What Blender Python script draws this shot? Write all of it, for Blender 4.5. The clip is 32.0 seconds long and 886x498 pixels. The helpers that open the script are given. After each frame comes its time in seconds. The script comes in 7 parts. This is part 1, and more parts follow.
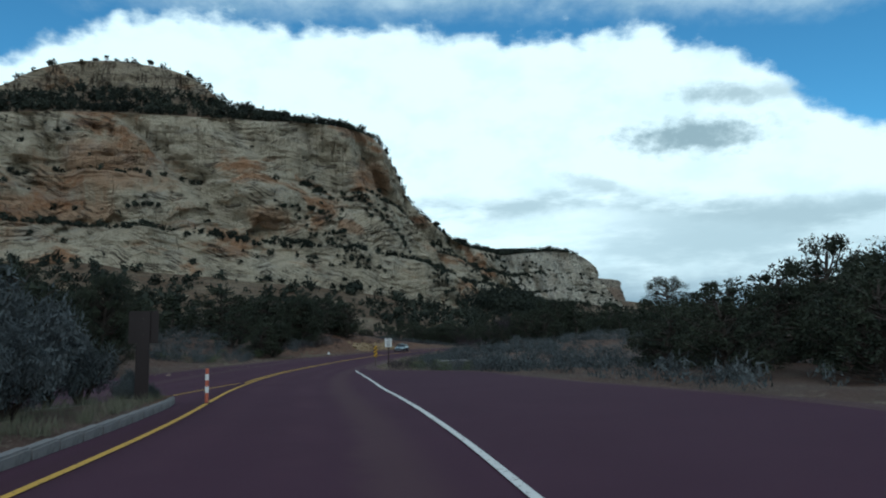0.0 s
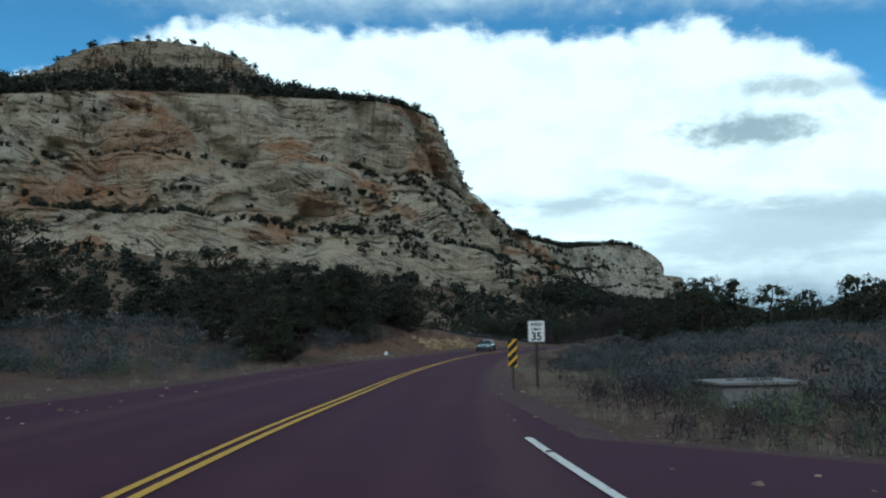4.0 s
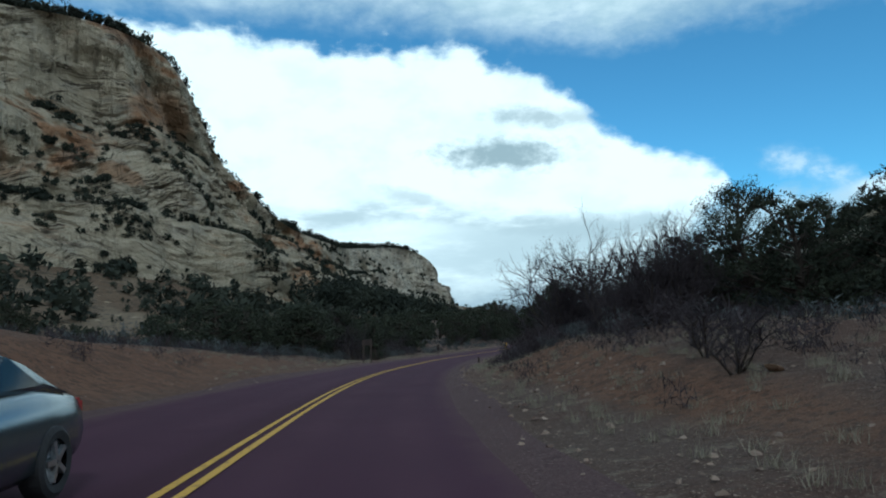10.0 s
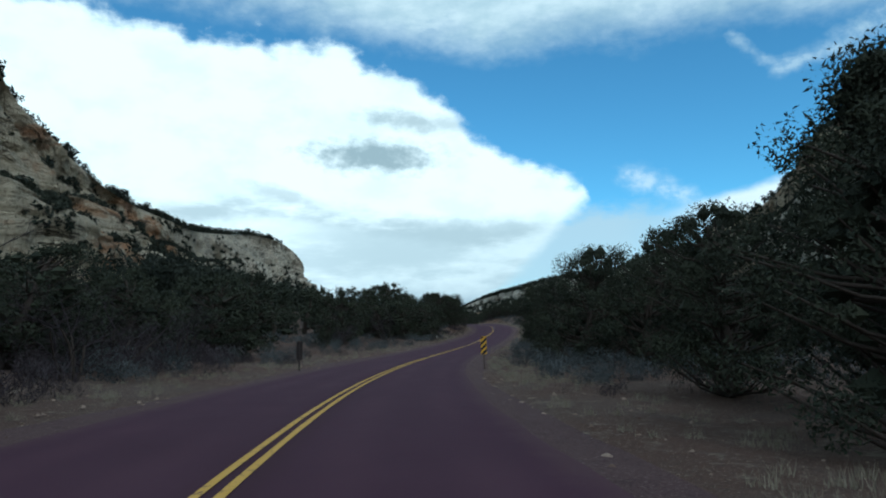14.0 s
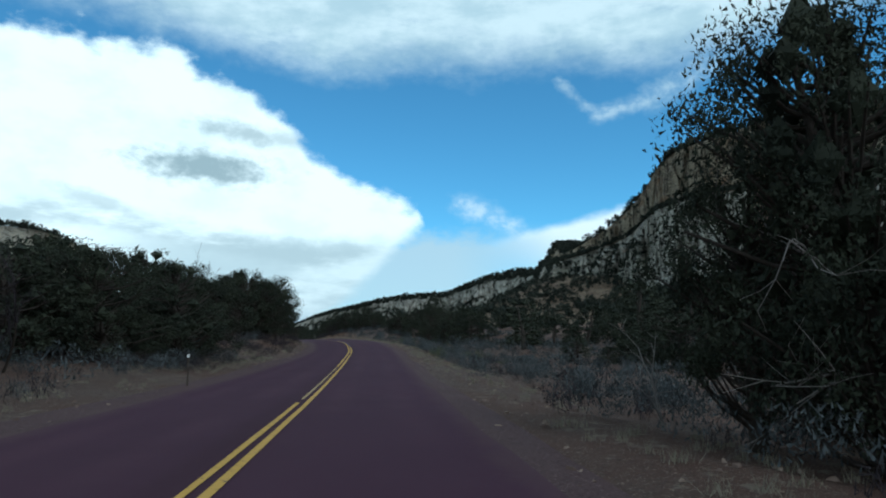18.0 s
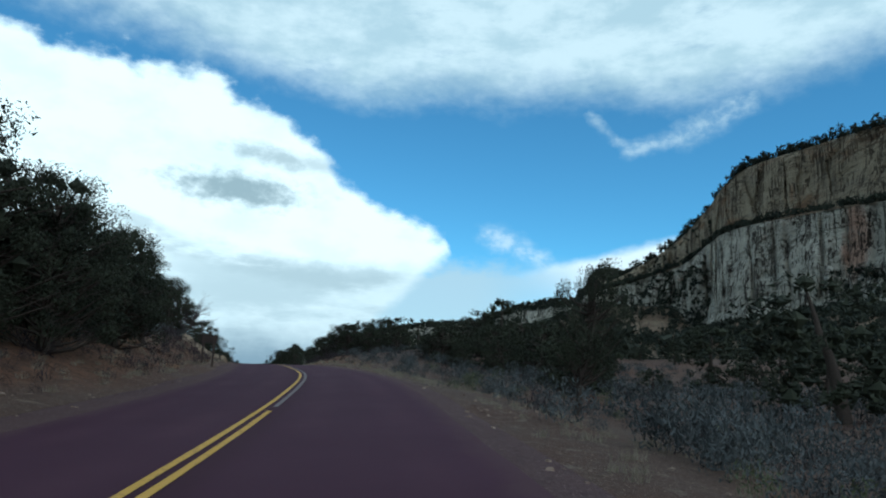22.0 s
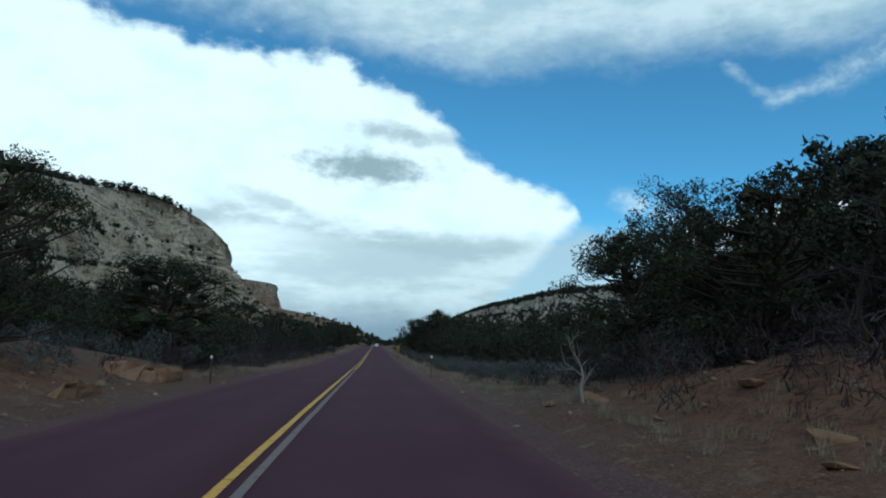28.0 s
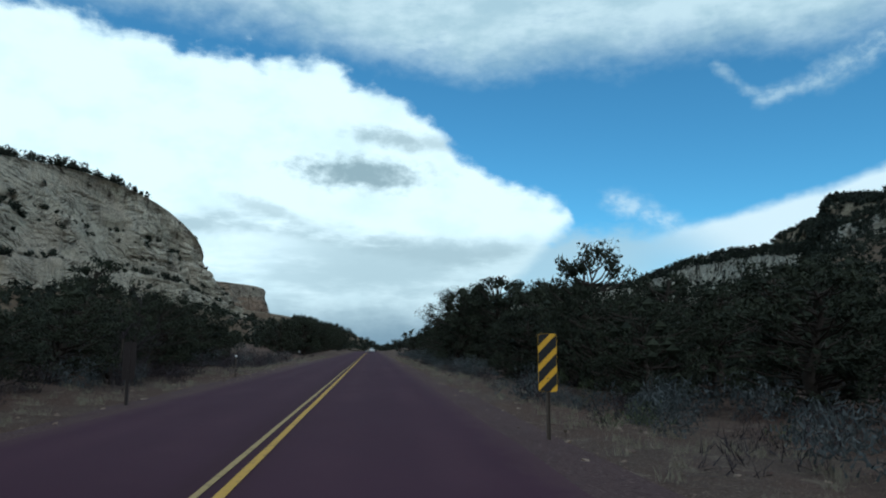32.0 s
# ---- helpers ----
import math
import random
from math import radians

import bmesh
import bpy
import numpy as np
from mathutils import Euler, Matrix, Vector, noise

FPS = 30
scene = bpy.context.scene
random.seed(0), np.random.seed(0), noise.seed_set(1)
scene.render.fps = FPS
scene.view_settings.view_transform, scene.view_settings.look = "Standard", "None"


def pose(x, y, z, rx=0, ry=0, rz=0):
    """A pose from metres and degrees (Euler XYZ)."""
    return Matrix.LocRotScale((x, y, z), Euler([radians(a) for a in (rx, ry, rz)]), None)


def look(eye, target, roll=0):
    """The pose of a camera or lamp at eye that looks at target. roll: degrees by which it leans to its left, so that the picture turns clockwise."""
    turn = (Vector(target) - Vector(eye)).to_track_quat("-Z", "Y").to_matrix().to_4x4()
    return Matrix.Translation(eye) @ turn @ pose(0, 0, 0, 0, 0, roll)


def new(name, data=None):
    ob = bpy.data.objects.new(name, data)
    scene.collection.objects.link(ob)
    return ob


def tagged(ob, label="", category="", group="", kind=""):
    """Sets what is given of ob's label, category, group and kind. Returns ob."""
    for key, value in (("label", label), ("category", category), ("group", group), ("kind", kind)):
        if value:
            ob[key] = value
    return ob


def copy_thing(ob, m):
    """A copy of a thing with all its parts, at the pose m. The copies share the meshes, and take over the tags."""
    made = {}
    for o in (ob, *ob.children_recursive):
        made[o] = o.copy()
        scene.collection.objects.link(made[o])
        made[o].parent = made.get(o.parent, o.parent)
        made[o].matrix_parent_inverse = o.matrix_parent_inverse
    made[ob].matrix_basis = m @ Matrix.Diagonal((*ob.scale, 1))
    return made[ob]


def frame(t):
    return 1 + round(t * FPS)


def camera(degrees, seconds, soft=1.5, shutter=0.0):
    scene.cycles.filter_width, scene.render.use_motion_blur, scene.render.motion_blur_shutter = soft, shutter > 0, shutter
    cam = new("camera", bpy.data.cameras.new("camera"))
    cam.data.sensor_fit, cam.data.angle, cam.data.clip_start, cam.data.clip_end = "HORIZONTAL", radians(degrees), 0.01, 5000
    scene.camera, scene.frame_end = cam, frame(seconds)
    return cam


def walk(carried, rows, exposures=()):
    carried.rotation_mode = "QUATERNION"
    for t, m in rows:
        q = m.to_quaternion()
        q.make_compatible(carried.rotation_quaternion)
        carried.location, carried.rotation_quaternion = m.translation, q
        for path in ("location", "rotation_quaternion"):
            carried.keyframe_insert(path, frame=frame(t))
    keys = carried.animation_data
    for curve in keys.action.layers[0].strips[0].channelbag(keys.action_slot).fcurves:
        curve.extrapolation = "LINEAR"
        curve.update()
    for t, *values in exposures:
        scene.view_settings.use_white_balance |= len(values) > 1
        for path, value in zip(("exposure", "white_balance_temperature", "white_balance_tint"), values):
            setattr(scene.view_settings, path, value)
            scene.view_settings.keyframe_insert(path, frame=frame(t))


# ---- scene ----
cam = camera(65.0, 32.0, 2.0)
PATH = [
    (0, (0.00, 0.00, 1.40), (0.13, 19.87, 3.65), -1.03),
    (0.5, (-0.45, 4.05, 1.29), (-0.90, 23.92, 3.54), -1.28),
    (1, (-1.03, 8.24, 1.18), (-2.03, 28.09, 3.42), -1.30),
    (1.5, (-1.74, 12.58, 1.06), (-3.18, 32.40, 3.28), -1.20),
    (2, (-2.56, 17.05, 0.93), (-4.27, 36.86, 3.12), -1.45),
    (2.5, (-3.45, 21.66, 0.79), (-5.33, 41.45, 3.00), -1.51),
    (3, (-4.38, 26.39, 0.66), (-6.20, 46.18, 2.88), -1.20),
    (3.5, (-5.31, 31.25, 0.52), (-6.93, 51.06, 2.74), -0.86),
    (4, (-6.19, 36.26, 0.38), (-7.52, 56.09, 2.61), -0.75),
    (4.5, (-7.03, 41.58, 0.23), (-7.93, 61.43, 2.53), -0.99),
    (5, (-7.79, 47.41, 0.09), (-8.04, 67.28, 2.35), -1.55),
    (5.5, (-8.41, 53.75, -0.06), (-7.96, 73.61, 2.27), -1.88),
    (6, (-8.82, 60.60, -0.21), (-7.59, 80.43, 2.14), -1.79),
    (6.5, (-8.96, 67.75, -0.36), (-6.91, 87.51, 1.97), -1.87),
    (7, (-8.82, 74.97, -0.51), (-5.99, 94.63, 1.79), -2.07),
    (7.5, (-8.41, 82.26, -0.68), (-4.90, 101.82, 1.61), -2.70),
    (8, (-7.79, 89.61, -0.84), (-3.77, 109.07, 1.45), -3.08),
    (8.5, (-7.00, 96.95, -0.99), (-2.62, 116.32, 1.33), -2.93),
    (9, (-6.09, 104.19, -1.13), (-1.40, 123.49, 1.24), -2.76),
    (9.5, (-5.07, 111.34, -1.25), (-0.11, 130.56, 1.20), -2.19),
    (10, (-3.96, 118.40, -1.36), (1.32, 137.54, 1.06), -2.26),
    (10.5, (-2.71, 125.46, -1.48), (2.91, 144.50, 0.89), -2.35),
    (11, (-1.31, 132.61, -1.61), (4.69, 151.53, 0.79), -2.28),
    (11.5, (0.27, 139.85, -1.74), (6.72, 158.62, 0.66), -2.39),
    (12, (2.05, 147.16, -1.87), (8.90, 165.80, 0.50), -1.95),
    (12.5, (4.06, 154.65, -2.02), (11.43, 173.09, 0.36), -1.86),
    (13, (6.37, 162.38, -2.18), (14.22, 180.62, 0.19), -1.43),
    (13.5, (8.99, 170.35, -2.35), (17.30, 188.38, 0.02), -1.55),
    (14, (11.92, 178.55, -2.52), (20.72, 196.35, -0.16), -1.34),
    (14.5, (15.10, 186.73, -2.67), (24.33, 204.29, -0.14), -0.74),
    (15, (18.46, 194.64, -2.78), (28.28, 211.87, -0.21), -0.63),
    (15.5, (22.02, 202.25, -2.87), (32.53, 219.08, -0.31), -0.83),
    (16, (25.80, 209.56, -2.97), (36.96, 225.95, -0.41), -1.09),
    (16.5, (29.77, 216.59, -3.05), (41.49, 232.58, -0.43), -1.10),
    (17, (33.89, 223.41, -3.08), (45.99, 239.08, -0.27), -0.41),
    (17.5, (38.12, 230.03, -3.07), (50.55, 245.43, -0.21), -0.58),
    (18, (42.42, 236.47, -3.04), (55.16, 251.61, -0.13), -0.43),
    (18.5, (46.78, 242.78, -2.98), (59.68, 257.77, -0.01), -0.23),
    (19, (51.16, 249.04, -2.90), (64.00, 264.06, 0.17), 0.02),
    (19.5, (55.51, 255.28, -2.79), (68.40, 270.25, 0.32), -0.93),
    (20, (59.86, 261.47, -2.64), (72.76, 276.40, 0.64), 0.04),
    (20.5, (64.23, 267.65, -2.45), (77.17, 282.52, 0.91), -0.10),
    (21, (68.55, 273.89, -2.24), (81.20, 289.00, 1.16), 0.10),
    (21.5, (72.78, 280.22, -2.00), (85.04, 295.63, 1.51), 1.17),
    (22, (76.91, 286.64, -1.71), (88.96, 302.16, 2.02), 2.12),
    (22.5, (80.93, 293.09, -1.39), (92.67, 308.84, 2.40), 2.82),
    (23, (84.78, 299.56, -1.05), (96.13, 315.57, 2.73), 2.45),
    (23.5, (88.42, 306.03, -0.73), (99.39, 322.33, 3.02), 2.41),
    (24, (91.84, 312.53, -0.42), (102.31, 329.16, 3.31), 2.63),
    (24.5, (95.09, 319.18, -0.15), (105.09, 336.14, 3.39), 2.11),
    (25, (98.24, 326.09, 0.07), (107.88, 343.30, 3.41), 1.22),
    (25.5, (101.31, 333.25, 0.27), (110.58, 350.65, 3.65), 1.80),
    (26, (104.35, 340.63, 0.47), (113.46, 358.11, 3.82), 1.51),
    (26.5, (107.43, 348.23, 0.65), (116.50, 365.75, 3.93), 0.94),
    (27, (110.58, 356.08, 0.81), (119.68, 373.61, 3.95), 0.48),
    (27.5, (113.82, 364.16, 0.90), (122.92, 381.72, 3.88), 0.48),
    (28, (117.14, 372.49, 0.92), (126.17, 390.11, 3.69), 1.21),
    (28.5, (120.55, 381.08, 0.88), (129.61, 398.69, 3.65), 0.71),
    (29, (124.09, 389.96, 0.85), (133.18, 407.55, 3.64), 0.58),
    (29.5, (127.77, 399.13, 0.80), (136.88, 416.73, 3.49), 1.01),
    (30, (131.58, 408.59, 0.71), (140.78, 426.15, 3.35), 0.34),
    (30.5, (135.46, 418.20, 0.63), (144.62, 435.77, 3.31), 0.06),
    (31, (139.35, 427.84, 0.57), (148.64, 445.34, 3.28), -1.17),
    (31.5, (143.27, 437.49, 0.56), (152.47, 455.02, 3.40), -0.52),
    (32, (147.18, 447.17, 0.59), (156.36, 464.70, 3.49), 0.08),
]
walk(cam, [(t, look(eye, target, roll)) for t, eye, target, roll in PATH], [(0.0, -0.12, 5800.0, 4.0), (5.0, 0.0, 5800.0, 4.0), (24.0, 0.0, 5800.0, 4.0), (28.0, -0.16, 5800.0, 4.0), (32.0, -0.16, 5800.0, 4.0)])

# ---- world and sun ----
SUN_EL, SUN_AZ = 48.0, 182.0      # degrees; azimuth clockwise from +y
world = bpy.data.worlds.new("world")
scene.world = world
world.use_nodes = True


class Graph:
    """Small helper that adds nodes to a tree and links sockets or plain values into them."""

    def __init__(self, tree):
        self.tree = tree
        tree.nodes.clear()

    def node(self, kind, ins=(), **props):
        n = self.tree.nodes.new(kind)
        for key, value in props.items():
            setattr(n, key, value)
        for key, value in (ins.items() if isinstance(ins, dict) else enumerate(ins)):
            if value is None:
                continue
            if isinstance(value, bpy.types.NodeSocket):
                self.tree.links.new(value, n.inputs[key])
            else:
                n.inputs[key].default_value = value
        return n

    def math(self, op, a, b=None, c=None, clamp=False):
        return self.node("ShaderNodeMath", (a, b, c), operation=op, use_clamp=clamp).outputs[0]

    def noise(self, vector, scale, detail=4.0, rough=0.55, out="Fac", distortion=0.0):
        n = self.node("ShaderNodeTexNoise", {"Vector": vector, "Scale": scale, "Detail": detail, "Roughness": rough, "Distortion": distortion})
        return n.outputs[0 if out == "Fac" else 1]

    def ramp(self, fac, stops, ease="LINEAR"):
        n = self.node("ShaderNodeValToRGB", (fac,))
        n.color_ramp.interpolation = ease
        els = n.color_ramp.elements
        while len(els) < len(stops):
            els.new(0.5)
        for e, (p, c) in zip(els, stops):
            e.position = p
            e.color = (c, c, c, 1) if isinstance(c, (int, float)) else (*c, 1)
        return n.outputs[0]

    def mix(self, fac, a, b, blend="MIX"):
        n = self.node("ShaderNodeMix", data_type="RGBA", blend_type=blend)
        for i, v in ((0, fac), (6, a), (7, b)):
            if isinstance(v, bpy.types.NodeSocket):
                self.tree.links.new(v, n.inputs[i])
            else:
                n.inputs[i].default_value = v if i == 0 else (*v, 1) if len(v) == 3 else v
        return n.outputs[2]

    def step(self, lo, hi, x):
        n = self.node("ShaderNodeMapRange", (x, lo, hi, 0.0, 1.0), interpolation_type="SMOOTHSTEP")
        return n.outputs[0]

    def curve(self, x, x0, x1, pts, y0, y1):
        """A height profile: x in x0..x1 through pts of (x, y)."""
        f = self.node("ShaderNodeMapRange", (x, x0, x1, 0.0, 1.0)).outputs[0]
        v = self.ramp(f, [((a - x0) / (x1 - x0), (b - y0) / (y1 - y0)) for a, b in pts])
        return self.node("ShaderNodeMapRange", (v, 0.0, 1.0, y0, y1)).outputs[0]


def build_sky():
    g = Graph(world.node_tree)
    way = g.node("ShaderNodeTexCoord").outputs["Generated"]
    xyz = g.node("ShaderNodeSeparateXYZ", (way,)).outputs
    az = g.math("MULTIPLY", g.math("ARCTAN2", xyz[0], xyz[1]), 57.2958)
    el = g.math("MULTIPLY", g.math("ARCSINE", xyz[2]), 57.2958)

    def plane(kx, ky, z):
        return g.node("ShaderNodeCombineXYZ", (g.math("MULTIPLY", az, kx), g.math("MULTIPLY", el, ky), z)).outputs[0]

    def off(n, k):
        return g.math("MULTIPLY", g.math("SUBTRACT", n, 0.5), k)

    def blob(a0, e0, ra, re, lean=0.0):
        """Distance from a cloud's middle in its own radii; lean: degrees it rises for each degree along."""
        u = g.math("DIVIDE", g.math("SUBTRACT", az, a0), ra)
        v = g.math("DIVIDE", g.math("SUBTRACT", g.math("SUBTRACT", el, e0), g.math("MULTIPLY", g.math("SUBTRACT", az, a0), lean)), re)
        return g.math("SQRT", g.math("ADD", g.math("MULTIPLY", u, u), g.math("MULTIPLY", v, v)))

    def trail(a0, e0, a1, e1, wide):
        """A strip of cloud from one place to another, 1 on its line and 0 past its width."""
        da, de = a1 - a0, e1 - e0
        t = g.math("DIVIDE", g.math("ADD", g.math("MULTIPLY", g.math("SUBTRACT", az, a0), da), g.math("MULTIPLY", g.math("SUBTRACT", el, e0), de)), da * da + de * de, clamp=True)
        x = g.math("SUBTRACT", g.math("SUBTRACT", az, a0), g.math("MULTIPLY", t, da))
        y = g.math("SUBTRACT", g.math("SUBTRACT", el, e0), g.math("MULTIPLY", t, de))
        far = g.math("SQRT", g.math("ADD", g.math("MULTIPLY", x, x), g.math("MULTIPLY", y, y)))
        return g.step(wide, 0.0, g.math("ADD", far, off(fine, -1.2)))

    flat = plane(0.1, 0.16, 0.0)
    big = g.noise(flat, 1.1, 5.0, 0.55)
    mid = g.noise(flat, 3.2, 6.0, 0.6)
    fine = g.noise(flat, 7.0, 6.0, 0.62)
    # rounded puffs along the cloud's edge
    puff = g.node("ShaderNodeTexVoronoi", {"Vector": plane(0.1, 0.13, 7.0), "Scale": 3.4, "Smoothness": 0.6, "Detail": 1.0, "Roughness": 0.5}, feature="SMOOTH_F1").outputs["Distance"]
    wobble = g.math("ADD", off(mid, 3.4), off(fine, 2.6))
    # clear sky
    sky = g.node("ShaderNodeTexSky", sky_type="NISHITA", sun_disc=False, sun_elevation=radians(SUN_EL), sun_rotation=radians(SUN_AZ), altitude=1600.0, air_density=1.0, dust_density=0.2, ozone_density=3.0).outputs[0]
    blue = g.mix(1.0, sky, (0.074, 0.145, 0.147), "MULTIPLY")
    # the great bank of white cloud: its upper edge over the azimuth
    top = g.curve(az, -60, 60, [(-60, 14), (-40, 15.5), (-33, 19.6), (-28.8, 21.4), (-25.8, 23.1), (-20, 24.4), (-14, 24.0), (-2, 24.2), (2, 23.9), (6, 23.0), (8.8, 23.0), (10.7, 23.1), (12.6, 23.0), (16, 23.5), (18, 23.3), (20, 21.9), (23, 21.0), (25.9, 19.4), (27.6, 18.2), (28.8, 16.4), (30.6, 15.5), (33.7, 13.7), (36.5, 12.4), (38.2, 11.7), (39.4, 6.6), (42, 5.5), (60, 5)], 0, 30)
    lumps = g.math("ADD", g.math("MULTIPLY", wobble, 0.62), g.math("MULTIPLY", g.math("SUBTRACT", 0.62, puff), 1.5))
    over = g.math("ADD", g.math("SUBTRACT", top, el), lumps)
    bank = g.step(-0.55, 1.0, over)
    # its point overhangs clear air
    slant = g.math("SUBTRACT", g.math("SUBTRACT", az, 38.4), g.math("SUBTRACT", el, 11.2))
    under = g.math("MULTIPLY", g.step(-0.4, 1.6, g.math("ADD", slant, g.math("MULTIPLY", wobble, 0.4))), g.step(11.4, 10.8, el))
    bank = g.math("MULTIPLY", bank, g.math("SUBTRACT", 1.0, under))
    veil_low = g.math("MULTIPLY", g.math("MULTIPLY", g.step(10.4, 8.2, g.math("ADD", el, g.math("MULTIPLY", wobble, 0.6))), g.step(54.0, 40.0, az)), g.step(20.0, 34.0, az))
    # thin streak and wisps beside it
    streak = g.curve(az, 36, 80, [(36, 4), (43, 8.6), (47, 9.8), (50.7, 10.6), (54.4, 11.5), (57, 11.9), (60, 12.9), (66, 14.4), (80, 15)], 0, 30)
    s_over = g.math("ADD", g.math("SUBTRACT", streak, el), g.math("MULTIPLY", wobble, 0.22))
    streak_m = g.math("MULTIPLY", g.step(-0.2, 0.8, s_over), g.step(40.0, 51.0, g.math("ADD", az, g.math("MULTIPLY", g.math("SUBTRACT", el, 9.0), 1.5))))
    torn = g.step(0.36, 0.66, g.noise(plane(0.16, 0.22, 3.0), 4.0, 6.0, 0.62))
    wisp = g.math("MAXIMUM", g.step(1.25, 0.2, g.math("SUBTRACT", blob(42.9, 11.6, 2.3, 1.3, -0.2), g.math("MULTIPLY", wobble, 0.35))), trail(41.6, 12.2, 46.5, 9.8, 1.1))
    wisp = g.math("MULTIPLY", g.math("MULTIPLY", wisp, g.math("ADD", g.math("MULTIPLY", torn, 0.75), 0.25)), 0.62)
    # high soft layer: its lower edge over the azimuth
    low = g.curve(az, -60, 100, [(-60, 24), (-30, 24.2), (-18, 24.2), (0, 24.9), (8, 25.2), (13, 25.0), (19, 23.8), (24, 22.6), (30, 22.2), (37, 22.6), (44, 22.6), (49, 22.4), (54, 22.0), (58, 21.4), (62, 21.8), (68, 22.8), (78, 24), (100, 24)], 0, 30)
    high = g.math("ADD", g.math("SUBTRACT", el, low), off(big, 4.0))
    veil = g.noise(plane(0.06, 0.22, 4.0), 2.2, 7.0, 0.66)
    high_m = g.math("MULTIPLY", g.step(-1.4, 3.6, g.math("ADD", high, g.math("MULTIPLY", wobble, 0.6))), g.step(0.0, 0.46, veil))
    hook = g.math("MAXIMUM", trail(62.5, 22.0, 57.6, 19.6, 1.7), trail(57.6, 19.6, 53.2, 18.7, 1.05))
    hook = g.math("MAXIMUM", hook, g.math("MULTIPLY", g.math("MAXIMUM", trail(50.0, 21.7, 51.2, 20.3, 0.7), trail(51.2, 20.3, 53.2, 18.9, 0.6)), 0.7))
    high_m = g.math("MAXIMUM", high_m, g.math("MULTIPLY", hook, g.math("ADD", g.math("MULTIPLY", torn, 0.4), 0.18)))
    # shading of the white: soft grey hollows, a long grey shelf low down, and haze to the horizon
    white = g.mix(g.step(0.44, 0.68, g.noise(flat, 1.7, 6.0, 0.55)), (1.02, 1.18, 1.19), (0.90, 1.08, 1.10))
    shelf = g.curve(az, -60, 60, [(-60, 9.5), (-8, 9.6), (5, 9.5), (11, 10.4), (19, 9.3), (27, 7.9), (36, 7.2), (60, 7)], 0, 30)
    shade = g.noise(plane(0.04, 0.16, 2.0), 2.4, 7.0, 0.62)
    under_shelf = g.math("DIVIDE", g.math("SUBTRACT", g.math("ADD", el, g.math("MULTIPLY", wobble, 0.35)), shelf), 1.5)
    grey = g.math("MULTIPLY", g.step(1.0, 0.1, g.math("ABSOLUTE", under_shelf)), g.step(0.34, 0.56, shade))
    white = g.mix(g.math("MULTIPLY", g.step(9.5, 6.0, el), g.step(0.38, 0.60, shade)), white, (0.70, 0.86, 0.90))
    dull = g.math("MULTIPLY", g.math("MULTIPLY", g.step(9.9, 7.9, g.math("ADD", el, g.math("MULTIPLY", wobble, 0.45))), g.step(8.0, 22.0, az)), g.math("ADD", g.math("MULTIPLY", g.step(0.35, 0.62, shade), 0.4), 0.5))
    white = g.mix(dull, white, (0.56, 0.71, 0.75))
    white = g.mix(g.math("MULTIPLY", grey, 0.85), white, (0.50, 0.64, 0.68))
    white = g.mix(g.step(5.0, 0.5, g.math("ADD", el, g.math("MULTIPLY", wobble, 0.5))), white, (0.27, 0.39, 0.47))
    # small dark clouds in front of the bank
    tatter = g.math("ADD", g.math("MULTIPLY", wobble, 0.34), off(fine, 1.1))
    dark = g.math("MULTIPLY", g.step(1.5, 0.25, g.math("SUBTRACT", blob(20.8, 14.4, 5.0, 1.25, -0.04), tatter)), 0.88)
    for a0, e0, ra, re, lean, k in ((23.6, 17.2, 3.4, 0.75, -0.10, 0.66), (27.0, 16.9, 2.4, 0.6, -0.15, 0.5), (13.0, 11.3, 2.6, 0.55, -0.25, 0.45)):
        dark = g.math("MAXIMUM", dark, g.math("MULTIPLY", g.step(1.6, 0.2, g.math("SUBTRACT", blob(a0, e0, ra, re, lean), tatter)), k))
    white = g.mix(dark, white, (0.30, 0.42, 0.46))
    col = g.mix(g.math("MULTIPLY", high_m, 0.90), blue, g.mix(g.step(0.36, 0.62, g.noise(plane(0.07, 0.16, 9.0), 2.0, 6.0, 0.6)), (0.55, 0.73, 0.78), (0.78, 0.94, 0.96)))
    col = g.mix(wisp, col, (0.8, 0.95, 1.0))
    col = g.mix(streak_m, col, (0.84, 0.98, 1.02))
    col = g.mix(g.math("MULTIPLY", veil_low, 0.85), col, (0.54, 0.70, 0.76))
    col = g.mix(bank, col, white)
    # unseen cloud added round the horizon behind, bright to light the cliffs
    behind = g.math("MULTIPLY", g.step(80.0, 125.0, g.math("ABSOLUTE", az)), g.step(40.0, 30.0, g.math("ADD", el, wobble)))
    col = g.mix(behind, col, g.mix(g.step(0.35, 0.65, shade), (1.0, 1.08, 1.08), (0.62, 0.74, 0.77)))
    # grey added overhead, out of view, to dim the light on the ground
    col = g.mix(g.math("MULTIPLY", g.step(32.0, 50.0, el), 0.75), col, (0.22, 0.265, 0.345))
    ground = g.step(0.0, -2.0, el)
    col = g.mix(ground, col, (0.06, 0.05, 0.045))
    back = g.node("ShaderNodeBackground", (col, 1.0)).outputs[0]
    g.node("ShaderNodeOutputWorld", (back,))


build_sky()
sun_data = bpy.data.lights.new("sun", "SUN")
sun_data.energy, sun_data.angle, sun_data.color = 0.78, radians(14), (0.90, 0.95, 1.0)
sun = new("sun", sun_data)
sun.rotation_euler = Euler((radians(90 - SUN_EL), 0, radians(-SUN_AZ + 180)))


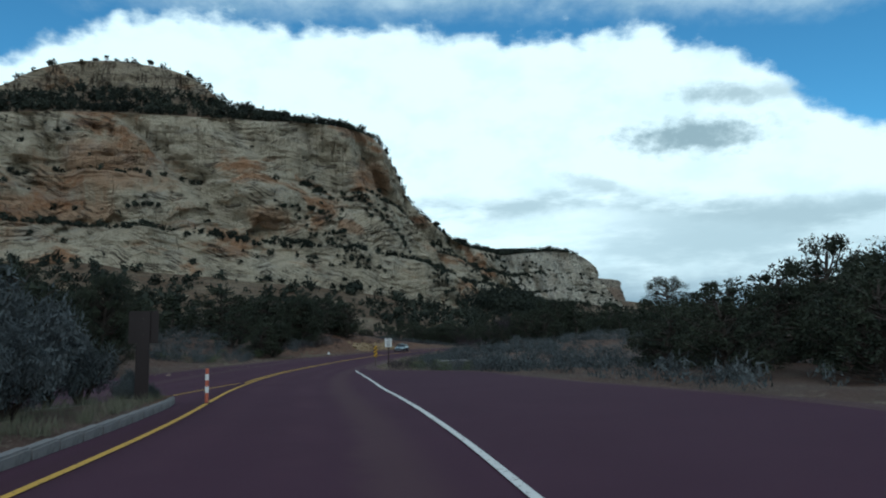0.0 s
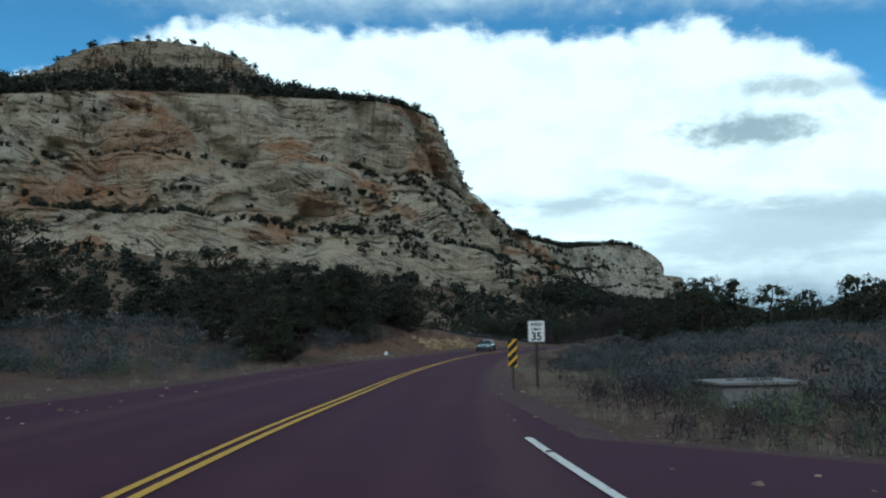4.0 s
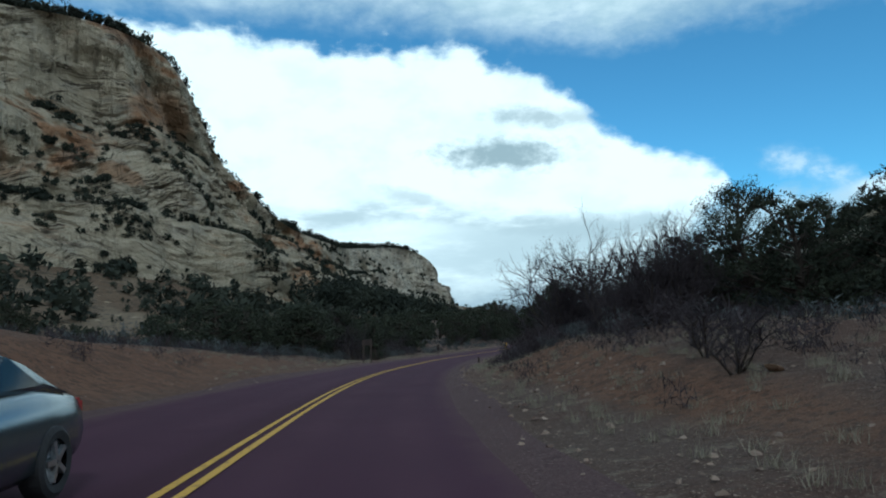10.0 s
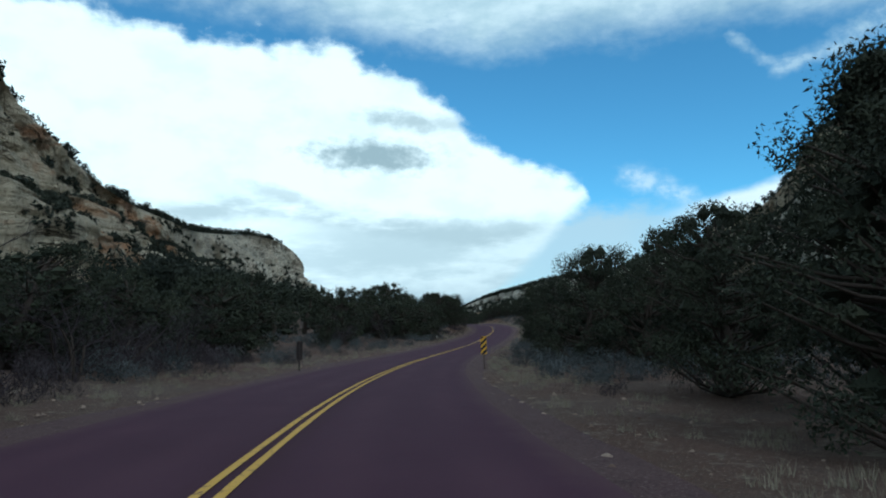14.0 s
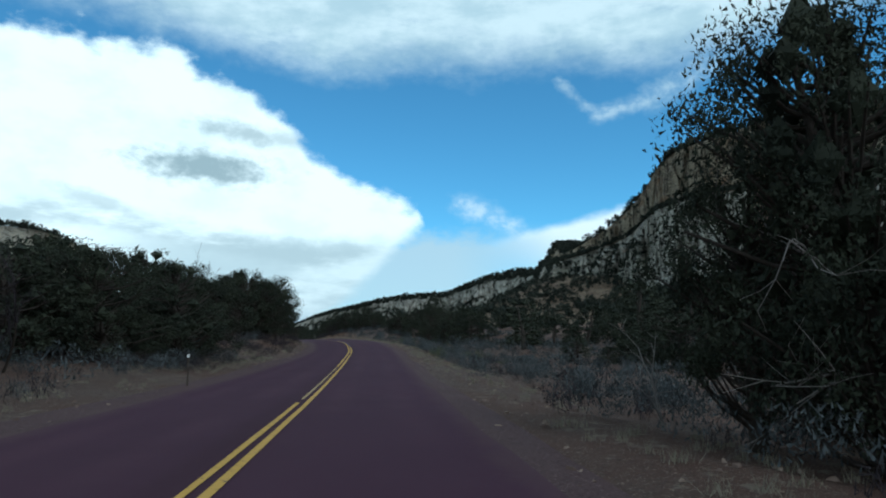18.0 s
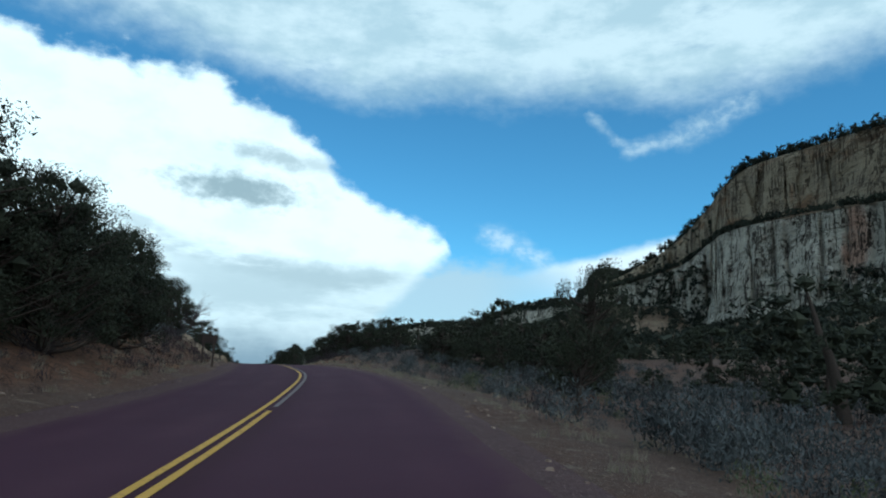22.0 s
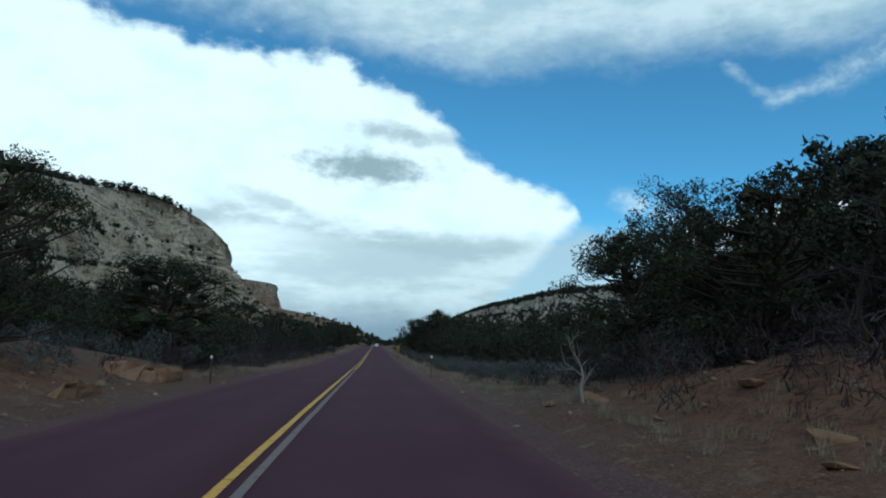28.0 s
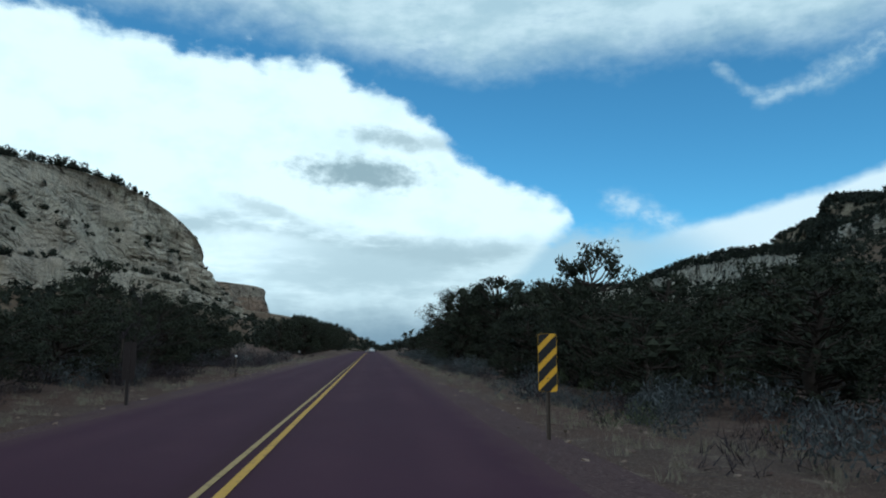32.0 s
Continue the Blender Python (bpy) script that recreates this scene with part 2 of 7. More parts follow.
# ---- noise and splines ----
def lattice(ix, iy, iz, seed):
    h = (ix * 374761393 + iy * 668265263 + iz * 2147483647 + seed * 974634777) & 0xFFFFFFFF
    h = ((h ^ (h >> 13)) * 1274126177) & 0xFFFFFFFF
    return ((h ^ (h >> 16)) & 0xFFFF) / 65535.0


def value_noise(x, y, z, seed=0):
    x, y, z = (np.asarray(a, float) for a in np.broadcast_arrays(x, y, z))
    i = [np.floor(a).astype(np.int64) for a in (x, y, z)]
    f = [a - b for a, b in zip((x, y, z), i)]
    f = [t * t * (3 - 2 * t) for t in f]
    out = 0
    for a in (0, 1):
        for b in (0, 1):
            for c in (0, 1):
                w = (f[0] if a else 1 - f[0]) * (f[1] if b else 1 - f[1]) * (f[2] if c else 1 - f[2])
                out = out + w * lattice(i[0] + a, i[1] + b, i[2] + c, seed)
    return out * 2 - 1


def fbm(x, y, z, octaves=4, seed=0):
    out, amp, k = 0, 1.0, 1.0
    for o in range(octaves):
        out = out + amp * value_noise(np.asarray(x) * k, np.asarray(y) * k, np.asarray(z) * k, seed + o)
        amp, k = amp * 0.5, k * 2.03
    return out


def spline(knots, values, at):
    """Catmull-Rom through rows of values at increasing knots."""
    k, v, at = np.asarray(knots, float), np.asarray(values, float), np.asarray(at, float)
    if v.ndim == 1:
        v = v[:, None]
    slope = np.gradient(v, k, axis=0)
    i = np.clip(np.searchsorted(k, at, side="right") - 1, 0, len(k) - 2)
    h = (k[i + 1] - k[i])[:, None]
    t = ((at - k[i])[:, None]) / h
    return (v[i] * (2 * t**3 - 3 * t**2 + 1) + slope[i] * h * (t**3 - 2 * t**2 + t) + v[i + 1] * (3 * t**2 - 2 * t**3) + slope[i + 1] * h * (t**3 - t**2))


def smooth(lo, hi, x):
    t = np.clip((np.asarray(x, float) - lo) / (hi - lo), 0, 1)
    return t * t * (3 - 2 * t)


def grid_mesh(name, P, materials=(), index=None):
    """A mesh from an array of points (rows, columns, 3)."""
    m, n = P.shape[:2]
    idx = np.arange(m * n).reshape(m, n)
    quads = np.stack([idx[:-1, :-1], idx[1:, :-1], idx[1:, 1:], idx[:-1, 1:]], -1).reshape(-1, 4)
    return poly_mesh(name, P.reshape(-1, 3), quads, materials, index)


def poly_mesh(name, verts, faces, materials=(), index=None, flat=False):
    """A mesh from arrays; all faces have the same number of corners."""
    verts, faces = np.asarray(verts, np.float32), np.asarray(faces, np.int32)
    me = bpy.data.meshes.new(name)
    me.vertices.add(len(verts))
    me.vertices.foreach_set("co", verts.ravel())
    k = faces.shape[1]
    me.loops.add(faces.size)
    me.loops.foreach_set("vertex_index", faces.ravel())
    me.polygons.add(len(faces))
    me.polygons.foreach_set("loop_start", np.arange(0, faces.size, k, dtype=np.int32))
    me.polygons.foreach_set("loop_total", np.full(len(faces), k, np.int32))
    for mat in materials:
        me.materials.append(mat)
    if index is not None:
        me.polygons.foreach_set("material_index", np.asarray(index, np.int32))
    me.polygons.foreach_set("use_smooth", np.full(len(faces), not flat))
    me.update(calc_edges=True)
    me.validate()
    return me


# ---- the road's line ----
ROAD = [  # x, y, z of the centre line and bank in degrees
    (-3.3, -0.4, 0.07, -1.2),
    (-5.0, 12.0, -0.28, -1.1),
    (-7.6, 25.8, -0.68, -1.1),
    (-9.5, 41.2, -1.12, -1.2),
    (-10.1, 60.6, -1.57, -1.8),
    (-9.7, 82.4, -2.02, -2.4),
    (-8.2, 104.5, -2.44, -2.5),
    (-5.0, 125.9, -2.79, -2.2),
    (0.1, 147.7, -3.21, -1.9),
    (7.5, 170.9, -3.70, -1.5),
    (17.1, 195.2, -4.15, -1.1),
    (28.4, 217.4, -4.43, -0.7),
    (40.9, 237.5, -4.43, -0.3),
    (53.8, 256.5, -4.19, -0.1),
    (66.7, 275.2, -3.65, 0.4),
    (79.3, 294.1, -2.85, 1.8),
    (90.4, 313.3, -1.89, 2.3),
    (99.9, 333.8, -1.17, 1.2),
    (109.2, 356.6, -0.62, 0.8),
    (119.2, 381.6, -0.53, 0.4),
    (130.2, 409.1, -0.69, 0.0),
    (141.8, 438.1, -0.84, 0.0),
    (145.7, 447.8, -0.81, 0.0),
]
knots = np.r_[0, np.cumsum([math.dist(a[:2], b[:2]) for a, b in zip(ROAD[:-1], ROAD[1:])])]
S_END = knots[-1]
FAR_DIR = np.array(ROAD[-1][:2]) - np.array(ROAD[-3][:2])
FAR_DIR = FAR_DIR / np.linalg.norm(FAR_DIR)
NEAR_DIR = np.array(ROAD[1][:2]) - np.array(ROAD[0][:2])
NEAR_DIR = NEAR_DIR / np.linalg.norm(NEAR_DIR)


def centre(s):
    """Centre line: place, height, bank and unit normal to the left at the stations s."""
    s = np.atleast_1d(np.asarray(s, float))
    inside = np.clip(s, 0, S_END)
    v = spline(knots, ROAD, inside)
    d = spline(knots, ROAD, np.clip(inside + 0.5, 0, S_END))[:, :2] - spline(knots, ROAD, np.clip(inside - 0.5, 0, S_END))[:, :2]
    d /= np.linalg.norm(d, axis=1, keepdims=True)
    past, before = np.maximum(s - S_END, 0), np.minimum(s, 0)
    xy = v[:, :2] + past[:, None] * FAR_DIR + before[:, None] * NEAR_DIR
    z = v[:, 2] + 0.004 * np.minimum(past, 300) - 0.00002 * np.maximum(past - 300, 0) ** 2 * (past < 700) - 3.2 * (past >= 700) - before * 0.03
    d = np.where((s > S_END)[:, None], FAR_DIR, np.where((s < 0)[:, None], NEAR_DIR, d))
    return xy, z, v[:, 3], np.stack([-d[:, 1], d[:, 0]], 1)


HALF = 3.75
PAVED_LEFT = ([-60, 0, 20, 42, 51, 60, 69, 78, 95], [14, 13, 10.5, 7.3, 7.1, 6.2, 6.3, 5.8, 3.9])
PAVED_RIGHT = ([-60, 14, 40, 44, 48, 60], [13.5, 13.5, 11.6, 9.5, 5.0, 3.75])


def paved(s, d):
    """How far the paving reaches from the centre line on the side of d."""
    return np.where(np.asarray(d) > 0, np.interp(s, *PAVED_LEFT), np.interp(s, *PAVED_RIGHT))


SIDE = [3.9, 6, 9, 13, 20, 35, 70, 150, 320, 900, 4000]
# heights over the road's edge at those distances, by station
LEFT = [
    (-80, [0, 0.1, 0.2, 0.3, 0.5, 1, 3, 6, 12, 20, 20]),
    (40, [0, 0.1, 0.2, 0.4, 0.8, 1.5, 4, 8, 14, 20, 20]),
    (70, [0.0, 0.1, 0.3, 0.9, 1.8, 2.5, 4, 8, 14, 20, 20]),
    (95, [0.0, 0.2, 1.2, 2.2, 2.8, 3.5, 5, 9, 14, 20, 20]),
    (125, [0.0, 0.5, 2.5, 3.6, 4.2, 4.8, 6, 9, 14, 20, 20]),
    (150, [0.0, 0.4, 1.6, 2.1, 2.5, 3.2, 5, 9, 12, 20, 20]),
    (172, [0.0, 0.3, 1.0, 1.4, 1.8, 2.5, 5, 9, 12, 20, 20]),
    (188, [0.0, 0.1, 0.2, 0.4, 0.8, 1.5, 5, 9, 12, 20, 20]),
    (230, [0.0, 0.1, 0.2, 0.4, 0.8, 1.8, 5, 9, 10, 20, 20]),
    (285, [0.0, 0.1, 0.3, 0.7, 1.4, 2.2, 5, 8, 10, 15, 15]),
    (325, [0.0, 0.3, 1.2, 2.2, 3.2, 4.0, 5, 8, 10, 15, 15]),
    (365, [0.0, 0.3, 1.8, 2.8, 3.5, 4.0, 5, 8, 10, 15, 15]),
    (402, [0.0, 0.3, 1.8, 2.6, 3.0, 3.5, 4, 6, 10, 15, 15]),
    (428, [0.0, 0.3, 1.2, 1.8, 2.4, 3.0, 4, 6, 10, 15, 15]),
    (452, [0.0, -0.1, 0.0, 0.3, 0.7, 1.5, 3, 6, 10, 15, 15]),
    (900, [0.0, 0.2, 0.4, 1.0, 2.0, 3.0, 5, 10, 14, 15, 15]),
]
RIGHT = [
    (-80, [0, 0, 0, 0, 0.1, 0.4, 1, 3, 10, 30, 30]),
    (30, [0, 0, 0, 0.1, 0.2, 0.4, 1, 3, 10, 30, 30]),
    (60, [0.0, -0.1, -0.4, -0.5, -0.4, 0, 1.5, 4, 10, 30, 30]),
    (95, [0.0, -0.1, -0.2, 0.2, 1.0, 2.0, 4, 7, 12, 30, 30]),
    (120, [0.0, 0.1, 0.7, 1.2, 1.7, 2.3, 4, 7, 12, 30, 30]),
    (150, [0.0, 0.2, 1.3, 1.9, 2.4, 3.0, 5, 8, 12, 30, 30]),
    (175, [0.0, -0.1, -0.3, -0.2, 0.4, 1.5, 4, 7, 14, 30, 30]),
    (230, [0.0, -0.1, -0.4, -0.5, -0.3, 0.3, 3, 8, 18, 35, 35]),
    (330, [0.0, -0.2, -0.8, -1.3, -1.5, -1.0, 2, 8, 18, 35, 35]),
    (365, [0.0, 0.0, 0.2, 0.2, -0.4, -0.8, 2, 8, 18, 35, 35]),
    (395, [0.0, 0.4, 1.5, 2.2, 2.6, 2.5, 3, 8, 16, 35, 35]),
    (418, [0.0, 0.35, 1.3, 2.0, 2.4, 2.4, 3, 8, 16, 35, 35]),
    (436, [0.0, -0.1, -0.2, 0.0, 0.2, 0.6, 3, 8, 16, 35, 35]),
    (470, [0.0, -0.2, -0.6, -0.8, -0.8, -0.3, 2, 8, 16, 35, 35]),
    (900, [0.0, 0.2, 0.4, 1.0, 2.0, 3.0, 5, 10, 16, 35, 35]),
]


def side_height(table, s, d):
    k = [r[0] for r in table]
    cols = np.stack([np.interp(s, k, [r[1][j] for r in table]) for j in range(len(SIDE))], -1)
    i = np.clip(np.searchsorted(SIDE, d, side="right") - 1, 0, len(SIDE) - 2)
    lo, hi = np.array(SIDE)[i], np.array(SIDE)[i + 1]
    t = np.clip((d - lo) / (hi - lo), 0, 1)
    rows = np.arange(len(d))
    t = 0.5 * t + 0.5 * t * t * (3 - 2 * t)
    return cols[rows, i] * (1 - t) + cols[rows, i + 1] * t


def on_ground(s, d):
    """World places for stations s and distances d to the left of the centre line, on the ground."""
    s, d = (np.asarray(a, float).ravel() for a in np.broadcast_arrays(s, d))
    xy, z, bank, n = centre(s)
    aside = np.array([-math.cos(radians(28)), math.sin(radians(28))])
    blend = smooth(25, 160, np.abs(d))[:, None]
    n = n * (1 - blend) + aside * blend
    n /= np.linalg.norm(n, axis=1, keepdims=True)
    out = np.abs(d)
    tilt = -np.tan(np.radians(bank)) * np.clip(d, -HALF, HALF) * 1.0
    past = np.maximum(out - paved(s, d), 0)
    reach = HALF + past
    rise = np.where(d > 0, side_height(LEFT, s, reach), side_height(RIGHT, s, reach)) * (past > 0)
    p = xy + n * d[:, None]
    off = smooth(0.3, 6, past)
    bump = off * (0.16 * fbm(p[:, 0] / 2.3, p[:, 1] / 2.3, 0.3, 3, 5) + 0.35 * fbm(p[:, 0] / 9, p[:, 1] / 9, 0.3, 3, 9)) + smooth(20, 80, out) * 1.0 * fbm(p[:, 0] / 40, p[:, 1] / 40, 0.7, 2, 3)
    zz = z + tilt + rise + bump
    return np.column_stack([p, zz])

# ---- materials ----
def material(name, build):
    mat = bpy.data.materials.new(name)
    mat.use_nodes = True
    g = Graph(mat.node_tree)
    place = g.node("ShaderNodeNewGeometry").outputs["Position"]
    colour, rough, height, dist = build(g, place)
    ins = {"Base Color": colour if isinstance(colour, bpy.types.NodeSocket) else (*colour, 1), "Roughness": rough}
    if height is not None:
        ins["Normal"] = g.node("ShaderNodeBump", {"Height": height, "Distance": dist, "Strength": 1.0}).outputs["Normal"]
    shader = g.node("ShaderNodeBsdfPrincipled", ins)
    shader.inputs["Specular IOR Level"].default_value = 0.12
    g.node("ShaderNodeOutputMaterial", (shader.outputs[0],))
    return mat


def m_asphalt(g, p):
    grain = g.noise(p, 45.0, 3.0, 0.7)
    patch = g.noise(p, 0.35, 5.0, 0.62)
    c = g.mix(patch, (0.047, 0.0185, 0.032), (0.066, 0.0285, 0.046))
    # wheel tracks: slightly worn, uneven strips along each lane
    across = g.math("ABSOLUTE", g.node("ShaderNodeAttribute", attribute_name="across").outputs["Fac"])
    for at in (1.05, 2.65):
        lane = g.math("ABSOLUTE", g.math("SUBTRACT", across, at))
        track = g.math("MULTIPLY", g.step(0.55, 0.05, lane), g.math("MULTIPLY", g.step(0.35, 0.65, g.noise(p, 0.22, 4.0, 0.6)), 0.28))
        c = g.mix(track, c, (0.090, 0.042, 0.058))
    c = g.mix(g.math("MULTIPLY", g.step(0.55, 0.15, across), 0.45), c, (0.038, 0.015, 0.022))
    # broken, sandy margin
    rim = g.math("MULTIPLY", g.step(3.2, 3.75, g.math("ADD", across, g.math("MULTIPLY", g.math("SUBTRACT", g.noise(p, 1.3, 5.0, 0.7), 0.5), 0.9))), g.math("MULTIPLY", g.step(4.6, 3.9, across), 0.35))
    c = g.mix(rim, c, (0.10, 0.062, 0.058))
    c = g.mix(g.step(0.64, 0.76, grain), c, (0.125, 0.066, 0.078))
    return c, 0.95, grain, 0.006


def m_gravel(g, p):
    grain = g.noise(p, 22.0, 4.0, 0.7)
    patch = g.noise(p, 0.6, 4.0, 0.6)
    c = g.mix(patch, (0.072, 0.042, 0.045), (0.112, 0.070, 0.066))
    c = g.mix(g.step(0.56, 0.68, grain), c, (0.22, 0.155, 0.13))
    c = g.mix(g.math("MULTIPLY", g.step(0.46, 0.36, grain), 0.7), c, (0.035, 0.021, 0.021))
    c = g.mix(g.math("MULTIPLY", g.step(0.55, 0.70, g.noise(p, 2.5, 5.0, 0.7)), 0.6), c, (0.055, 0.033, 0.033))
    return c, 0.95, grain, 0.035


def m_talus(g, p):
    """Stony ground under the cliffs: dull soil, litter and pale rubble."""
    patch = g.noise(p, 0.05, 4.0, 0.6)
    grain = g.noise(p, 0.6, 5.0, 0.7)
    c = g.mix(g.step(0.40, 0.62, patch), (0.12, 0.08, 0.052), (0.17, 0.13, 0.09))
    c = g.mix(g.step(0.50, 0.64, grain), c, (0.055, 0.047, 0.038))
    c = g.mix(g.step(0.60, 0.70, g.noise(p, 0.23, 5.0, 0.7)), c, (0.36, 0.29, 0.20))
    return c, 0.95, grain, 0.5


def m_soil(g, p):
    grain = g.noise(p, 9.0, 5.0, 0.65)
    patch = g.noise(p, 0.16, 4.0, 0.6)
    c = g.mix(g.step(0.35, 0.65, patch), (0.108, 0.061, 0.047), (0.115, 0.080, 0.066))
    c = g.mix(g.step(0.5, 0.70, grain), c, (0.065, 0.044, 0.036))
    c = g.mix(g.step(0.55, 0.68, g.noise(p, 1.7, 5.0, 0.7)), c, (0.19, 0.15, 0.115))
    c = g.mix(g.step(0.60, 0.66, g.noise(p, 24.0, 2.0, 0.6)), c, (0.27, 0.21, 0.15))
    nz = g.node("ShaderNodeSeparateXYZ", (g.node("ShaderNodeNewGeometry").outputs["Normal"],)).outputs[2]
    rock = g.mix(g.noise(p, 0.7, 5.0, 0.65), (0.135, 0.068, 0.045), (0.225, 0.125, 0.078))
    rock = g.mix(g.step(0.48, 0.64, g.noise(p, 5.0, 5.0, 0.7)), rock, (0.085, 0.052, 0.038))
    rock = g.mix(g.math("MULTIPLY", g.step(0.50, 0.62, g.noise(p, 1.1, 6.0, 0.7)), 0.6), rock, (0.07, 0.045, 0.035))
    c = g.mix(g.step(0.993, 0.95, nz), c, rock)
    speck = g.noise(p, 38.0, 3.0, 0.7)
    c = g.mix(g.math("MULTIPLY", g.step(0.52, 0.66, speck), 0.55), c, (0.055, 0.036, 0.028))
    c = g.mix(g.math("MULTIPLY", g.step(0.40, 0.30, speck), 0.5), c, (0.26, 0.19, 0.14))
    return c, 0.95, g.math("ADD", grain, g.math("MULTIPLY", g.noise(p, 2.2, 5.0, 0.65), 1.5)), 0.13


def m_paint(base):
    def build(g, p):
        wear = g.noise(p, 9.0, 5.0, 0.7)
        return g.mix(g.step(0.55, 0.68, wear), base, (0.10, 0.06, 0.05)), 0.7, wear, 0.003
    return build


def m_stone(pale, warm, dark, warm_at, streak, spots=(), band=0.22):
    """Layered sandstone: cross-bedded lines, rusty patches and dark vertical streaks."""
    def build(g, p):
        sep = g.node("ShaderNodeSeparateXYZ", (p,)).outputs
        bend = g.noise(p, 0.018, 3.0, 0.5)
        tilt = g.noise(p, 0.006, 2.0, 0.5)
        h = g.math("ADD", sep[2], g.math("MULTIPLY", bend, 26.0))
        h = g.math("ADD", h, g.math("MULTIPLY", g.math("MULTIPLY", tilt, sep[0]), 0.25))
        lay = g.node("ShaderNodeCombineXYZ", (g.math("MULTIPLY", sep[0], 0.02), g.math("MULTIPLY", sep[1], 0.02), h)).outputs[0]
        bands = g.noise(lay, 0.55, 5.0, 0.65)
        lines = g.noise(lay, 1.5, 3.0, 0.6)
        broad = g.noise(lay, 0.10, 3.0, 0.5)
        wide = g.node("ShaderNodeCombineXYZ", (sep[0], sep[1], g.math("MULTIPLY", sep[2], 2.2))).outputs[0]
        rust = g.noise(wide, 0.016, 6.0, 0.66, distortion=0.6)
        up = g.node("ShaderNodeCombineXYZ", (sep[0], sep[1], g.math("MULTIPLY", sep[2], 0.05))).outputs[0]
        runs = g.noise(up, 0.13, 5.0, 0.62)
        joints = g.math("ABSOLUTE", g.math("SUBTRACT", g.noise(up, 0.075, 4.0, 0.6), 0.5))
        c = g.mix(broad, pale, tuple(v * 0.72 for v in pale))
        # sets of cross-beds, each with a dip of its own
        cell = g.node("ShaderNodeTexVoronoi", {"Vector": g.node("ShaderNodeCombineXYZ", (g.math("ADD", sep[0], g.math("MULTIPLY", bend, 30.0)), sep[1], g.math("MULTIPLY", sep[2], 1.8))).outputs[0], "Scale": 0.026})
        dip = g.math("MULTIPLY", g.math("SUBTRACT", g.node("ShaderNodeSeparateColor", (cell.outputs["Color"],)).outputs[0], 0.42), 1.5)
        along = g.math("ADD", g.math("MULTIPLY", sep[0], 0.85), g.math("MULTIPLY", sep[1], 0.5))
        bed_h = g.math("ADD", sep[2], g.math("ADD", g.math("MULTIPLY", dip, along), g.math("MULTIPLY", g.noise(p, 0.06, 3.0, 0.5), 9.0)))
        bed = g.noise(g.node("ShaderNodeCombineXYZ", (g.math("MULTIPLY", along, 0.03), 0.0, bed_h)).outputs[0], 0.33, 4.0, 0.65)
        seam = g.math("ABSOLUTE", g.math("SUBTRACT", bed, 0.5))
        c = g.mix(g.math("MULTIPLY", g.step(warm_at, warm_at + 0.10, rust), 0.85), c, warm)
        # rock paled between y 600 and 1300: distance haze put into its colour
        far_haze = g.math("MULTIPLY", g.step(600.0, 700.0, sep[1]), g.step(1300.0, 1200.0, sep[1]))
        c = g.mix(g.math("MULTIPLY", far_haze, 0.8), c, (0.76, 0.69, 0.56) if streak < 0.15 else pale)
        for (cx, cy, cz), (rx, ry, rz) in spots:
            away = [g.math("DIVIDE", g.math("SUBTRACT", v, k), r) for v, k, r in zip(sep, (cx, cy, cz), (rx, ry, rz))]
            far = g.math("ADD", g.math("ADD", g.math("POWER", g.math("ABSOLUTE", away[0]), 2.0), g.math("POWER", g.math("ABSOLUTE", away[1]), 2.0)), g.math("POWER", g.math("ABSOLUTE", away[2]), 2.0))
            far = g.math("ADD", far, g.math("MULTIPLY", g.math("SUBTRACT", g.noise(up, 0.12, 5.0, 0.65), 0.5), 2.4))
            c = g.mix(g.math("MULTIPLY", g.step(1.2, 0.3, far), 0.62), c, warm)
        c = g.mix(g.math("MULTIPLY", g.step(0.50, 0.70, bands), band), c, dark)
        c = g.mix(g.math("MULTIPLY", g.step(0.62, 0.68, lines), 0.4), c, dark)
        c = g.mix(g.math("MULTIPLY", g.step(0.54, 0.70, runs), 0.7 * streak), c, dark)
        c = g.mix(g.math("MULTIPLY", g.step(0.022, 0.004, joints), 0.05 + 0.9 * streak), c, tuple(v * 0.4 for v in dark))
        gate = g.step(0.46, 0.58, g.noise(p, 0.07, 6.0, 0.68))
        # grey weathered skin in blotches
        c = g.mix(g.math("MULTIPLY", g.step(0.50, 0.68, g.noise(wide, 0.045, 6.0, 0.68)), 0.36 - 0.2 * streak), c, tuple(0.55 * v + 0.02 for v in (pale[1], pale[1], pale[1] * 0.95)))
        # both sets of dark seams: cracks, plus ledge shadow put into the colour
        c = g.mix(g.math("MULTIPLY", g.math("MULTIPLY", g.step(0.042, 0.010, seam), gate), 0.9 - 0.45 * streak), c, tuple(v * 0.25 for v in dark))
        small = g.noise(g.node("ShaderNodeCombineXYZ", (g.math("MULTIPLY", along, 0.05), 3.0, bed_h)).outputs[0], 1.1, 4.0, 0.65)
        cut = g.math("ABSOLUTE", g.math("SUBTRACT", small, 0.5))
        c = g.mix(g.math("MULTIPLY", g.math("MULTIPLY", g.step(0.028, 0.006, cut), g.step(0.52, 0.64, g.noise(p, 0.06, 5.0, 0.65))), 0.7 - 0.45 * streak), c, tuple(v * 0.3 for v in dark))
        c = g.mix(g.math("MULTIPLY", g.step(0.52, 0.62, bed), 0.16), c, tuple(v * 0.6 for v in pale))
        # narrow upright cracks, broken along their length
        chop = g.step(0.44, 0.54, g.noise(p, 0.09, 4.0, 0.6))
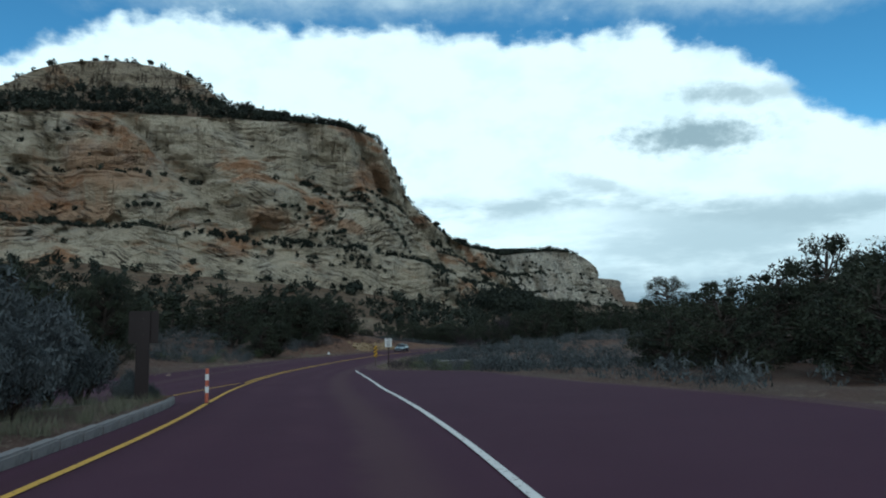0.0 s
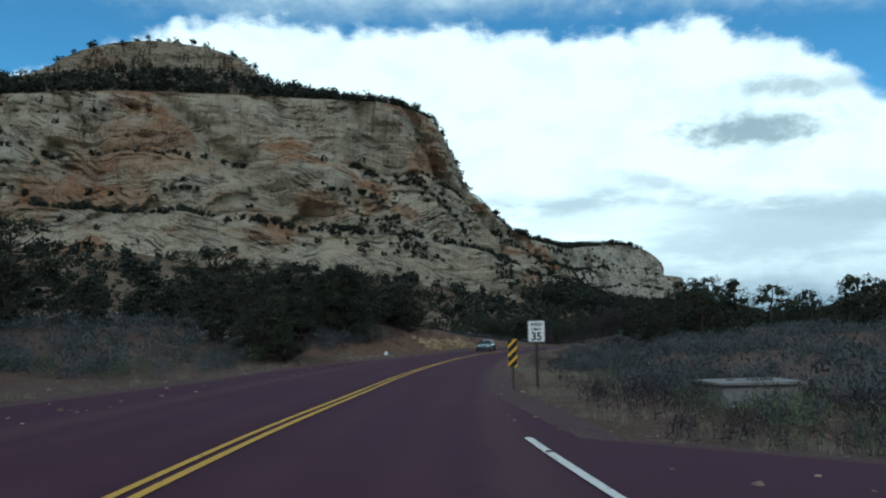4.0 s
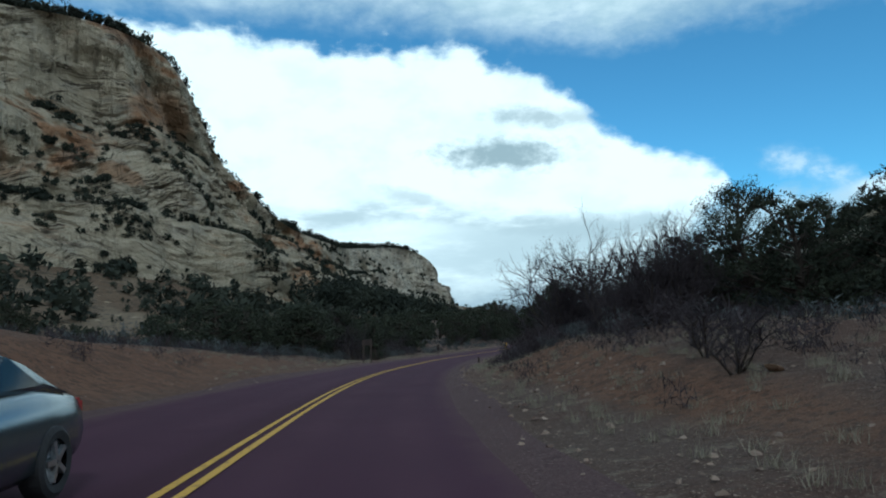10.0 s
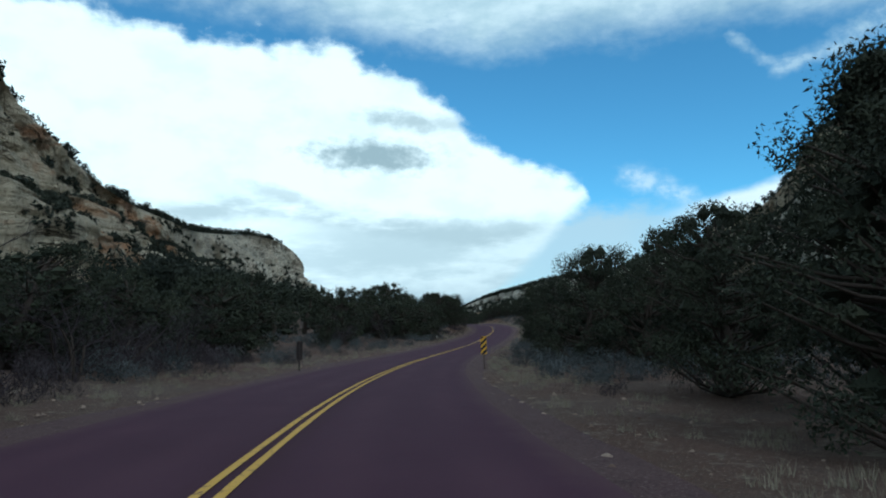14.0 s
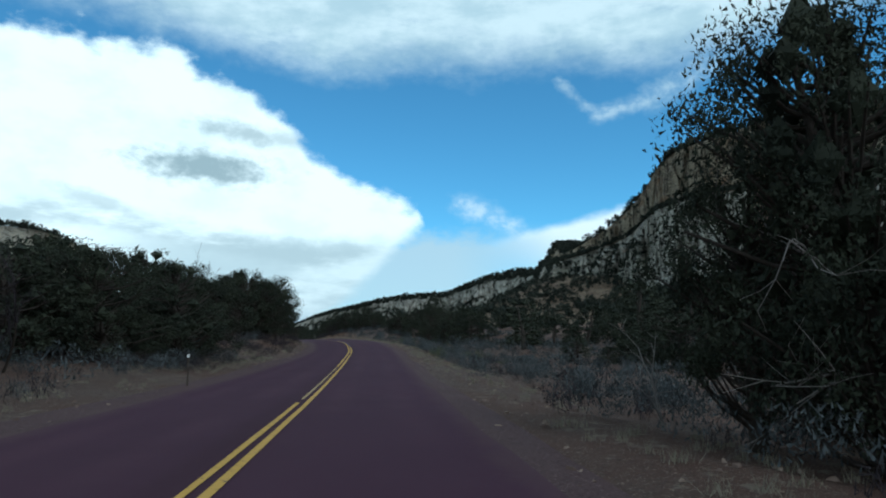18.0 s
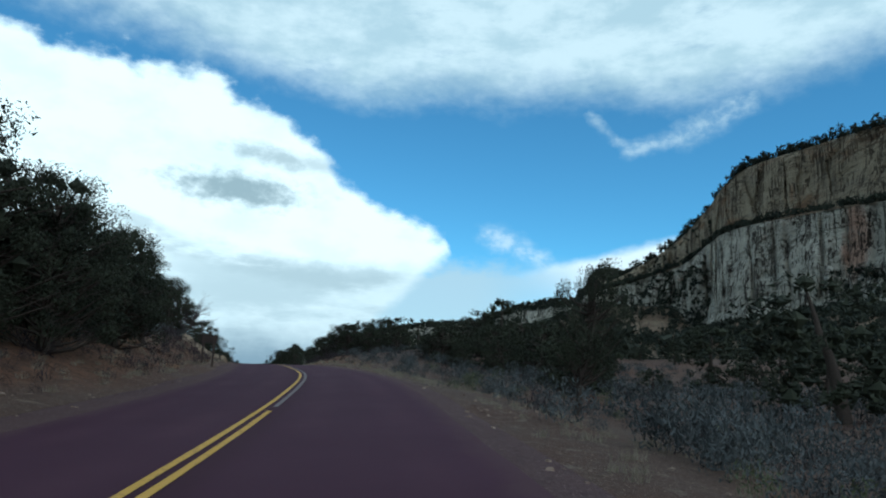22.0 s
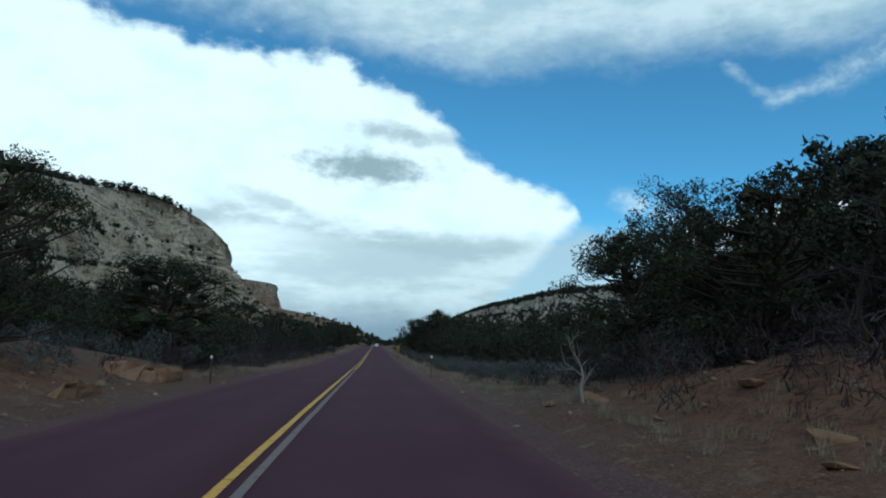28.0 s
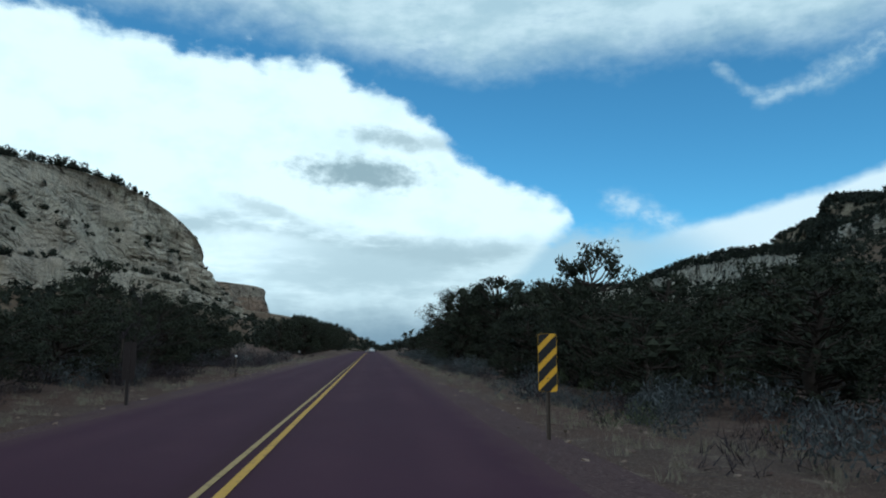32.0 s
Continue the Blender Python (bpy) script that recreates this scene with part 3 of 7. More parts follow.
        for size, thin in ((0.16, 0.030), (0.42, 0.035)):
            crack = g.math("ABSOLUTE", g.math("SUBTRACT", g.noise(up, size, 2.0, 0.5), 0.5))
            c = g.mix(g.math("MULTIPLY", g.math("MULTIPLY", g.step(thin, thin * 0.4, crack), chop), min(0.95, 1.15 * streak)), c, tuple(v * 0.5 for v in dark))
        fine = g.noise(p, 0.7, 6.0, 0.7)
        c = g.mix(g.math("MULTIPLY", g.step(0.58, 0.74, fine), 0.4), c, dark)
        height = g.math("ADD", g.math("MULTIPLY", bands, 1.2), g.math("ADD", g.math("MULTIPLY", fine, 1.0), g.math("MULTIPLY", runs, 0.7 * streak)))
        height = g.math("ADD", height, g.math("MULTIPLY", g.step(0.0, 0.03, joints), 0.5))
        height = g.math("ADD", height, g.math("MULTIPLY", bed, 1.0 - 0.6 * streak))
        return c, 0.95, height, 3.2
    return build


def m_ledge(pale, warm):
    """Small road-cut sandstone: thin beds, iron stains and dark joints."""
    def build(g, p):
        return ledge_nodes(g, p, pale, warm)
    return build


def ledge_nodes(g, p, pale, warm):
    sep = g.node("ShaderNodeSeparateXYZ", (p,)).outputs
    lay = g.node("ShaderNodeCombineXYZ", (g.math("MULTIPLY", sep[0], 0.12), g.math("MULTIPLY", sep[1], 0.12), g.math("ADD", sep[2], g.math("MULTIPLY", g.noise(p, 0.3, 3.0, 0.5), 1.2)))).outputs[0]
    beds = g.noise(lay, 5.0, 4.0, 0.6)
    stain = g.noise(p, 0.45, 5.0, 0.65)
    grit = g.noise(p, 7.0, 5.0, 0.7)
    c = g.mix(stain, pale, warm)
    c = g.mix(g.math("MULTIPLY", g.step(0.50, 0.66, beds), 0.55), c, (0.24, 0.14, 0.075))
    c = g.mix(g.math("MULTIPLY", g.step(0.50, 0.66, grit), 0.7), c, (0.13, 0.085, 0.058))
    return c, 0.95, g.math("ADD", beds, grit), 0.06


def m_pebble(g, p):
    isl = g.node("ShaderNodeNewGeometry").outputs["Random Per Island"]
    c = g.mix(isl, (0.10, 0.065, 0.055), (0.30, 0.225, 0.175))
    return c, 0.9, g.noise(p, 40.0, 4.0, 0.6), 0.01


def m_leaf(a, b, patch=0.0):
    def build(g, p):
        r = g.node("ShaderNodeObjectInfo").outputs["Random"]
        isl = g.node("ShaderNodeNewGeometry").outputs["Random Per Island"]
        f = g.math("ADD", g.math("MULTIPLY", isl, 0.7), g.math("MULTIPLY", r, 0.3))
        if patch:
            # random clump tones; for sagebrush they put its self-shading into the colour
            clump = g.step(0.36, 0.64, g.noise(p, patch, 2.0, 0.5))
            f = g.math("ADD", g.math("MULTIPLY", f, 0.5), g.math("MULTIPLY", clump, 0.5))
        return g.mix(f, a, b), 0.8, None, 0
    return build


def m_bark(a, b):
    def build(g, p):
        n = g.noise(p, 14.0, 4.0, 0.7)
        return g.mix(n, a, b), 0.95, n, 0.02
    return build


MAT = {k: material(k, b) for k, b in {
    "asphalt": m_asphalt, "gravel": m_gravel, "soil": m_soil, "talus": m_talus,
    "yellow_paint": m_paint((0.54, 0.315, 0.06)), "white_paint": m_paint((0.62, 0.60, 0.57)), "worn_paint": m_paint((0.15, 0.125, 0.125)), "thin_paint": m_paint((0.40, 0.28, 0.12)),
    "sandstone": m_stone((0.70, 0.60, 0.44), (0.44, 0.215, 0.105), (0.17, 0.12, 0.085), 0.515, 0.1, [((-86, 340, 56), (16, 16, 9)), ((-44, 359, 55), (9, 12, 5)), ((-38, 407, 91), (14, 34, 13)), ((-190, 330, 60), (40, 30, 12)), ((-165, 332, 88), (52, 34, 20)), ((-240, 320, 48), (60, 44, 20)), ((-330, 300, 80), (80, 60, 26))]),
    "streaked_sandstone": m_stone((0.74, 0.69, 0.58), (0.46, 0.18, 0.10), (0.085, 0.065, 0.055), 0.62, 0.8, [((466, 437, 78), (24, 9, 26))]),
    "pale_ledge": m_ledge((0.32, 0.27, 0.20), (0.24, 0.165, 0.11)), "ledge_rock": m_ledge((0.34, 0.27, 0.165), (0.28, 0.175, 0.095)), "red_ledge": m_ledge((0.26, 0.165, 0.105), (0.19, 0.105, 0.068)), "pebble": m_pebble, "cap_rock": m_stone((0.50, 0.41, 0.29), (0.36, 0.21, 0.12), (0.09, 0.065, 0.05), 0.52, 0.65, band=0.7),
    "far_rock": m_stone((0.46, 0.40, 0.32), (0.34, 0.235, 0.17), (0.17, 0.13, 0.11), 0.52, 0.2, band=0.5),
    "juniper_leaf": m_leaf((0.015, 0.019, 0.014), (0.050, 0.056, 0.036), 0.7),
    "far_leaf": m_leaf((0.013, 0.017, 0.014), (0.046, 0.052, 0.038), 0.06),
    "sage_leaf": m_leaf((0.022, 0.026, 0.029), (0.118, 0.130, 0.130), 0.9),
    "green_leaf": m_leaf((0.055, 0.068, 0.038), (0.115, 0.13, 0.07)),
    "straw": m_leaf((0.16, 0.14, 0.105), (0.31, 0.275, 0.205)),
    "island_straw": m_leaf((0.085, 0.088, 0.062), (0.19, 0.18, 0.125)),
    "twig": m_leaf((0.023, 0.018, 0.021), (0.064, 0.051, 0.055)),
    "bark": m_bark((0.030, 0.023, 0.019), (0.085, 0.068, 0.058)),
}.items()}


# ---- ground, road ----
def stations():
    return np.r_[np.arange(-90, 620, 2.0), 620 + np.cumsum(np.linspace(3, 160, 36))]


def laterals():
    near = np.r_[0, 2, 3.7, 3.9, np.arange(4.5, 16, 0.8), np.arange(16.5, 40, 2.0), np.arange(40, 100, 6.0)]
    far = 100 * np.exp(np.linspace(0.05, 3.6, 26))
    one = np.r_[near, far]
    return np.r_[-one[::-1], one[1:]]


S, L = stations(), laterals()
P = on_ground(np.repeat(S, len(L)), np.tile(L, len(S))).reshape(len(S), len(L), 3)
edge = paved(S[:, None], L[None]) + 1.6
P[..., 2] -= 0.07 * smooth(0.3, -0.6, np.abs(L)[None] - edge)
ground = tagged(new("ground", grid_mesh("ground", P[:, ::-1], [MAT["soil"]])), "red-brown sandy desert soil with dry litter", "ground", kind="structure")


def ribbon(name, s, d0, d1, lift, mat, wobble=0.0, cols=2, seed=0):
    """A strip along the road between the distances d0 and d1 from its centre line (numbers or arrays)."""
    s = np.asarray(s, float)
    d0, d1 = np.broadcast_to(d0, s.shape).astype(float), np.broadcast_to(d1, s.shape).astype(float)
    f = np.linspace(0, 1, cols)
    d = d0[:, None] * (1 - f) + d1[:, None] * f
    if wobble:
        d[:, 0] += wobble * fbm(s / 2.5, 0.2, 0.1, 3, seed)
        d[:, -1] += wobble * fbm(s / 2.5, 5.2, 0.1, 3, seed + 40)
    p = on_ground(np.repeat(s, cols), d.ravel()).reshape(len(s), cols, 3)
    p[:, :, 2] += lift
    if d0.mean() < d1.mean():
        p = p[:, ::-1]
        d = d[:, ::-1]
    me = grid_mesh(name, p, [mat])
    me.attributes.new("across", "FLOAT", "POINT").data.foreach_set("value", d.ravel().astype(np.float32))
    return new(name, me)


def shoulder(name, s, side, w):
    """The gravel strip beside the paving, whose outer edge sinks into the soil."""
    edge = paved(s, side * np.ones_like(s))
    f = np.linspace(0, 1, 6)
    d = side * (edge[:, None] - 0.3 + (w[:, None] + 0.3) * f)
    d = d + 0.10 * fbm(s[:, None] / 2.0, f[None] * 9, 0.4 + side, 3, 8) * np.sin(np.pi * np.clip(f, 0.1, 1))
    p = on_ground(np.repeat(s, 6), d.ravel()).reshape(len(s), 6, 3)
    p[..., 2] += np.array([0.0, 0.015, 0.02, 0.015, 0.0, -0.13])
    return new(name, grid_mesh(name, p[:, ::-1] if side > 0 else p, [MAT["gravel"]]))


road_s = np.r_[np.arange(-90, 560, 1.5), np.arange(560, 1500, 8.0)]
tagged(ribbon("road", road_s, -HALF, HALF, 0.02, MAT["asphalt"], 0.06, 7, 1), "dark red-brown asphalt two-lane road", "road", kind="structure")
for side, nm in ((1, "shoulder_left"), (-1, "shoulder_right")):
    s = road_s[road_s < 800]
    w = 1.05 + 0.45 * fbm(s / 14, 3.0 + side, 0.5, 2, 4)
    tagged(shoulder(nm, s, side, w), "loose reddish gravel road shoulder", "shoulder", kind="structure")
side_s = road_s[road_s < 100]
left_edge, right_edge = np.interp(side_s, *PAVED_LEFT), np.interp(side_s, *PAVED_RIGHT)
tagged(ribbon("pavement_left", side_s, HALF - 0.2, np.maximum(left_edge, HALF), 0.016, MAT["asphalt"], 0.05, 8, 3), "dark red asphalt of the side lane", "pavement", kind="structure")
side_s = road_s[road_s < 62]
right_edge = np.interp(side_s, *PAVED_RIGHT)
tagged(ribbon("pavement_right", side_s, -(HALF - 0.2), -np.maximum(right_edge, HALF), 0.016, MAT["asphalt"], 0.05, 8, 4), "dark red asphalt pullout beside the road", "pavement", kind="structure")


# sideways shift of the painted lines by station, set to fit the camera's view
LINE_SHIFT = ([48, 56, 64, 77, 91, 106, 114, 121, 128, 135, 142, 150, 158, 174, 190, 215, 241, 257, 272, 287, 303, 318, 332, 347, 362, 385, 412, 490], [-0.03, -0.10, -0.06, -0.08, -0.08, -0.08, -0.11, -0.22, -0.33, -0.29, -0.18, -0.08, 0.0, 0.05, 0.05, -0.06, -0.2, -0.28, -0.19, -0.02, 0.1, 0.14, 0.05, -0.14, -0.06, -0.1, -0.12, -0.12])


def painted(name, s0, s1, d0, d1, width, mat, label, seed):
    s = np.arange(s0, s1, 1.0)
    d = d0 + (d1 - d0) * (s - s0) / (s1 - s0) + spline(*LINE_SHIFT, np.clip(s, 48, 490))[:, 0] if not callable(d0) else d0(s)
    tagged(ribbon(name, s, d - width / 2, d + width / 2, 0.032, mat, 0.008, 2, seed), label, "road line", kind="structure")


painted("centre_line_right", -90, 326, -0.105, -0.105, 0.11, MAT["yellow_paint"], "worn yellow painted road line", 21)
painted("centre_line_pale", 326, 450, -0.115, -0.115, 0.11, MAT["worn_paint"], "pale worn remains of a road line", 27)
painted("centre_line_left", 31, 267, 0.125, 0.125, 0.10, MAT["yellow_paint"], "worn yellow painted road line", 22)
painted("centre_line_worn", 267, 287, 0.12, 0.12, 0.07, MAT["thin_paint"], "pale worn remains of a road line", 25)
painted("centre_line_taper", 20.5, 31, 1.62, 0.2, 0.09, MAT["yellow_paint"], "faded yellow line branching round the island", 30)
painted("centre_line_middle", 287, 450, 0.125, 0.125, 0.11, MAT["yellow_paint"], "worn yellow painted road line", 26)
painted("centre_line_far", 450, 900, -0.105, -0.105, 0.11, MAT["yellow_paint"], "worn yellow painted road line", 28)
painted("centre_line_faded", 450, 900, 0.125, 0.125, 0.075, MAT["thin_paint"], "pale worn remains of a road line", 29)
painted("edge_line", -90, 48.5, lambda s: np.interp(s, [-90, 0, 14, 21, 28, 34, 40, 48], [-4.95, -4.95, -5.1, -5.28, -5.34, -5.22, -4.9, -4.2]), 0, 0.12, MAT["white_paint"], "white painted edge line", 23)


# ---- cliffs ----
def cliff(name, rows, profile, nu, nv, rough, label, mats, seed=1, cracks=0.3, ledge=7.0, gully=0.9, focus=None, alcoves=(), beds=0.0, crown=0.0):
    """A rock wall: rows of foot and rim places; profile of (out, up) from foot to rim, then the ground behind the rim."""
    rows = np.array(rows, float)
    mid = (rows[:, :2] + rows[:, 3:5]) / 2
    k = np.r_[0, np.cumsum(np.hypot(*np.diff(mid, axis=0).T))]
    u = np.linspace(0, k[-1], nu)
    if focus:
        # most of the columns stand between two of the rows
        a, b = k[focus[0]], k[focus[1]]
        u = np.r_[np.linspace(0, a, nu // 12, endpoint=False), np.linspace(a, b, nu - 2 * (nu // 12), endpoint=False), np.linspace(b, k[-1], nu // 12)]
        nu = len(u)
    r = spline(k, rows, u)
    foot, rim = r[:, :3], r[:, 3:6]
    way = np.gradient(rim[:, :2] * 0.5 + foot[:, :2] * 0.5, axis=0)
    way /= np.linalg.norm(way, axis=1, keepdims=True) + 1e-9
    out = foot[:, :2] - rim[:, :2]
    out /= np.linalg.norm(out, axis=1, keepdims=True) + 1e-9
    pv = np.array(profile, float)
    v = np.linspace(0, 1, nv)
    bow = 0.09 * fbm(u / 95, 0.3, 0.4, 2, seed + 95)[:, None] * np.sin(np.pi * v)[None] * (beds > 0.8)
    vv = np.clip(v[None] + bow, 0, 1)
    hfrac, vfrac = np.interp(vv, pv[:, 0], pv[:, 1]), np.interp(vv, pv[:, 0], pv[:, 2])
    p = np.empty((nu, nv, 3))
    p[:, :, :2] = foot[:, None, :2] + (rim - foot)[:, None, :2] * hfrac[..., None]
    p[:, :, 2] = foot[:, None, 2] + (rim - foot)[:, None, 2] * vfrac
    x, y, z = p[..., 0], p[..., 1], p[..., 2]
    uu = np.broadcast_to(u[:, None], x.shape)
    edge = np.maximum(np.sin(np.pi * np.clip(v, 0.02, 1.0)), 0)[None, :] ** 0.4
    lump = fbm(x / 45, y / 45, z / 30, 3, seed) * rough - rough * 0.9 * np.abs(value_noise(uu / 38 + z / 70, z / 60, 0.2, seed + 40)) + rough * 0.3
    bend = z + 6 * fbm(x / 70, y / 70, z / 60, 2, seed + 20)
    saw = (bend / ledge) % 1.0
    strata = (saw ** 2) * 3.0 * (0.5 + value_noise(uu / 60, z / 20, 0.5, seed + 4))
    fine = (bend / (ledge * 0.31)) % 1.0
    strata = strata + fine * 0.6
    crack = -cracks * 7.0 * np.clip(np.abs(value_noise(uu / 9, z / 90, 0.3, seed + 7)) * -1 + 0.22, 0, 1) / 0.22
    crack = crack + cracks * 4.0 * fbm(uu / 16, z / 120, 0.9, 3, seed + 8)
    # gullies that run down across the face, and the buttresses between them
    vale = np.abs(value_noise((uu + gully * z) / 44, z / 140, 0.6, seed + 61))
    lump = lump - rough * 1.1 * (1 - smooth(0.0, 0.30, vale)) + rough * 0.35 * smooth(0.2, 0.8, vale)
    grit = 1.4 * fbm(x / 6, y / 6, z / 4, 3, seed + 11)
    if beds:
        # sets of cross-beds, each with its own dip, parted by deep seams
        wu, wz = uu + 14 * value_noise(uu / 30, z / 22, 0.4, seed + 70), z + 5 * value_noise(uu / 34, z / 15, 0.8, seed + 71)
        cz = np.floor(wz / 13).astype(int)
        shifted = wu / 52 + 0.5 * lattice(cz, 0 * cz, 0 * cz + 5, seed)
        cu = np.floor(shifted).astype(int)
        dip = (lattice(cu, cz, 0 * cz + 9, seed) - 0.42) * 0.85
        lay = wz + dip * uu + 1.4 * fbm(uu / 14, z / 9, 0.2, 2, seed + 72)
        f = (lay / 4.4) % 1.0
        broken = smooth(0.05, 0.45, fbm(uu / 16, z / 9, 0.6, 3, seed + 73))
        groove = smooth(0.70, 0.86, f) * smooth(1.0, 0.94, f) * broken
        seam = smooth(0.12, 0.02, np.minimum(wz / 13 - cz, cz + 1 - wz / 13)) * smooth(-0.3, 0.3, fbm(uu / 20, z / 14, 0.3, 2, seed + 74))
        grit = grit + beds * (0.35 * f - 1.9 * groove - 1.8 * seam)
    if crown:
        # upright joints and square blocks in the topmost band
        high = smooth(0.80, 0.86, v)[None]
        pos = uu / 8 + 0.6 * value_noise(uu / 25, z / 30, 0.1, seed + 80)
        blk = np.floor(pos).astype(int)
        gap = np.minimum(pos - blk, blk + 1 - pos)
        grit = grit + crown * high * (4.5 * (lattice(blk, 0 * blk, np.floor(z / 11).astype(int), seed + 81) - 0.5) - 3.0 * smooth(0.12, 0.0, gap))
    for cx, cy, cz_, wide, tall, deep in alcoves:
        # hollows under arched brows
        a = np.hypot(x - cx, y - cy) / wide + 0.35 * fbm(uu / 9, z / 8, 0.2, 3, seed + 91)
        top_ = cz_ + tall * (0.5 - 0.7 * a) + 0.25 * (uu - np.mean(uu[a < 1.0]) if np.any(a < 1.0) else 0.0) + 2.2 * value_noise(uu / 7, z / 30, 0.7, seed + 90)
        grit = grit - 0.75 * deep * smooth(1.0, 0.7, a) * smooth(0.8, -0.8, z - top_) * smooth(cz_ - tall * 0.75, cz_ + tall * 0.1, z)
    shift = (lump + strata + crack + grit) * edge * (1 - 0.15 * smooth(640, 760, y))
    p[..., :2] += out[:, None, :] * shift[..., None]
    p[..., 2] += (1.2 * fbm(x / 12, y / 12, z / 12, 2, seed + 31)) * edge
    ob = tagged(new(name, grid_mesh(name, p, mats)), label, "cliff", kind="structure")
    return ob, p


A_ROWS = [  # foot, rim
    (-640, 180, 30, -640, 330, 120), (-430, 225, 30, -420, 330, 118), (-250, 285, 30, -250, 352, 117), (-160, 300, 27, -186, 354, 117),
    (-90, 318, 19, -100, 368, 115), (-35, 338, 13, -51, 390, 116), (7, 367, 5, -33, 436, 114), (24, 405, 9, -20, 465, 88), (45, 450, 12, 4, 520, 72),
    (75, 560, 13, 50, 630, 68), (112, 735, 18, 102, 786, 84), (152, 822, 24, 150, 850, 92), (212, 888, 20, 192, 915, 90), (246, 945, 18, 217, 958, 80), (268, 1000, 14, 228, 990, 72), (250, 1200, 14, 190, 1200, 60)]
A_PROFILE = [(0, 0, 0), (0.14, 0.14, 0.17), (0.24, 0.24, 0.27), (0.30, 0.40, 0.30), (0.45, 0.54, 0.46), (0.58, 0.66, 0.60), (0.64, 0.80, 0.635), (0.8, 0.88, 0.80), (0.9, 0.94, 0.91), (1, 1, 1)]
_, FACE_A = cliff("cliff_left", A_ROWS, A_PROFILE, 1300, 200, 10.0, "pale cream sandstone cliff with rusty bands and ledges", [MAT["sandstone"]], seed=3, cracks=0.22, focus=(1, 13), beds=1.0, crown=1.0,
    alcoves=[(-86, 340, 52, 17, 15, 7), (-55, 350, 56, 9, 10, 5), (-120, 330, 60, 12, 12, 6), (-165, 322, 50, 24, 16, 7), (-240, 305, 46, 30, 18, 8), (-45, 372, 92, 9, 12, 5), (-200, 325, 92, 20, 12, 5), (-20, 385, 72, 8, 18, 6), (-28, 410, 94, 9, 22, 6)])
R_ROWS = [
    (395, 90, 20, 430, 110, 96), (410, 250, 25, 455, 270, 97), (420, 350, 30, 460, 365, 98), (428, 400, 34, 464, 408, 97), (440, 440, 34, 478, 455, 100), (455, 490, 32, 500, 520, 103), (495, 550, 33, 535, 562, 103), (526, 600, 52, 562, 600, 96), (545, 690, 60, 580, 700, 84), (618, 780, 52, 660, 790, 90), (800, 910, 30, 880, 930, 110), (930, 1080, 30, 1000, 1100, 120)]
R_PROFILE = [(0, 0, 0), (0.15, 0.5, 0.12), (0.25, 0.68, 0.24), (0.6, 0.82, 0.62), (0.95, 0.95, 0.96), (1, 1, 1)]
_, FACE_R = cliff("cliff_right", R_ROWS, R_PROFILE, 900, 110, 6.0, "pale streaked sandstone cliff with dark vertical stains", [MAT["streaked_sandstone"]], seed=12, cracks=0.9)
C_ROWS = [
    (430, 80, 97, 452, 100, 130), (462, 260, 99, 478, 268, 131), (468, 365, 100, 480, 372, 132), (472, 408, 100, 484, 415, 139), (487, 455, 103, 498, 470, 141), (508, 520, 106, 517, 528, 140), (540, 562, 104, 550, 572, 127), (566, 600, 98, 582, 615, 117), (586, 700, 88, 610, 700, 99), (670, 800, 100, 700, 800, 122), (872, 935, 116, 895, 930, 153), (1000, 1100, 124, 1030, 1100, 160)]
C_ROWS = [(*r[:5], r[5] + (5 if r[1] < 640 else 2)) for r in C_ROWS]
_, FACE_C = cliff("cliff_cap_right", [(*r[:2], r[2] - 9, *r[3:]) for r in C_ROWS], [(0, 0, 0), (0.15, 0.25, 0.1), (0.9, 0.85, 0.92), (1, 1, 1)], 800, 70, 5.0, "orange-brown upper sandstone cliff band", [MAT["cap_rock"]], seed=31, cracks=1.3, ledge=9, beds=0.6)
D_ROWS = [(-700, 390, 135, -700, 410, 160), (-420, 385, 138, -420, 405, 158), (-330, 388, 140, -330, 408, 155), (-275, 392, 140, -268, 412, 152), (-250, 392, 143, -246, 413, 163), (-192, 396, 145, -190, 416, 168), (-150, 402, 144, -150, 422, 158), (-128, 412, 138, -135, 430, 146), (-90, 450, 130, -100, 470, 134)]
cliff("cliff_cap_left", [(*r[:2], r[2] - 9, *r[3:]) for r in D_ROWS], [(0, 0, 0), (0.2, 0.3, 0.15), (0.9, 0.85, 0.92), (1, 1, 1)], 260, 50, 4.0, "stepped tan sandstone cap above the cliff", [MAT["cap_rock"]], seed=41, cracks=0.5, ledge=8)


def knots_of(rows):
    rows = np.array(rows, float)
    mid = (rows[:, :2] + rows[:, 3:5]) / 2
    k = np.r_[0, np.cumsum(np.hypot(*np.diff(mid, axis=0).T))]
    return k / k[-1]


def slope(name, front, back, nu, nv, label, mat, seed, rough=2.5, knots=None):
    """A soil slope between two lines of places."""
    f, b = np.array(front, float), np.array(back, float)
    k = np.linspace(0, 1, len(f)) if knots is None else knots
    u = np.linspace(0, 1, nu)
    a, c = spline(k, f, u), spline(k, b, u)
    t = np.linspace(0, 1, nv)
    p = a[:, None] * (1 - t[None, :, None]) + c[:, None] * t[None, :, None]
    p[..., 2] += rough * fbm(p[..., 0] / 25, p[..., 1] / 25, 0.5, 3, seed) * np.sin(np.pi * np.clip(t, 0.0, 1))[None]
    return tagged(new(name, grid_mesh(name, p, [mat])), label, "slope", kind="structure"), p


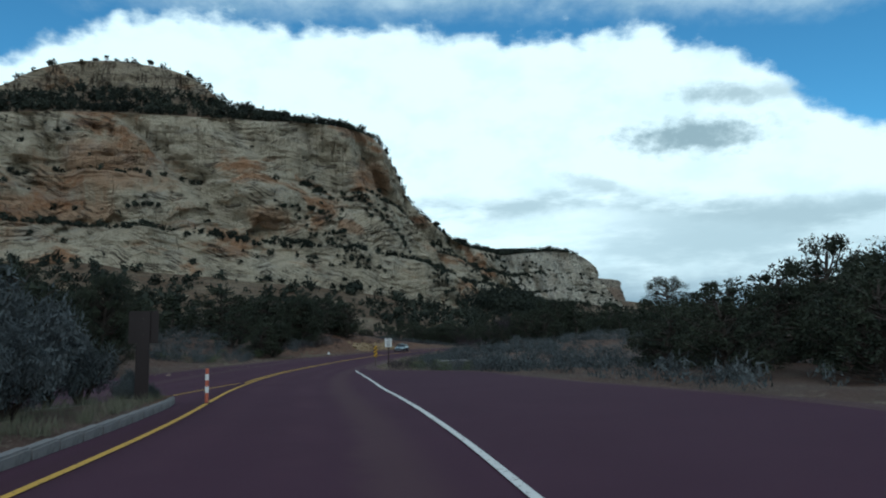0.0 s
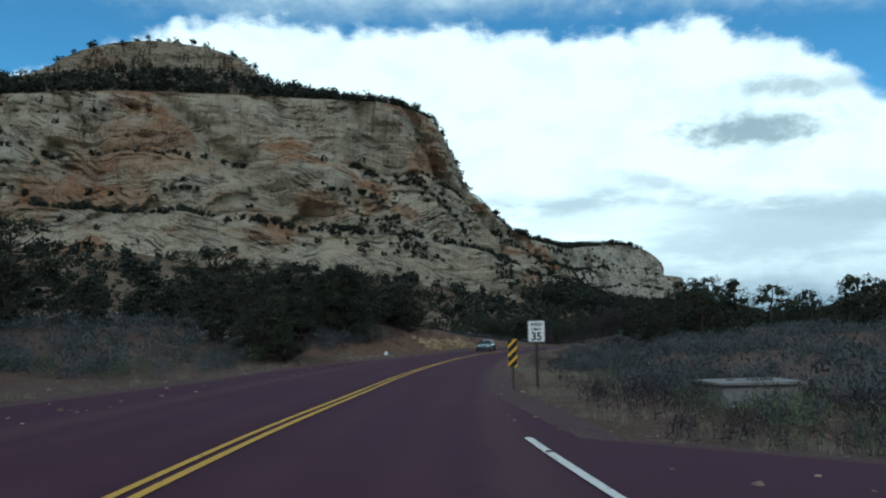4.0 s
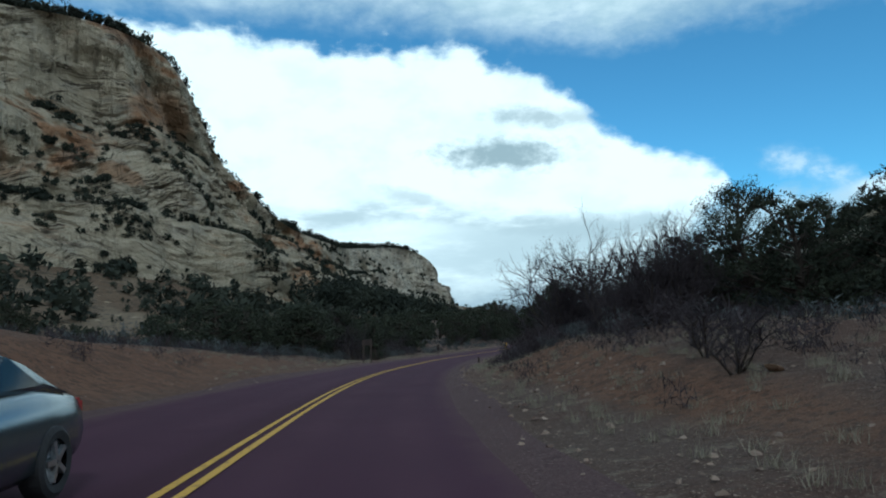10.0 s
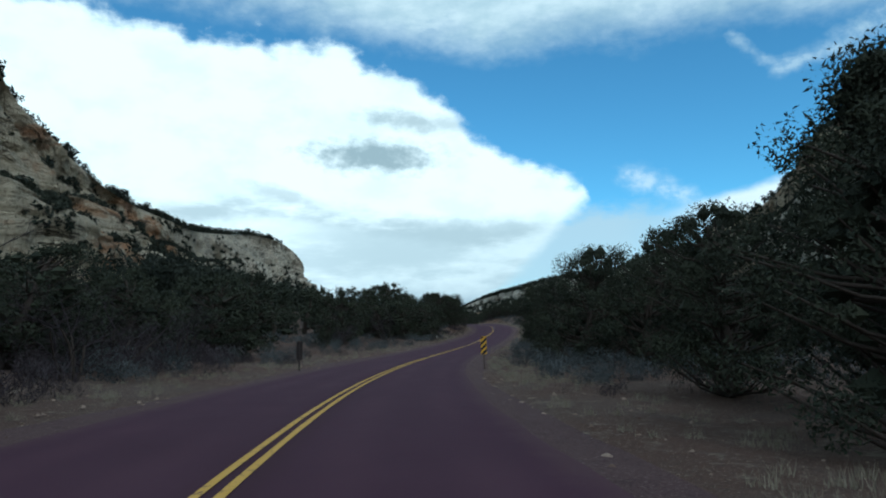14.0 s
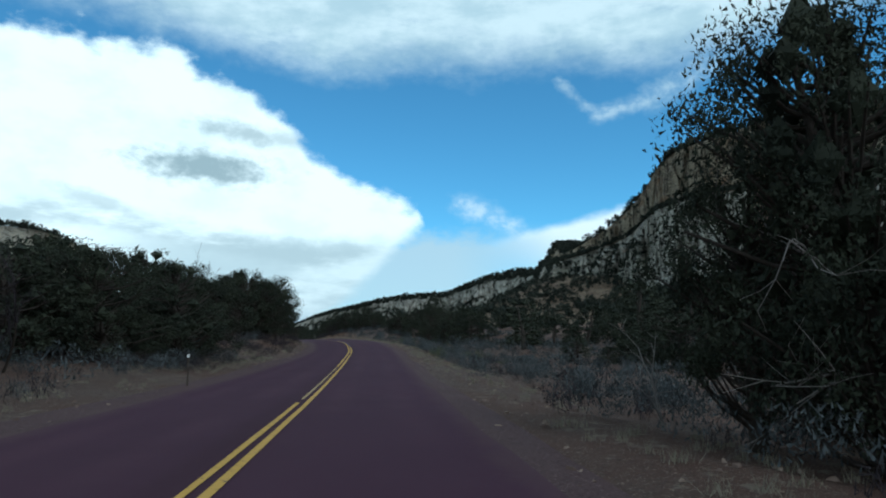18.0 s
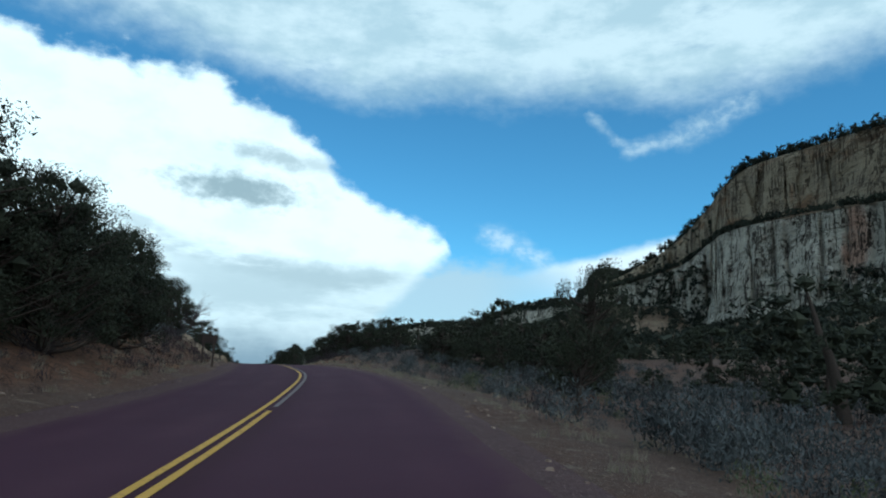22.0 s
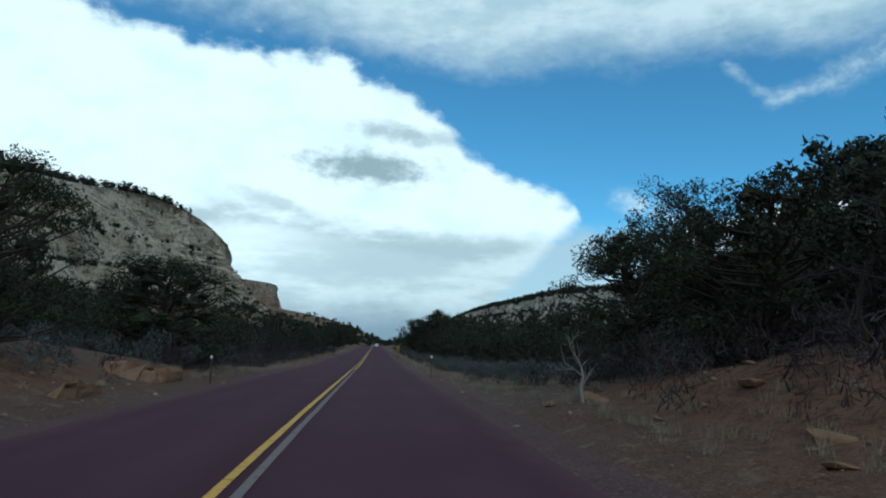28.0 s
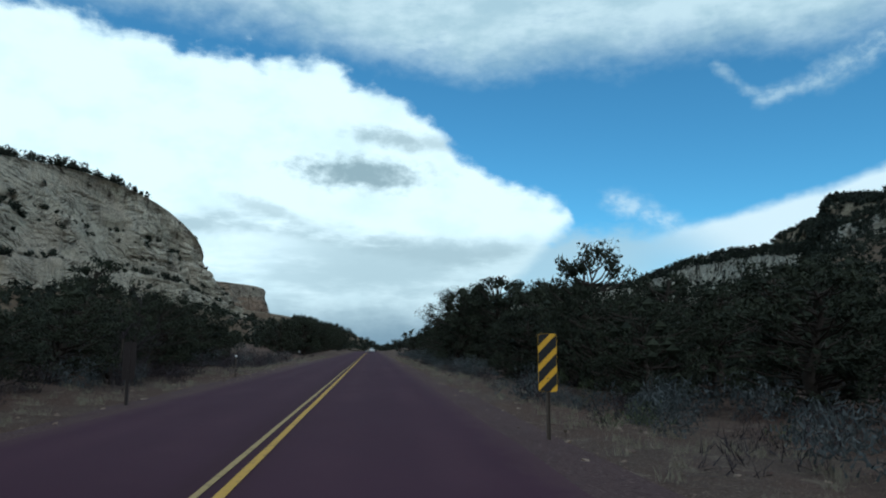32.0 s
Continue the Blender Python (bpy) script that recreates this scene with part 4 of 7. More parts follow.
rim_a = [r[3:6] for r in A_ROWS]
back_a = [(-640, 400, 138), (-420, 388, 138), (-275, 394, 140), (-200, 398, 144), (-128, 412, 138), (-95, 450, 130), (-90, 500, 118), (-80, 540, 95), (-60, 600, 80), (-30, 700, 76), (20, 830, 92), (60, 920, 98), (100, 980, 92), (120, 1020, 84), (130, 1050, 74), (120, 1250, 60)]
_, TOP_A = slope("mesa_top_left", rim_a, back_a, 300, 24, "dry soil slope over the cliff rim", MAT["talus"], 50, knots=knots_of(A_ROWS))
_, TOP_R = slope("ledge_right", [r[3:6] for r in R_ROWS], [r[:3] for r in C_ROWS], 200, 10, "soil ledge between the cliff bands", MAT["talus"], 52, 1.0, knots=knots_of(R_ROWS))
_, TOP_C = slope("mesa_top_right", [r[3:6] for r in C_ROWS], [(r[3] + 120, r[4] - 40, r[5] + 8) for r in C_ROWS], 200, 14, "dry soil on the mesa top", MAT["talus"], 53, knots=knots_of(C_ROWS))
_, TOP_D = slope("cap_top_left", [r[3:6] for r in D_ROWS], [(r[3], r[4] + 120, r[5] + 4) for r in D_ROWS], 120, 10, "dry soil on the cap rock", MAT["talus"], 54, knots=knots_of(D_ROWS))

# ---- far ridges and talus ----
E_ROWS = [(820, 930, 40, 874, 926, 118), (950, 1150, 40, 1015, 1188, 150), (980, 1290, 40, 1032, 1290, 146), (990, 1400, 40, 1048, 1407, 128), (970, 1540, 40, 1012, 1550, 126), (930, 1690, 40, 974, 1703, 106), (900, 1800, 40, 948, 1807, 90), (860, 1900, 25, 900, 1905, 52), (830, 1990, 12, 860, 2000, 22)]
_, FACE_E = cliff("ridge_far_right", E_ROWS, [(0, 0, 0), (0.4, 0.5, 0.45), (0.55, 0.6, 0.55), (0.8, 0.75, 0.85), (1, 1, 1)], 200, 40, 6.0, "distant pale sandstone ridge under dark woods", [MAT["streaked_sandstone"]], seed=61, cracks=0.4)
F_ROWS = [(60, 1420, 20, 60, 1500, 96), (250, 1500, 20, 250, 1540, 104), (360, 1560, 20, 350, 1580, 108), (425, 1590, 20, 412, 1594, 102), (450, 1650, 20, 430, 1650, 92), (430, 1800, 20, 400, 1800, 80)]
_, FACE_F = cliff("ridge_far_left", F_ROWS, [(0, 0, 0), (0.3, 0.4, 0.3), (1, 1, 1)], 120, 40, 5.0, "distant banded sandstone butte", [MAT["far_rock"]], seed=71, cracks=0.3)


def talus(name, rows, reach, drop, seed):
    f = np.array([r[:3] for r in rows], float)
    way = np.array([r[:2] for r in rows], float) - np.array([r[3:5] for r in rows], float)
    way /= np.linalg.norm(way, axis=1, keepdims=True)
    far = np.column_stack([f[:, :2] + way * reach, np.minimum(f[:, 2] - drop, 6)])
    near = np.column_stack([f[:, :2] - way * 10, f[:, 2] + 7])
    return slope(name, far, near, 220, 16, "stony soil slope with scattered brush under the cliff", MAT["talus"], seed, 2.5)[1]


TALUS_A = talus("talus_left", A_ROWS[1:], 90, 18, 81)
TALUS_R = talus("talus_right", R_ROWS, 190, 34, 82)
TALUS_E = talus("talus_far", E_ROWS, 160, 40, 83)


_, HILL_L = slope("hill_far_left", [(200, 1130, 20), (300, 1100, 8), (370, 1090, 4), (400, 1080, 0), (420, 1070, -3)], [(230, 1250, 54), (335, 1200, 40), (397, 1180, 26), (430, 1165, 11), (455, 1160, 0)], 60, 12, "far wooded hillside", MAT["talus"], 84)


# ---- plant shapes ----
rng = np.random.default_rng(7)


def tris_at(points, size, aspect=1.0, up=0.0):
    """Small leaf triangles at the points, turned at random; up draws them upright."""
    n = len(points)
    a = rng.normal(size=(n, 3))
    a[:, 2] += up
    a /= np.linalg.norm(a, axis=1, keepdims=True)
    b = np.cross(a, rng.normal(size=(n, 3)))
    b /= np.linalg.norm(b, axis=1, keepdims=True) + 1e-9
    s = (size * rng.uniform(0.6, 1.4, n))[:, None]
    v = np.stack([points + a * s * aspect, points - a * s * 0.45 * aspect + b * s * 0.5, points - a * s * 0.45 * aspect - b * s * 0.5], 1)
    return v.reshape(-1, 3), np.arange(3 * n).reshape(-1, 3)


def in_ball(n, hollow=0.0):
    d = rng.normal(size=(n, 3))
    d /= np.linalg.norm(d, axis=1, keepdims=True)
    return d * (hollow + (1 - hollow) * rng.random(n)[:, None] ** 0.5)


def tube(path, radii, sides=6):
    """A tapered tube along a line of places."""
    path, radii = np.asarray(path, float), np.asarray(radii, float)
    way = np.gradient(path, axis=0)
    way /= np.linalg.norm(way, axis=1, keepdims=True) + 1e-9
    ref = np.where(np.abs(way[:, 2:3]) > 0.9, [[1.0, 0, 0]], [[0, 0, 1.0]])
    e1 = np.cross(way, ref)
    e1 /= np.linalg.norm(e1, axis=1, keepdims=True) + 1e-9
    e2 = np.cross(way, e1)
    a = np.linspace(0, 2 * np.pi, sides, endpoint=False)
    ring = path[:, None] + radii[:, None, None] * (np.cos(a)[None, :, None] * e1[:, None] + np.sin(a)[None, :, None] * e2[:, None])
    m = len(path)
    i = np.arange(m * sides).reshape(m, sides)
    q = np.stack([i[:-1], np.roll(i, -1, 1)[:-1], np.roll(i, -1, 1)[1:], i[1:]], -1).reshape(-1, 4)
    return ring.reshape(-1, 3), q


def join(pieces):
    v, f, k = [], [], 0
    for a, b in pieces:
        v.append(a), f.append(b + k)
        k += len(a)
    return np.concatenate(v), np.concatenate(f)


def part(name, data, parent, label=""):
    ob = new(name, data)
    ob.parent = parent
    if label:
        tagged(ob, label)
    return ob


def branch(start, way, length, radius, depth, out, spread=0.6, lift=0.12, forks=(4, 4, 3, 3)):
    n = 5 if depth < 2 else 3
    pts, p, d = [np.array(start)], np.array(start, float), np.array(way, float)
    for _ in range(n - 1):
        d = d + rng.normal(size=3) * 0.15 + [0, 0, lift]
        d /= np.linalg.norm(d)
        p = p + d * length / (n - 1)
        pts.append(p)
    out.append(tube(pts, np.linspace(radius, radius * 0.5, n), 5 if depth < 2 else 3))
    if depth < 4:
        for k in range(forks[depth]):
            i = rng.integers(1, n)
            w = d + rng.normal(size=3) * spread
            w /= np.linalg.norm(w)
            branch(pts[i], w, length * rng.uniform(0.42, 0.72), radius * 0.52, depth + 1, out, spread, lift, forks)
    return pts[-1]


OCTA = [(1, 0, 0), (-1, 0, 0), (0, 1, 0), (0, -1, 0), (0, 0, 1), (0, 0, -1)]
OCTA_FACES = np.array([(0, 2, 4), (2, 1, 4), (1, 3, 4), (3, 0, 4), (2, 0, 5), (1, 2, 5), (3, 1, 5), (0, 3, 5)])
SHAPES = {"round": [], "tall": []}


def juniper(seed, shape, clumps=46, leaves=70, leaf=0.024):
    """A juniper or pine one metre tall; shape is round, tall or open."""
    global rng
    rng = np.random.default_rng(seed)
    root = new("juniper_tree")
    wood, tips = [], []
    lean = rng.normal(size=2) * 0.05
    h = 0.9
    axis = np.array([[lean[0] * t * 3, lean[1] * t * 3, h * t] for t in np.linspace(0, 1, 7)]) + np.vstack([[0, 0, 0], rng.normal(size=(6, 3)) * 0.015])
    wood.append(tube(axis, np.linspace(0.045, 0.008, 7), 7))
    for k in range(clumps):
        t = rng.uniform(0.08, 1.0) if shape != "open" else rng.uniform(0.3, 1.0)
        if shape == "round":
            r = 0.44 * math.sqrt(max(0.03, 1 - ((t - 0.42) / 0.62) ** 2))
        elif shape == "tall":
            r = 0.30 * (1.03 - t) ** 0.75 + 0.03
        else:
            r = 0.40 * math.sqrt(max(0.03, 1 - ((t - 0.62) / 0.45) ** 2))
        a = rng.uniform(0, 2 * np.pi)
        rr = r * rng.uniform(0.45, 1.12)
        c = np.array([np.cos(a) * rr + lean[0] * t * 3, np.sin(a) * rr + lean[1] * t * 3, 0.07 + 0.9 * t])
        base = np.array([lean[0] * t * 2, lean[1] * t * 2, max(0.04, c[2] - rng.uniform(0.08, 0.25))])
        mid = (base + c) / 2 + [0, 0, -0.03]
        wood.append(tube([base, mid, c], [0.009, 0.006, 0.003], 4))
        tips.append((c, rng.uniform(0.055, 0.115), rr / r))
    v, f = join(wood)
    limbs = wood[0]
    part("trunk", poly_mesh("trunk", v, f, [MAT["bark"]]), root, "grey twisted trunk and limbs")
    pts = np.concatenate([c + in_ball(leaves, 0.12) * [r, r, r * 0.85] for c, r, _ in tips])
    # solid cores deep inside the crown, hidden by the outer sprays
    solid = 0.8
    core = [(c * [0.8, 0.8, 1.0] + np.array(OCTA) * r * rng.uniform(0.5, 0.85, (6, 1)) * solid, OCTA_FACES) for c, r, out in tips if shape != "open" and out < (0.68 if leaves > 50 else 0.85)]
    v, f = join([tris_at(pts, leaf, 1.5, 0.5)] + core)
    if leaves < 30:
        SHAPES[shape].append((limbs, (v, f)))
    part("crown", poly_mesh("crown", v, f, [MAT["juniper_leaf"]], flat=True), root, "dark green scale-leaf foliage with gaps")
    return root


def bare_tree(seed, stems=(3, 6), forks=(4, 4, 3, 3)):
    global rng
    rng = np.random.default_rng(seed)
    root = new("bare_tree")
    wood = []
    for k in range(rng.integers(*stems)):
        a = rng.uniform(0, 2 * np.pi)
        w = np.array([np.cos(a) * 0.35, np.sin(a) * 0.35, 1.0])
        limb = []
        branch([np.cos(a) * 0.03, np.sin(a) * 0.03, 0], w / np.linalg.norm(w), rng.uniform(0.45, 0.6), 0.013, 0, limb, 0.55, 0.06, forks)
        part("stem", poly_mesh("stem", *limb[0], [MAT["bark"]]), root, "grey bark stem")
        wood += limb[1:]
    part("crown", poly_mesh("crown", *join(wood), [MAT["twig"]]), root, "leafless grey branches and twigs")
    return root


KINDS = {
    "round": [juniper(100 + i, "round", 104, 124, 0.0104) for i in range(4)],
    "tall": [juniper(200 + i, "tall", 92, 150, 0.0078) for i in range(3)],
    "open": [juniper(300 + i, "open", 88, 170, 0.0080) for i in range(3)],
    "bare": [bare_tree(400 + i) for i in range(4)],
    "twiggy": [bare_tree(440 + i, (5, 7), (5, 5, 4, 4)) for i in range(2)],
    "mid": [juniper(800 + i, "round", 84, 64, 0.0160) for i in range(4)],
    "near": [juniper(700 + i, "round", 130, 190, 0.0072) for i in range(3)],
    "back": [juniper(500 + i, "round", 70, 26, 0.0205) for i in range(4)],
    "spire": [juniper(600 + i, "tall", 56, 26, 0.020) for i in range(2)],
}
for k, obs in KINDS.items():
    for o in obs:
        tagged(o, {"round": "dense dark green juniper tree on dry soil", "tall": "tall narrow dark pinyon pine on dry soil", "open": "open-crowned juniper with bare lower limbs", "bare": "leafless grey shrub tree with many stems", "twiggy": "tall leafless oak with a dense net of twigs", "mid": "dense dark green juniper tree on dry soil", "near": "dense dark green juniper close to the road", "back": "dark green juniper tree in the woods", "spire": "dark narrow pine in the woods"}[k], "tree", "leafless trees" if k in ("bare", "twiggy") else "roadside trees")
used = set()


def plant(kind, s, d, height, width=1.0, turn=None, pick=None):
    """One tree at station s and distance d; width scales its spread against its height."""
    if kind == "round" and abs(d) < 11 and height > 5.4 or kind == "round" and 190 < s < 270 and -12.5 < d < 0:
        kind = "near"
    elif kind == "round" and abs(d) > 12.5:
        kind = "mid"
    return plant_at(kind, on_ground(s, d)[0], height, width, turn, pick)


def plant_at(kind, p, height, width=1.0, turn=None, pick=None):
    pool = KINDS[kind]
    i = pick % len(pool) if pick is not None else int(tree_rng.integers(len(pool)))
    a = tree_rng.uniform(0, 360) if turn is None else turn
    m = pose(p[0], p[1], p[2] - 0.05 * height, 0, 0, a) @ Matrix.Diagonal((height * width, height * width, height, 1))
    if (kind, i) not in used:
        used.add((kind, i))
        pool[i].matrix_basis = m
        first_scale[(kind, i)] = (height * width, height)
        return pool[i]
    w0, h0 = first_scale[(kind, i)]
    return copy_thing(pool[i], m @ Matrix.Diagonal((1 / w0, 1 / w0, 1 / h0, 1)))


first_scale = {}
tree_rng = np.random.default_rng(11)

# trees that stand out: kind, station, distance to the left, height, width
TREES_1 = [
    ("round", 26, -19.5, 3.6, 1.2), ("round", 30, -22, 4.2, 1.2), ("round", 36, -21, 3.8, 1.2), ("round", 42, -24, 4.0, 1.2), ("round", 24, -24, 4.5, 1.2), ("round", 33, -25.5, 5.0, 1.1), ("round", 48, -26, 4.0, 1.2), ("round", 20, -22, 4.2, 1.2), ("round", 28, -29, 6.0, 1.1), ("round", 54, -29, 4.4, 1.2), ("round", 40, -30, 5.0, 1.2), ("round", 38, 12.3, 6.4, 1.1), ("round", 33, 14.2, 6.6, 1.1), ("round", 28, 15.5, 6.4, 1.1), ("round", 31, 18, 6.8, 1.1),
    ("open", 95, -39, 8.4, 0.9), ("round", 34, -29.5, 7.0, 0.9), ("open", 107, -48, 5.0, 0.9), ("round", 38, -36, 7.0, 1.1), ("round", 28, -38, 7.0, 1.0),
    ("round", 43, 10.5, 6.0, 0.8), ("round", 48, 14, 5.5, 1.0), ("round", 77, 26, 7.0, 1.1), ("tall", 78, 8.6, 3.9, 1.4), ("round", 93, 20, 6.8, 1.3),
    ("round", 131, 16, 3.6, 1.3), ("round", 76, 9.5, 3.8, 1.0), ("round", 81, 14, 4.6, 1.1), ("round", 121.5, 10.4, 6.6, 1.15), ("round", 119, 13.2, 6.6, 1.2), ("round", 125, 14, 5.4, 1.2), ("round", 129, 15.5, 5.4, 1.2), ("round", 132, 13.6, 4.4, 1.2), ("round", 127, 18.5, 6.2, 1.2), ("round", 116, 16.5, 6.2, 1.2), ("round", 112.5, 14.8, 5.8, 1.2), ("round", 136, 16, 4.6, 1.3), ("round", 122, 20, 6.0, 1.2), ("round", 97, 12, 6.4, 1.0),
    ("round", 80, 10, 4.4, 1.1), ("round", 98, 10.2, 6.6, 1.0), ("round", 106, -16, 4.2, 1.1), ("open", 103, -18, 3.4, 1.0), ("round", 96, 15, 6.0, 1.3), ("round", 101, 17, 6.2, 1.3), ("round", 92, 17, 4.6, 1.2), ("round", 105, 19, 6.0, 1.2), ("round", 110, 17, 3.6, 1.2), ("round", 109, 12.8, 5.6, 1.3), ("round", 46, 19, 7.0, 1.2), ("round", 52, 22, 6.6, 1.2), ("round", 58, 20, 5.6, 1.2), ("round", 40, 17, 6.6, 1.1), ("round", 64, 24, 5.6, 1.2), ("round", 56, 27, 6.6, 1.2)]
TREES_2 = [
    ("round", 137, -22.6, 7.2, 0.9), ("round", 143, -20, 5.4, 1.1), ("round", 128, -21, 5.0, 1.1), ("round", 124, -24, 5.6, 1.1), ("round", 146, -17.5, 5.0, 1.0), ("round", 157, -17.5, 5.4, 1.1), ("round", 134, -25, 7.4, 1.0), ("round", 141, -24, 6.0, 1.0), ("round", 131, -26.5, 6.6, 1.0), ("open", 150, -16.7, 6.0, 0.75), ("open", 149, -19.8, 4.9, 0.8),
    ("twiggy", 150, -13.4, 3.0, 1.1), ("twiggy", 148, -10.9, 2.8, 1.3), ("twiggy", 153, -12.2, 2.8, 1.1), ("twiggy", 162, -10.8, 7.6, 0.9), ("twiggy", 165, -12, 8.2, 0.9), ("twiggy", 160, -12.8, 6.6, 0.9), ("twiggy", 169, -13.5, 7.0, 1.0), ("twiggy", 167, -10.6, 6.4, 1.0), ("round", 168, -17, 5.6, 1.1), ("round", 174, -17.5, 5.8, 1.1), ("round", 179, -15.5, 5.6, 1.1), ("round", 164, -18.5, 5.4, 1.1), ("round", 160, -20, 5.2, 1.1), ("bare", 170, -9.4, 3.0, 1.4), ("round", 176, -12.4, 4.0, 1.3), ("round", 172, -14.4, 4.4, 1.2), ("bare", 166, -9.2, 2.6, 1.5), ("bare", 174, -9.6, 2.8, 1.4), ("bare", 157, -15, 3.2, 1.1), ("bare", 153, -14, 3.0, 1.1), ("bare", 155, -12.8, 2.9, 1.2), ("bare", 159, -14.5, 3.4, 1.1), ("bare", 164, -14.5, 4.6, 1.0), ("bare", 168, -12, 4.6, 1.0), ("bare", 134, -8.8, 1.6, 1.8), ("bare", 136.5, -9.6, 1.7, 1.8), ("bare", 132, -8.4, 1.3, 1.8),
    ("round", 207, 12.5, 4.6, 1.3), ("bare", 206, 9.5, 3.6, 1.3), ("bare", 210, 10, 3.8, 1.3), ("round", 212, 14, 5.0, 1.3), ("bare", 214, 9.2, 3.4, 1.2), ("round", 219, 13, 5.0, 1.2), ("round", 188, 14, 6.0, 1.2), ("round", 196, 12, 5.6, 1.1), ("tall", 193, 6.4, 4.2, 1.0), ("tall", 192, -12.0, 7.0, 0.95), ("round", 193, -13.6, 7.7, 1.0), ("round", 192, -9.5, 5.6, 1.1), ("round", 195, -16.7, 6.8, 1.1), ("round", 182, -13.5, 5.0, 1.2),
    ("round", 182, 15, 5.0, 1.2), ("round", 186, 18, 5.6, 1.2), ("round", 178, 17, 5.0, 1.2), ("round", 195, 16, 5.6, 1.0), ("bare", 193, 13, 6.0, 1.0), ("bare", 199, 11, 5.5, 1.0), ("bare", 190, 8.5, 3.6, 1.2), ("bare", 194, 9.0, 4.0, 1.2)]
TREES_3 = [
    ("round", 203, -11, 5.9, 0.95), ("tall", 199, -13.7, 8.7, 0.95), ("round", 218, -12.5, 7.0, 0.9), ("round", 224, -10.4, 7.2, 0.95), ("round", 241, -11, 7.0, 0.9), ("round", 258, -9.6, 7.4, 0.78), ("round", 255.5, -11.2, 6.0, 0.95), ("open", 260, -8.4, 5.0, 0.8), ("tall", 262, -12, 6.5, 1.2),
    ("round", 256, -15, 4.6, 1.3), ("bare", 257, -11, 4.0, 1.2), ("round", 299, 12.5, 5.4, 1.1), ("round", 303, 13.7, 5.7, 1.1), ("round", 286, 14, 6.2, 1.1), ("round", 270, 16, 7.0, 1.1),
    ("round", 287, 8.2, 5.8, 1.1), ("round", 283, 10.6, 5.6, 1.2), ("round", 291, 10.6, 5.3, 1.1), ("round", 296, 9.4, 5.2, 1.1), ("bare", 298, 10.4, 6.2, 0.9), ("round", 280, 13.5, 5.6, 1.1), ("round", 318, 22.4, 7.2, 1.1), ("round", 300, -25, 5.5, 1.6), ("round", 296, -30, 6, 1.4)]
TREES_4 = [
    ("round", 383, -20, 4.3, 1.2), ("round", 388, -24, 5.8, 1.2), ("round", 379, -25, 5.4, 1.2), ("round", 393, -20, 3.2, 1.2), ("round", 366, -26, 5.6, 1.2), ("round", 373, -19.5, 4.4, 1.2), ("open", 379, 10.4, 5.4, 0.9),
    ("round", 321, 9.5, 6.2, 0.95), ("round", 318, 11.2, 6.6, 0.9), ("round", 330, 9.6, 5.6, 1.1), ("round", 338, 9.4, 5.2, 1.1), ("open", 324, 7.8, 7.0, 0.9), ("round", 327, 11.2, 6.6, 0.9), ("round", 333, 11.9, 6.3, 1.0), ("round", 333, 7.9, 6.0, 0.9), ("round", 343, 8.2, 5.4, 1.0), ("open", 349, 8.0, 4.3, 1.0), ("round", 346, -15, 4.0, 1.2), ("round", 352, 10.5, 6.0, 1.0), ("open", 360, 11.0, 6.0, 1.0), ("open", 333, -9.6, 5.6, 0.55), ("round", 369, -22, 5.5, 1.3),
    ("bare", 381, 9.3, 5.2, 1.0), ("open", 383, 12.5, 6.0, 0.9), ("round", 369, 14, 5.2, 1.0), ("round", 401, -9.8, 4.4, 1.2), ("round", 396, -15, 3.6, 1.3), ("round", 398, -11.6, 3.4, 1.2), ("round", 374, -15, 4.1, 1.2),
    ("round", 424, 9.2, 5.9, 1.0), ("round", 440, 8.2, 5.6, 1.6), ("round", 424.5, -14.6, 7.5, 0.9), ("open", 427, -13.6, 7.0, 0.8), ("open", 426, -12.6, 5.0, 1.0), ("round", 425, -9.8, 4.6, 1.1), ("round", 420, -10.6, 4.4, 1.3), ("round", 417, -13.2, 5.2, 1.1), ("round", 412, -16, 4.2, 1.3), ("bare", 410, -9.6, 2.8, 1.4), ("bare", 414, -9.2, 3.0, 1.3), ("bare", 412, -12.6, 4.0, 1.0), ("open", 424, -18, 7.6, 1.0), ("round", 417, -19, 6.4, 1.0)]
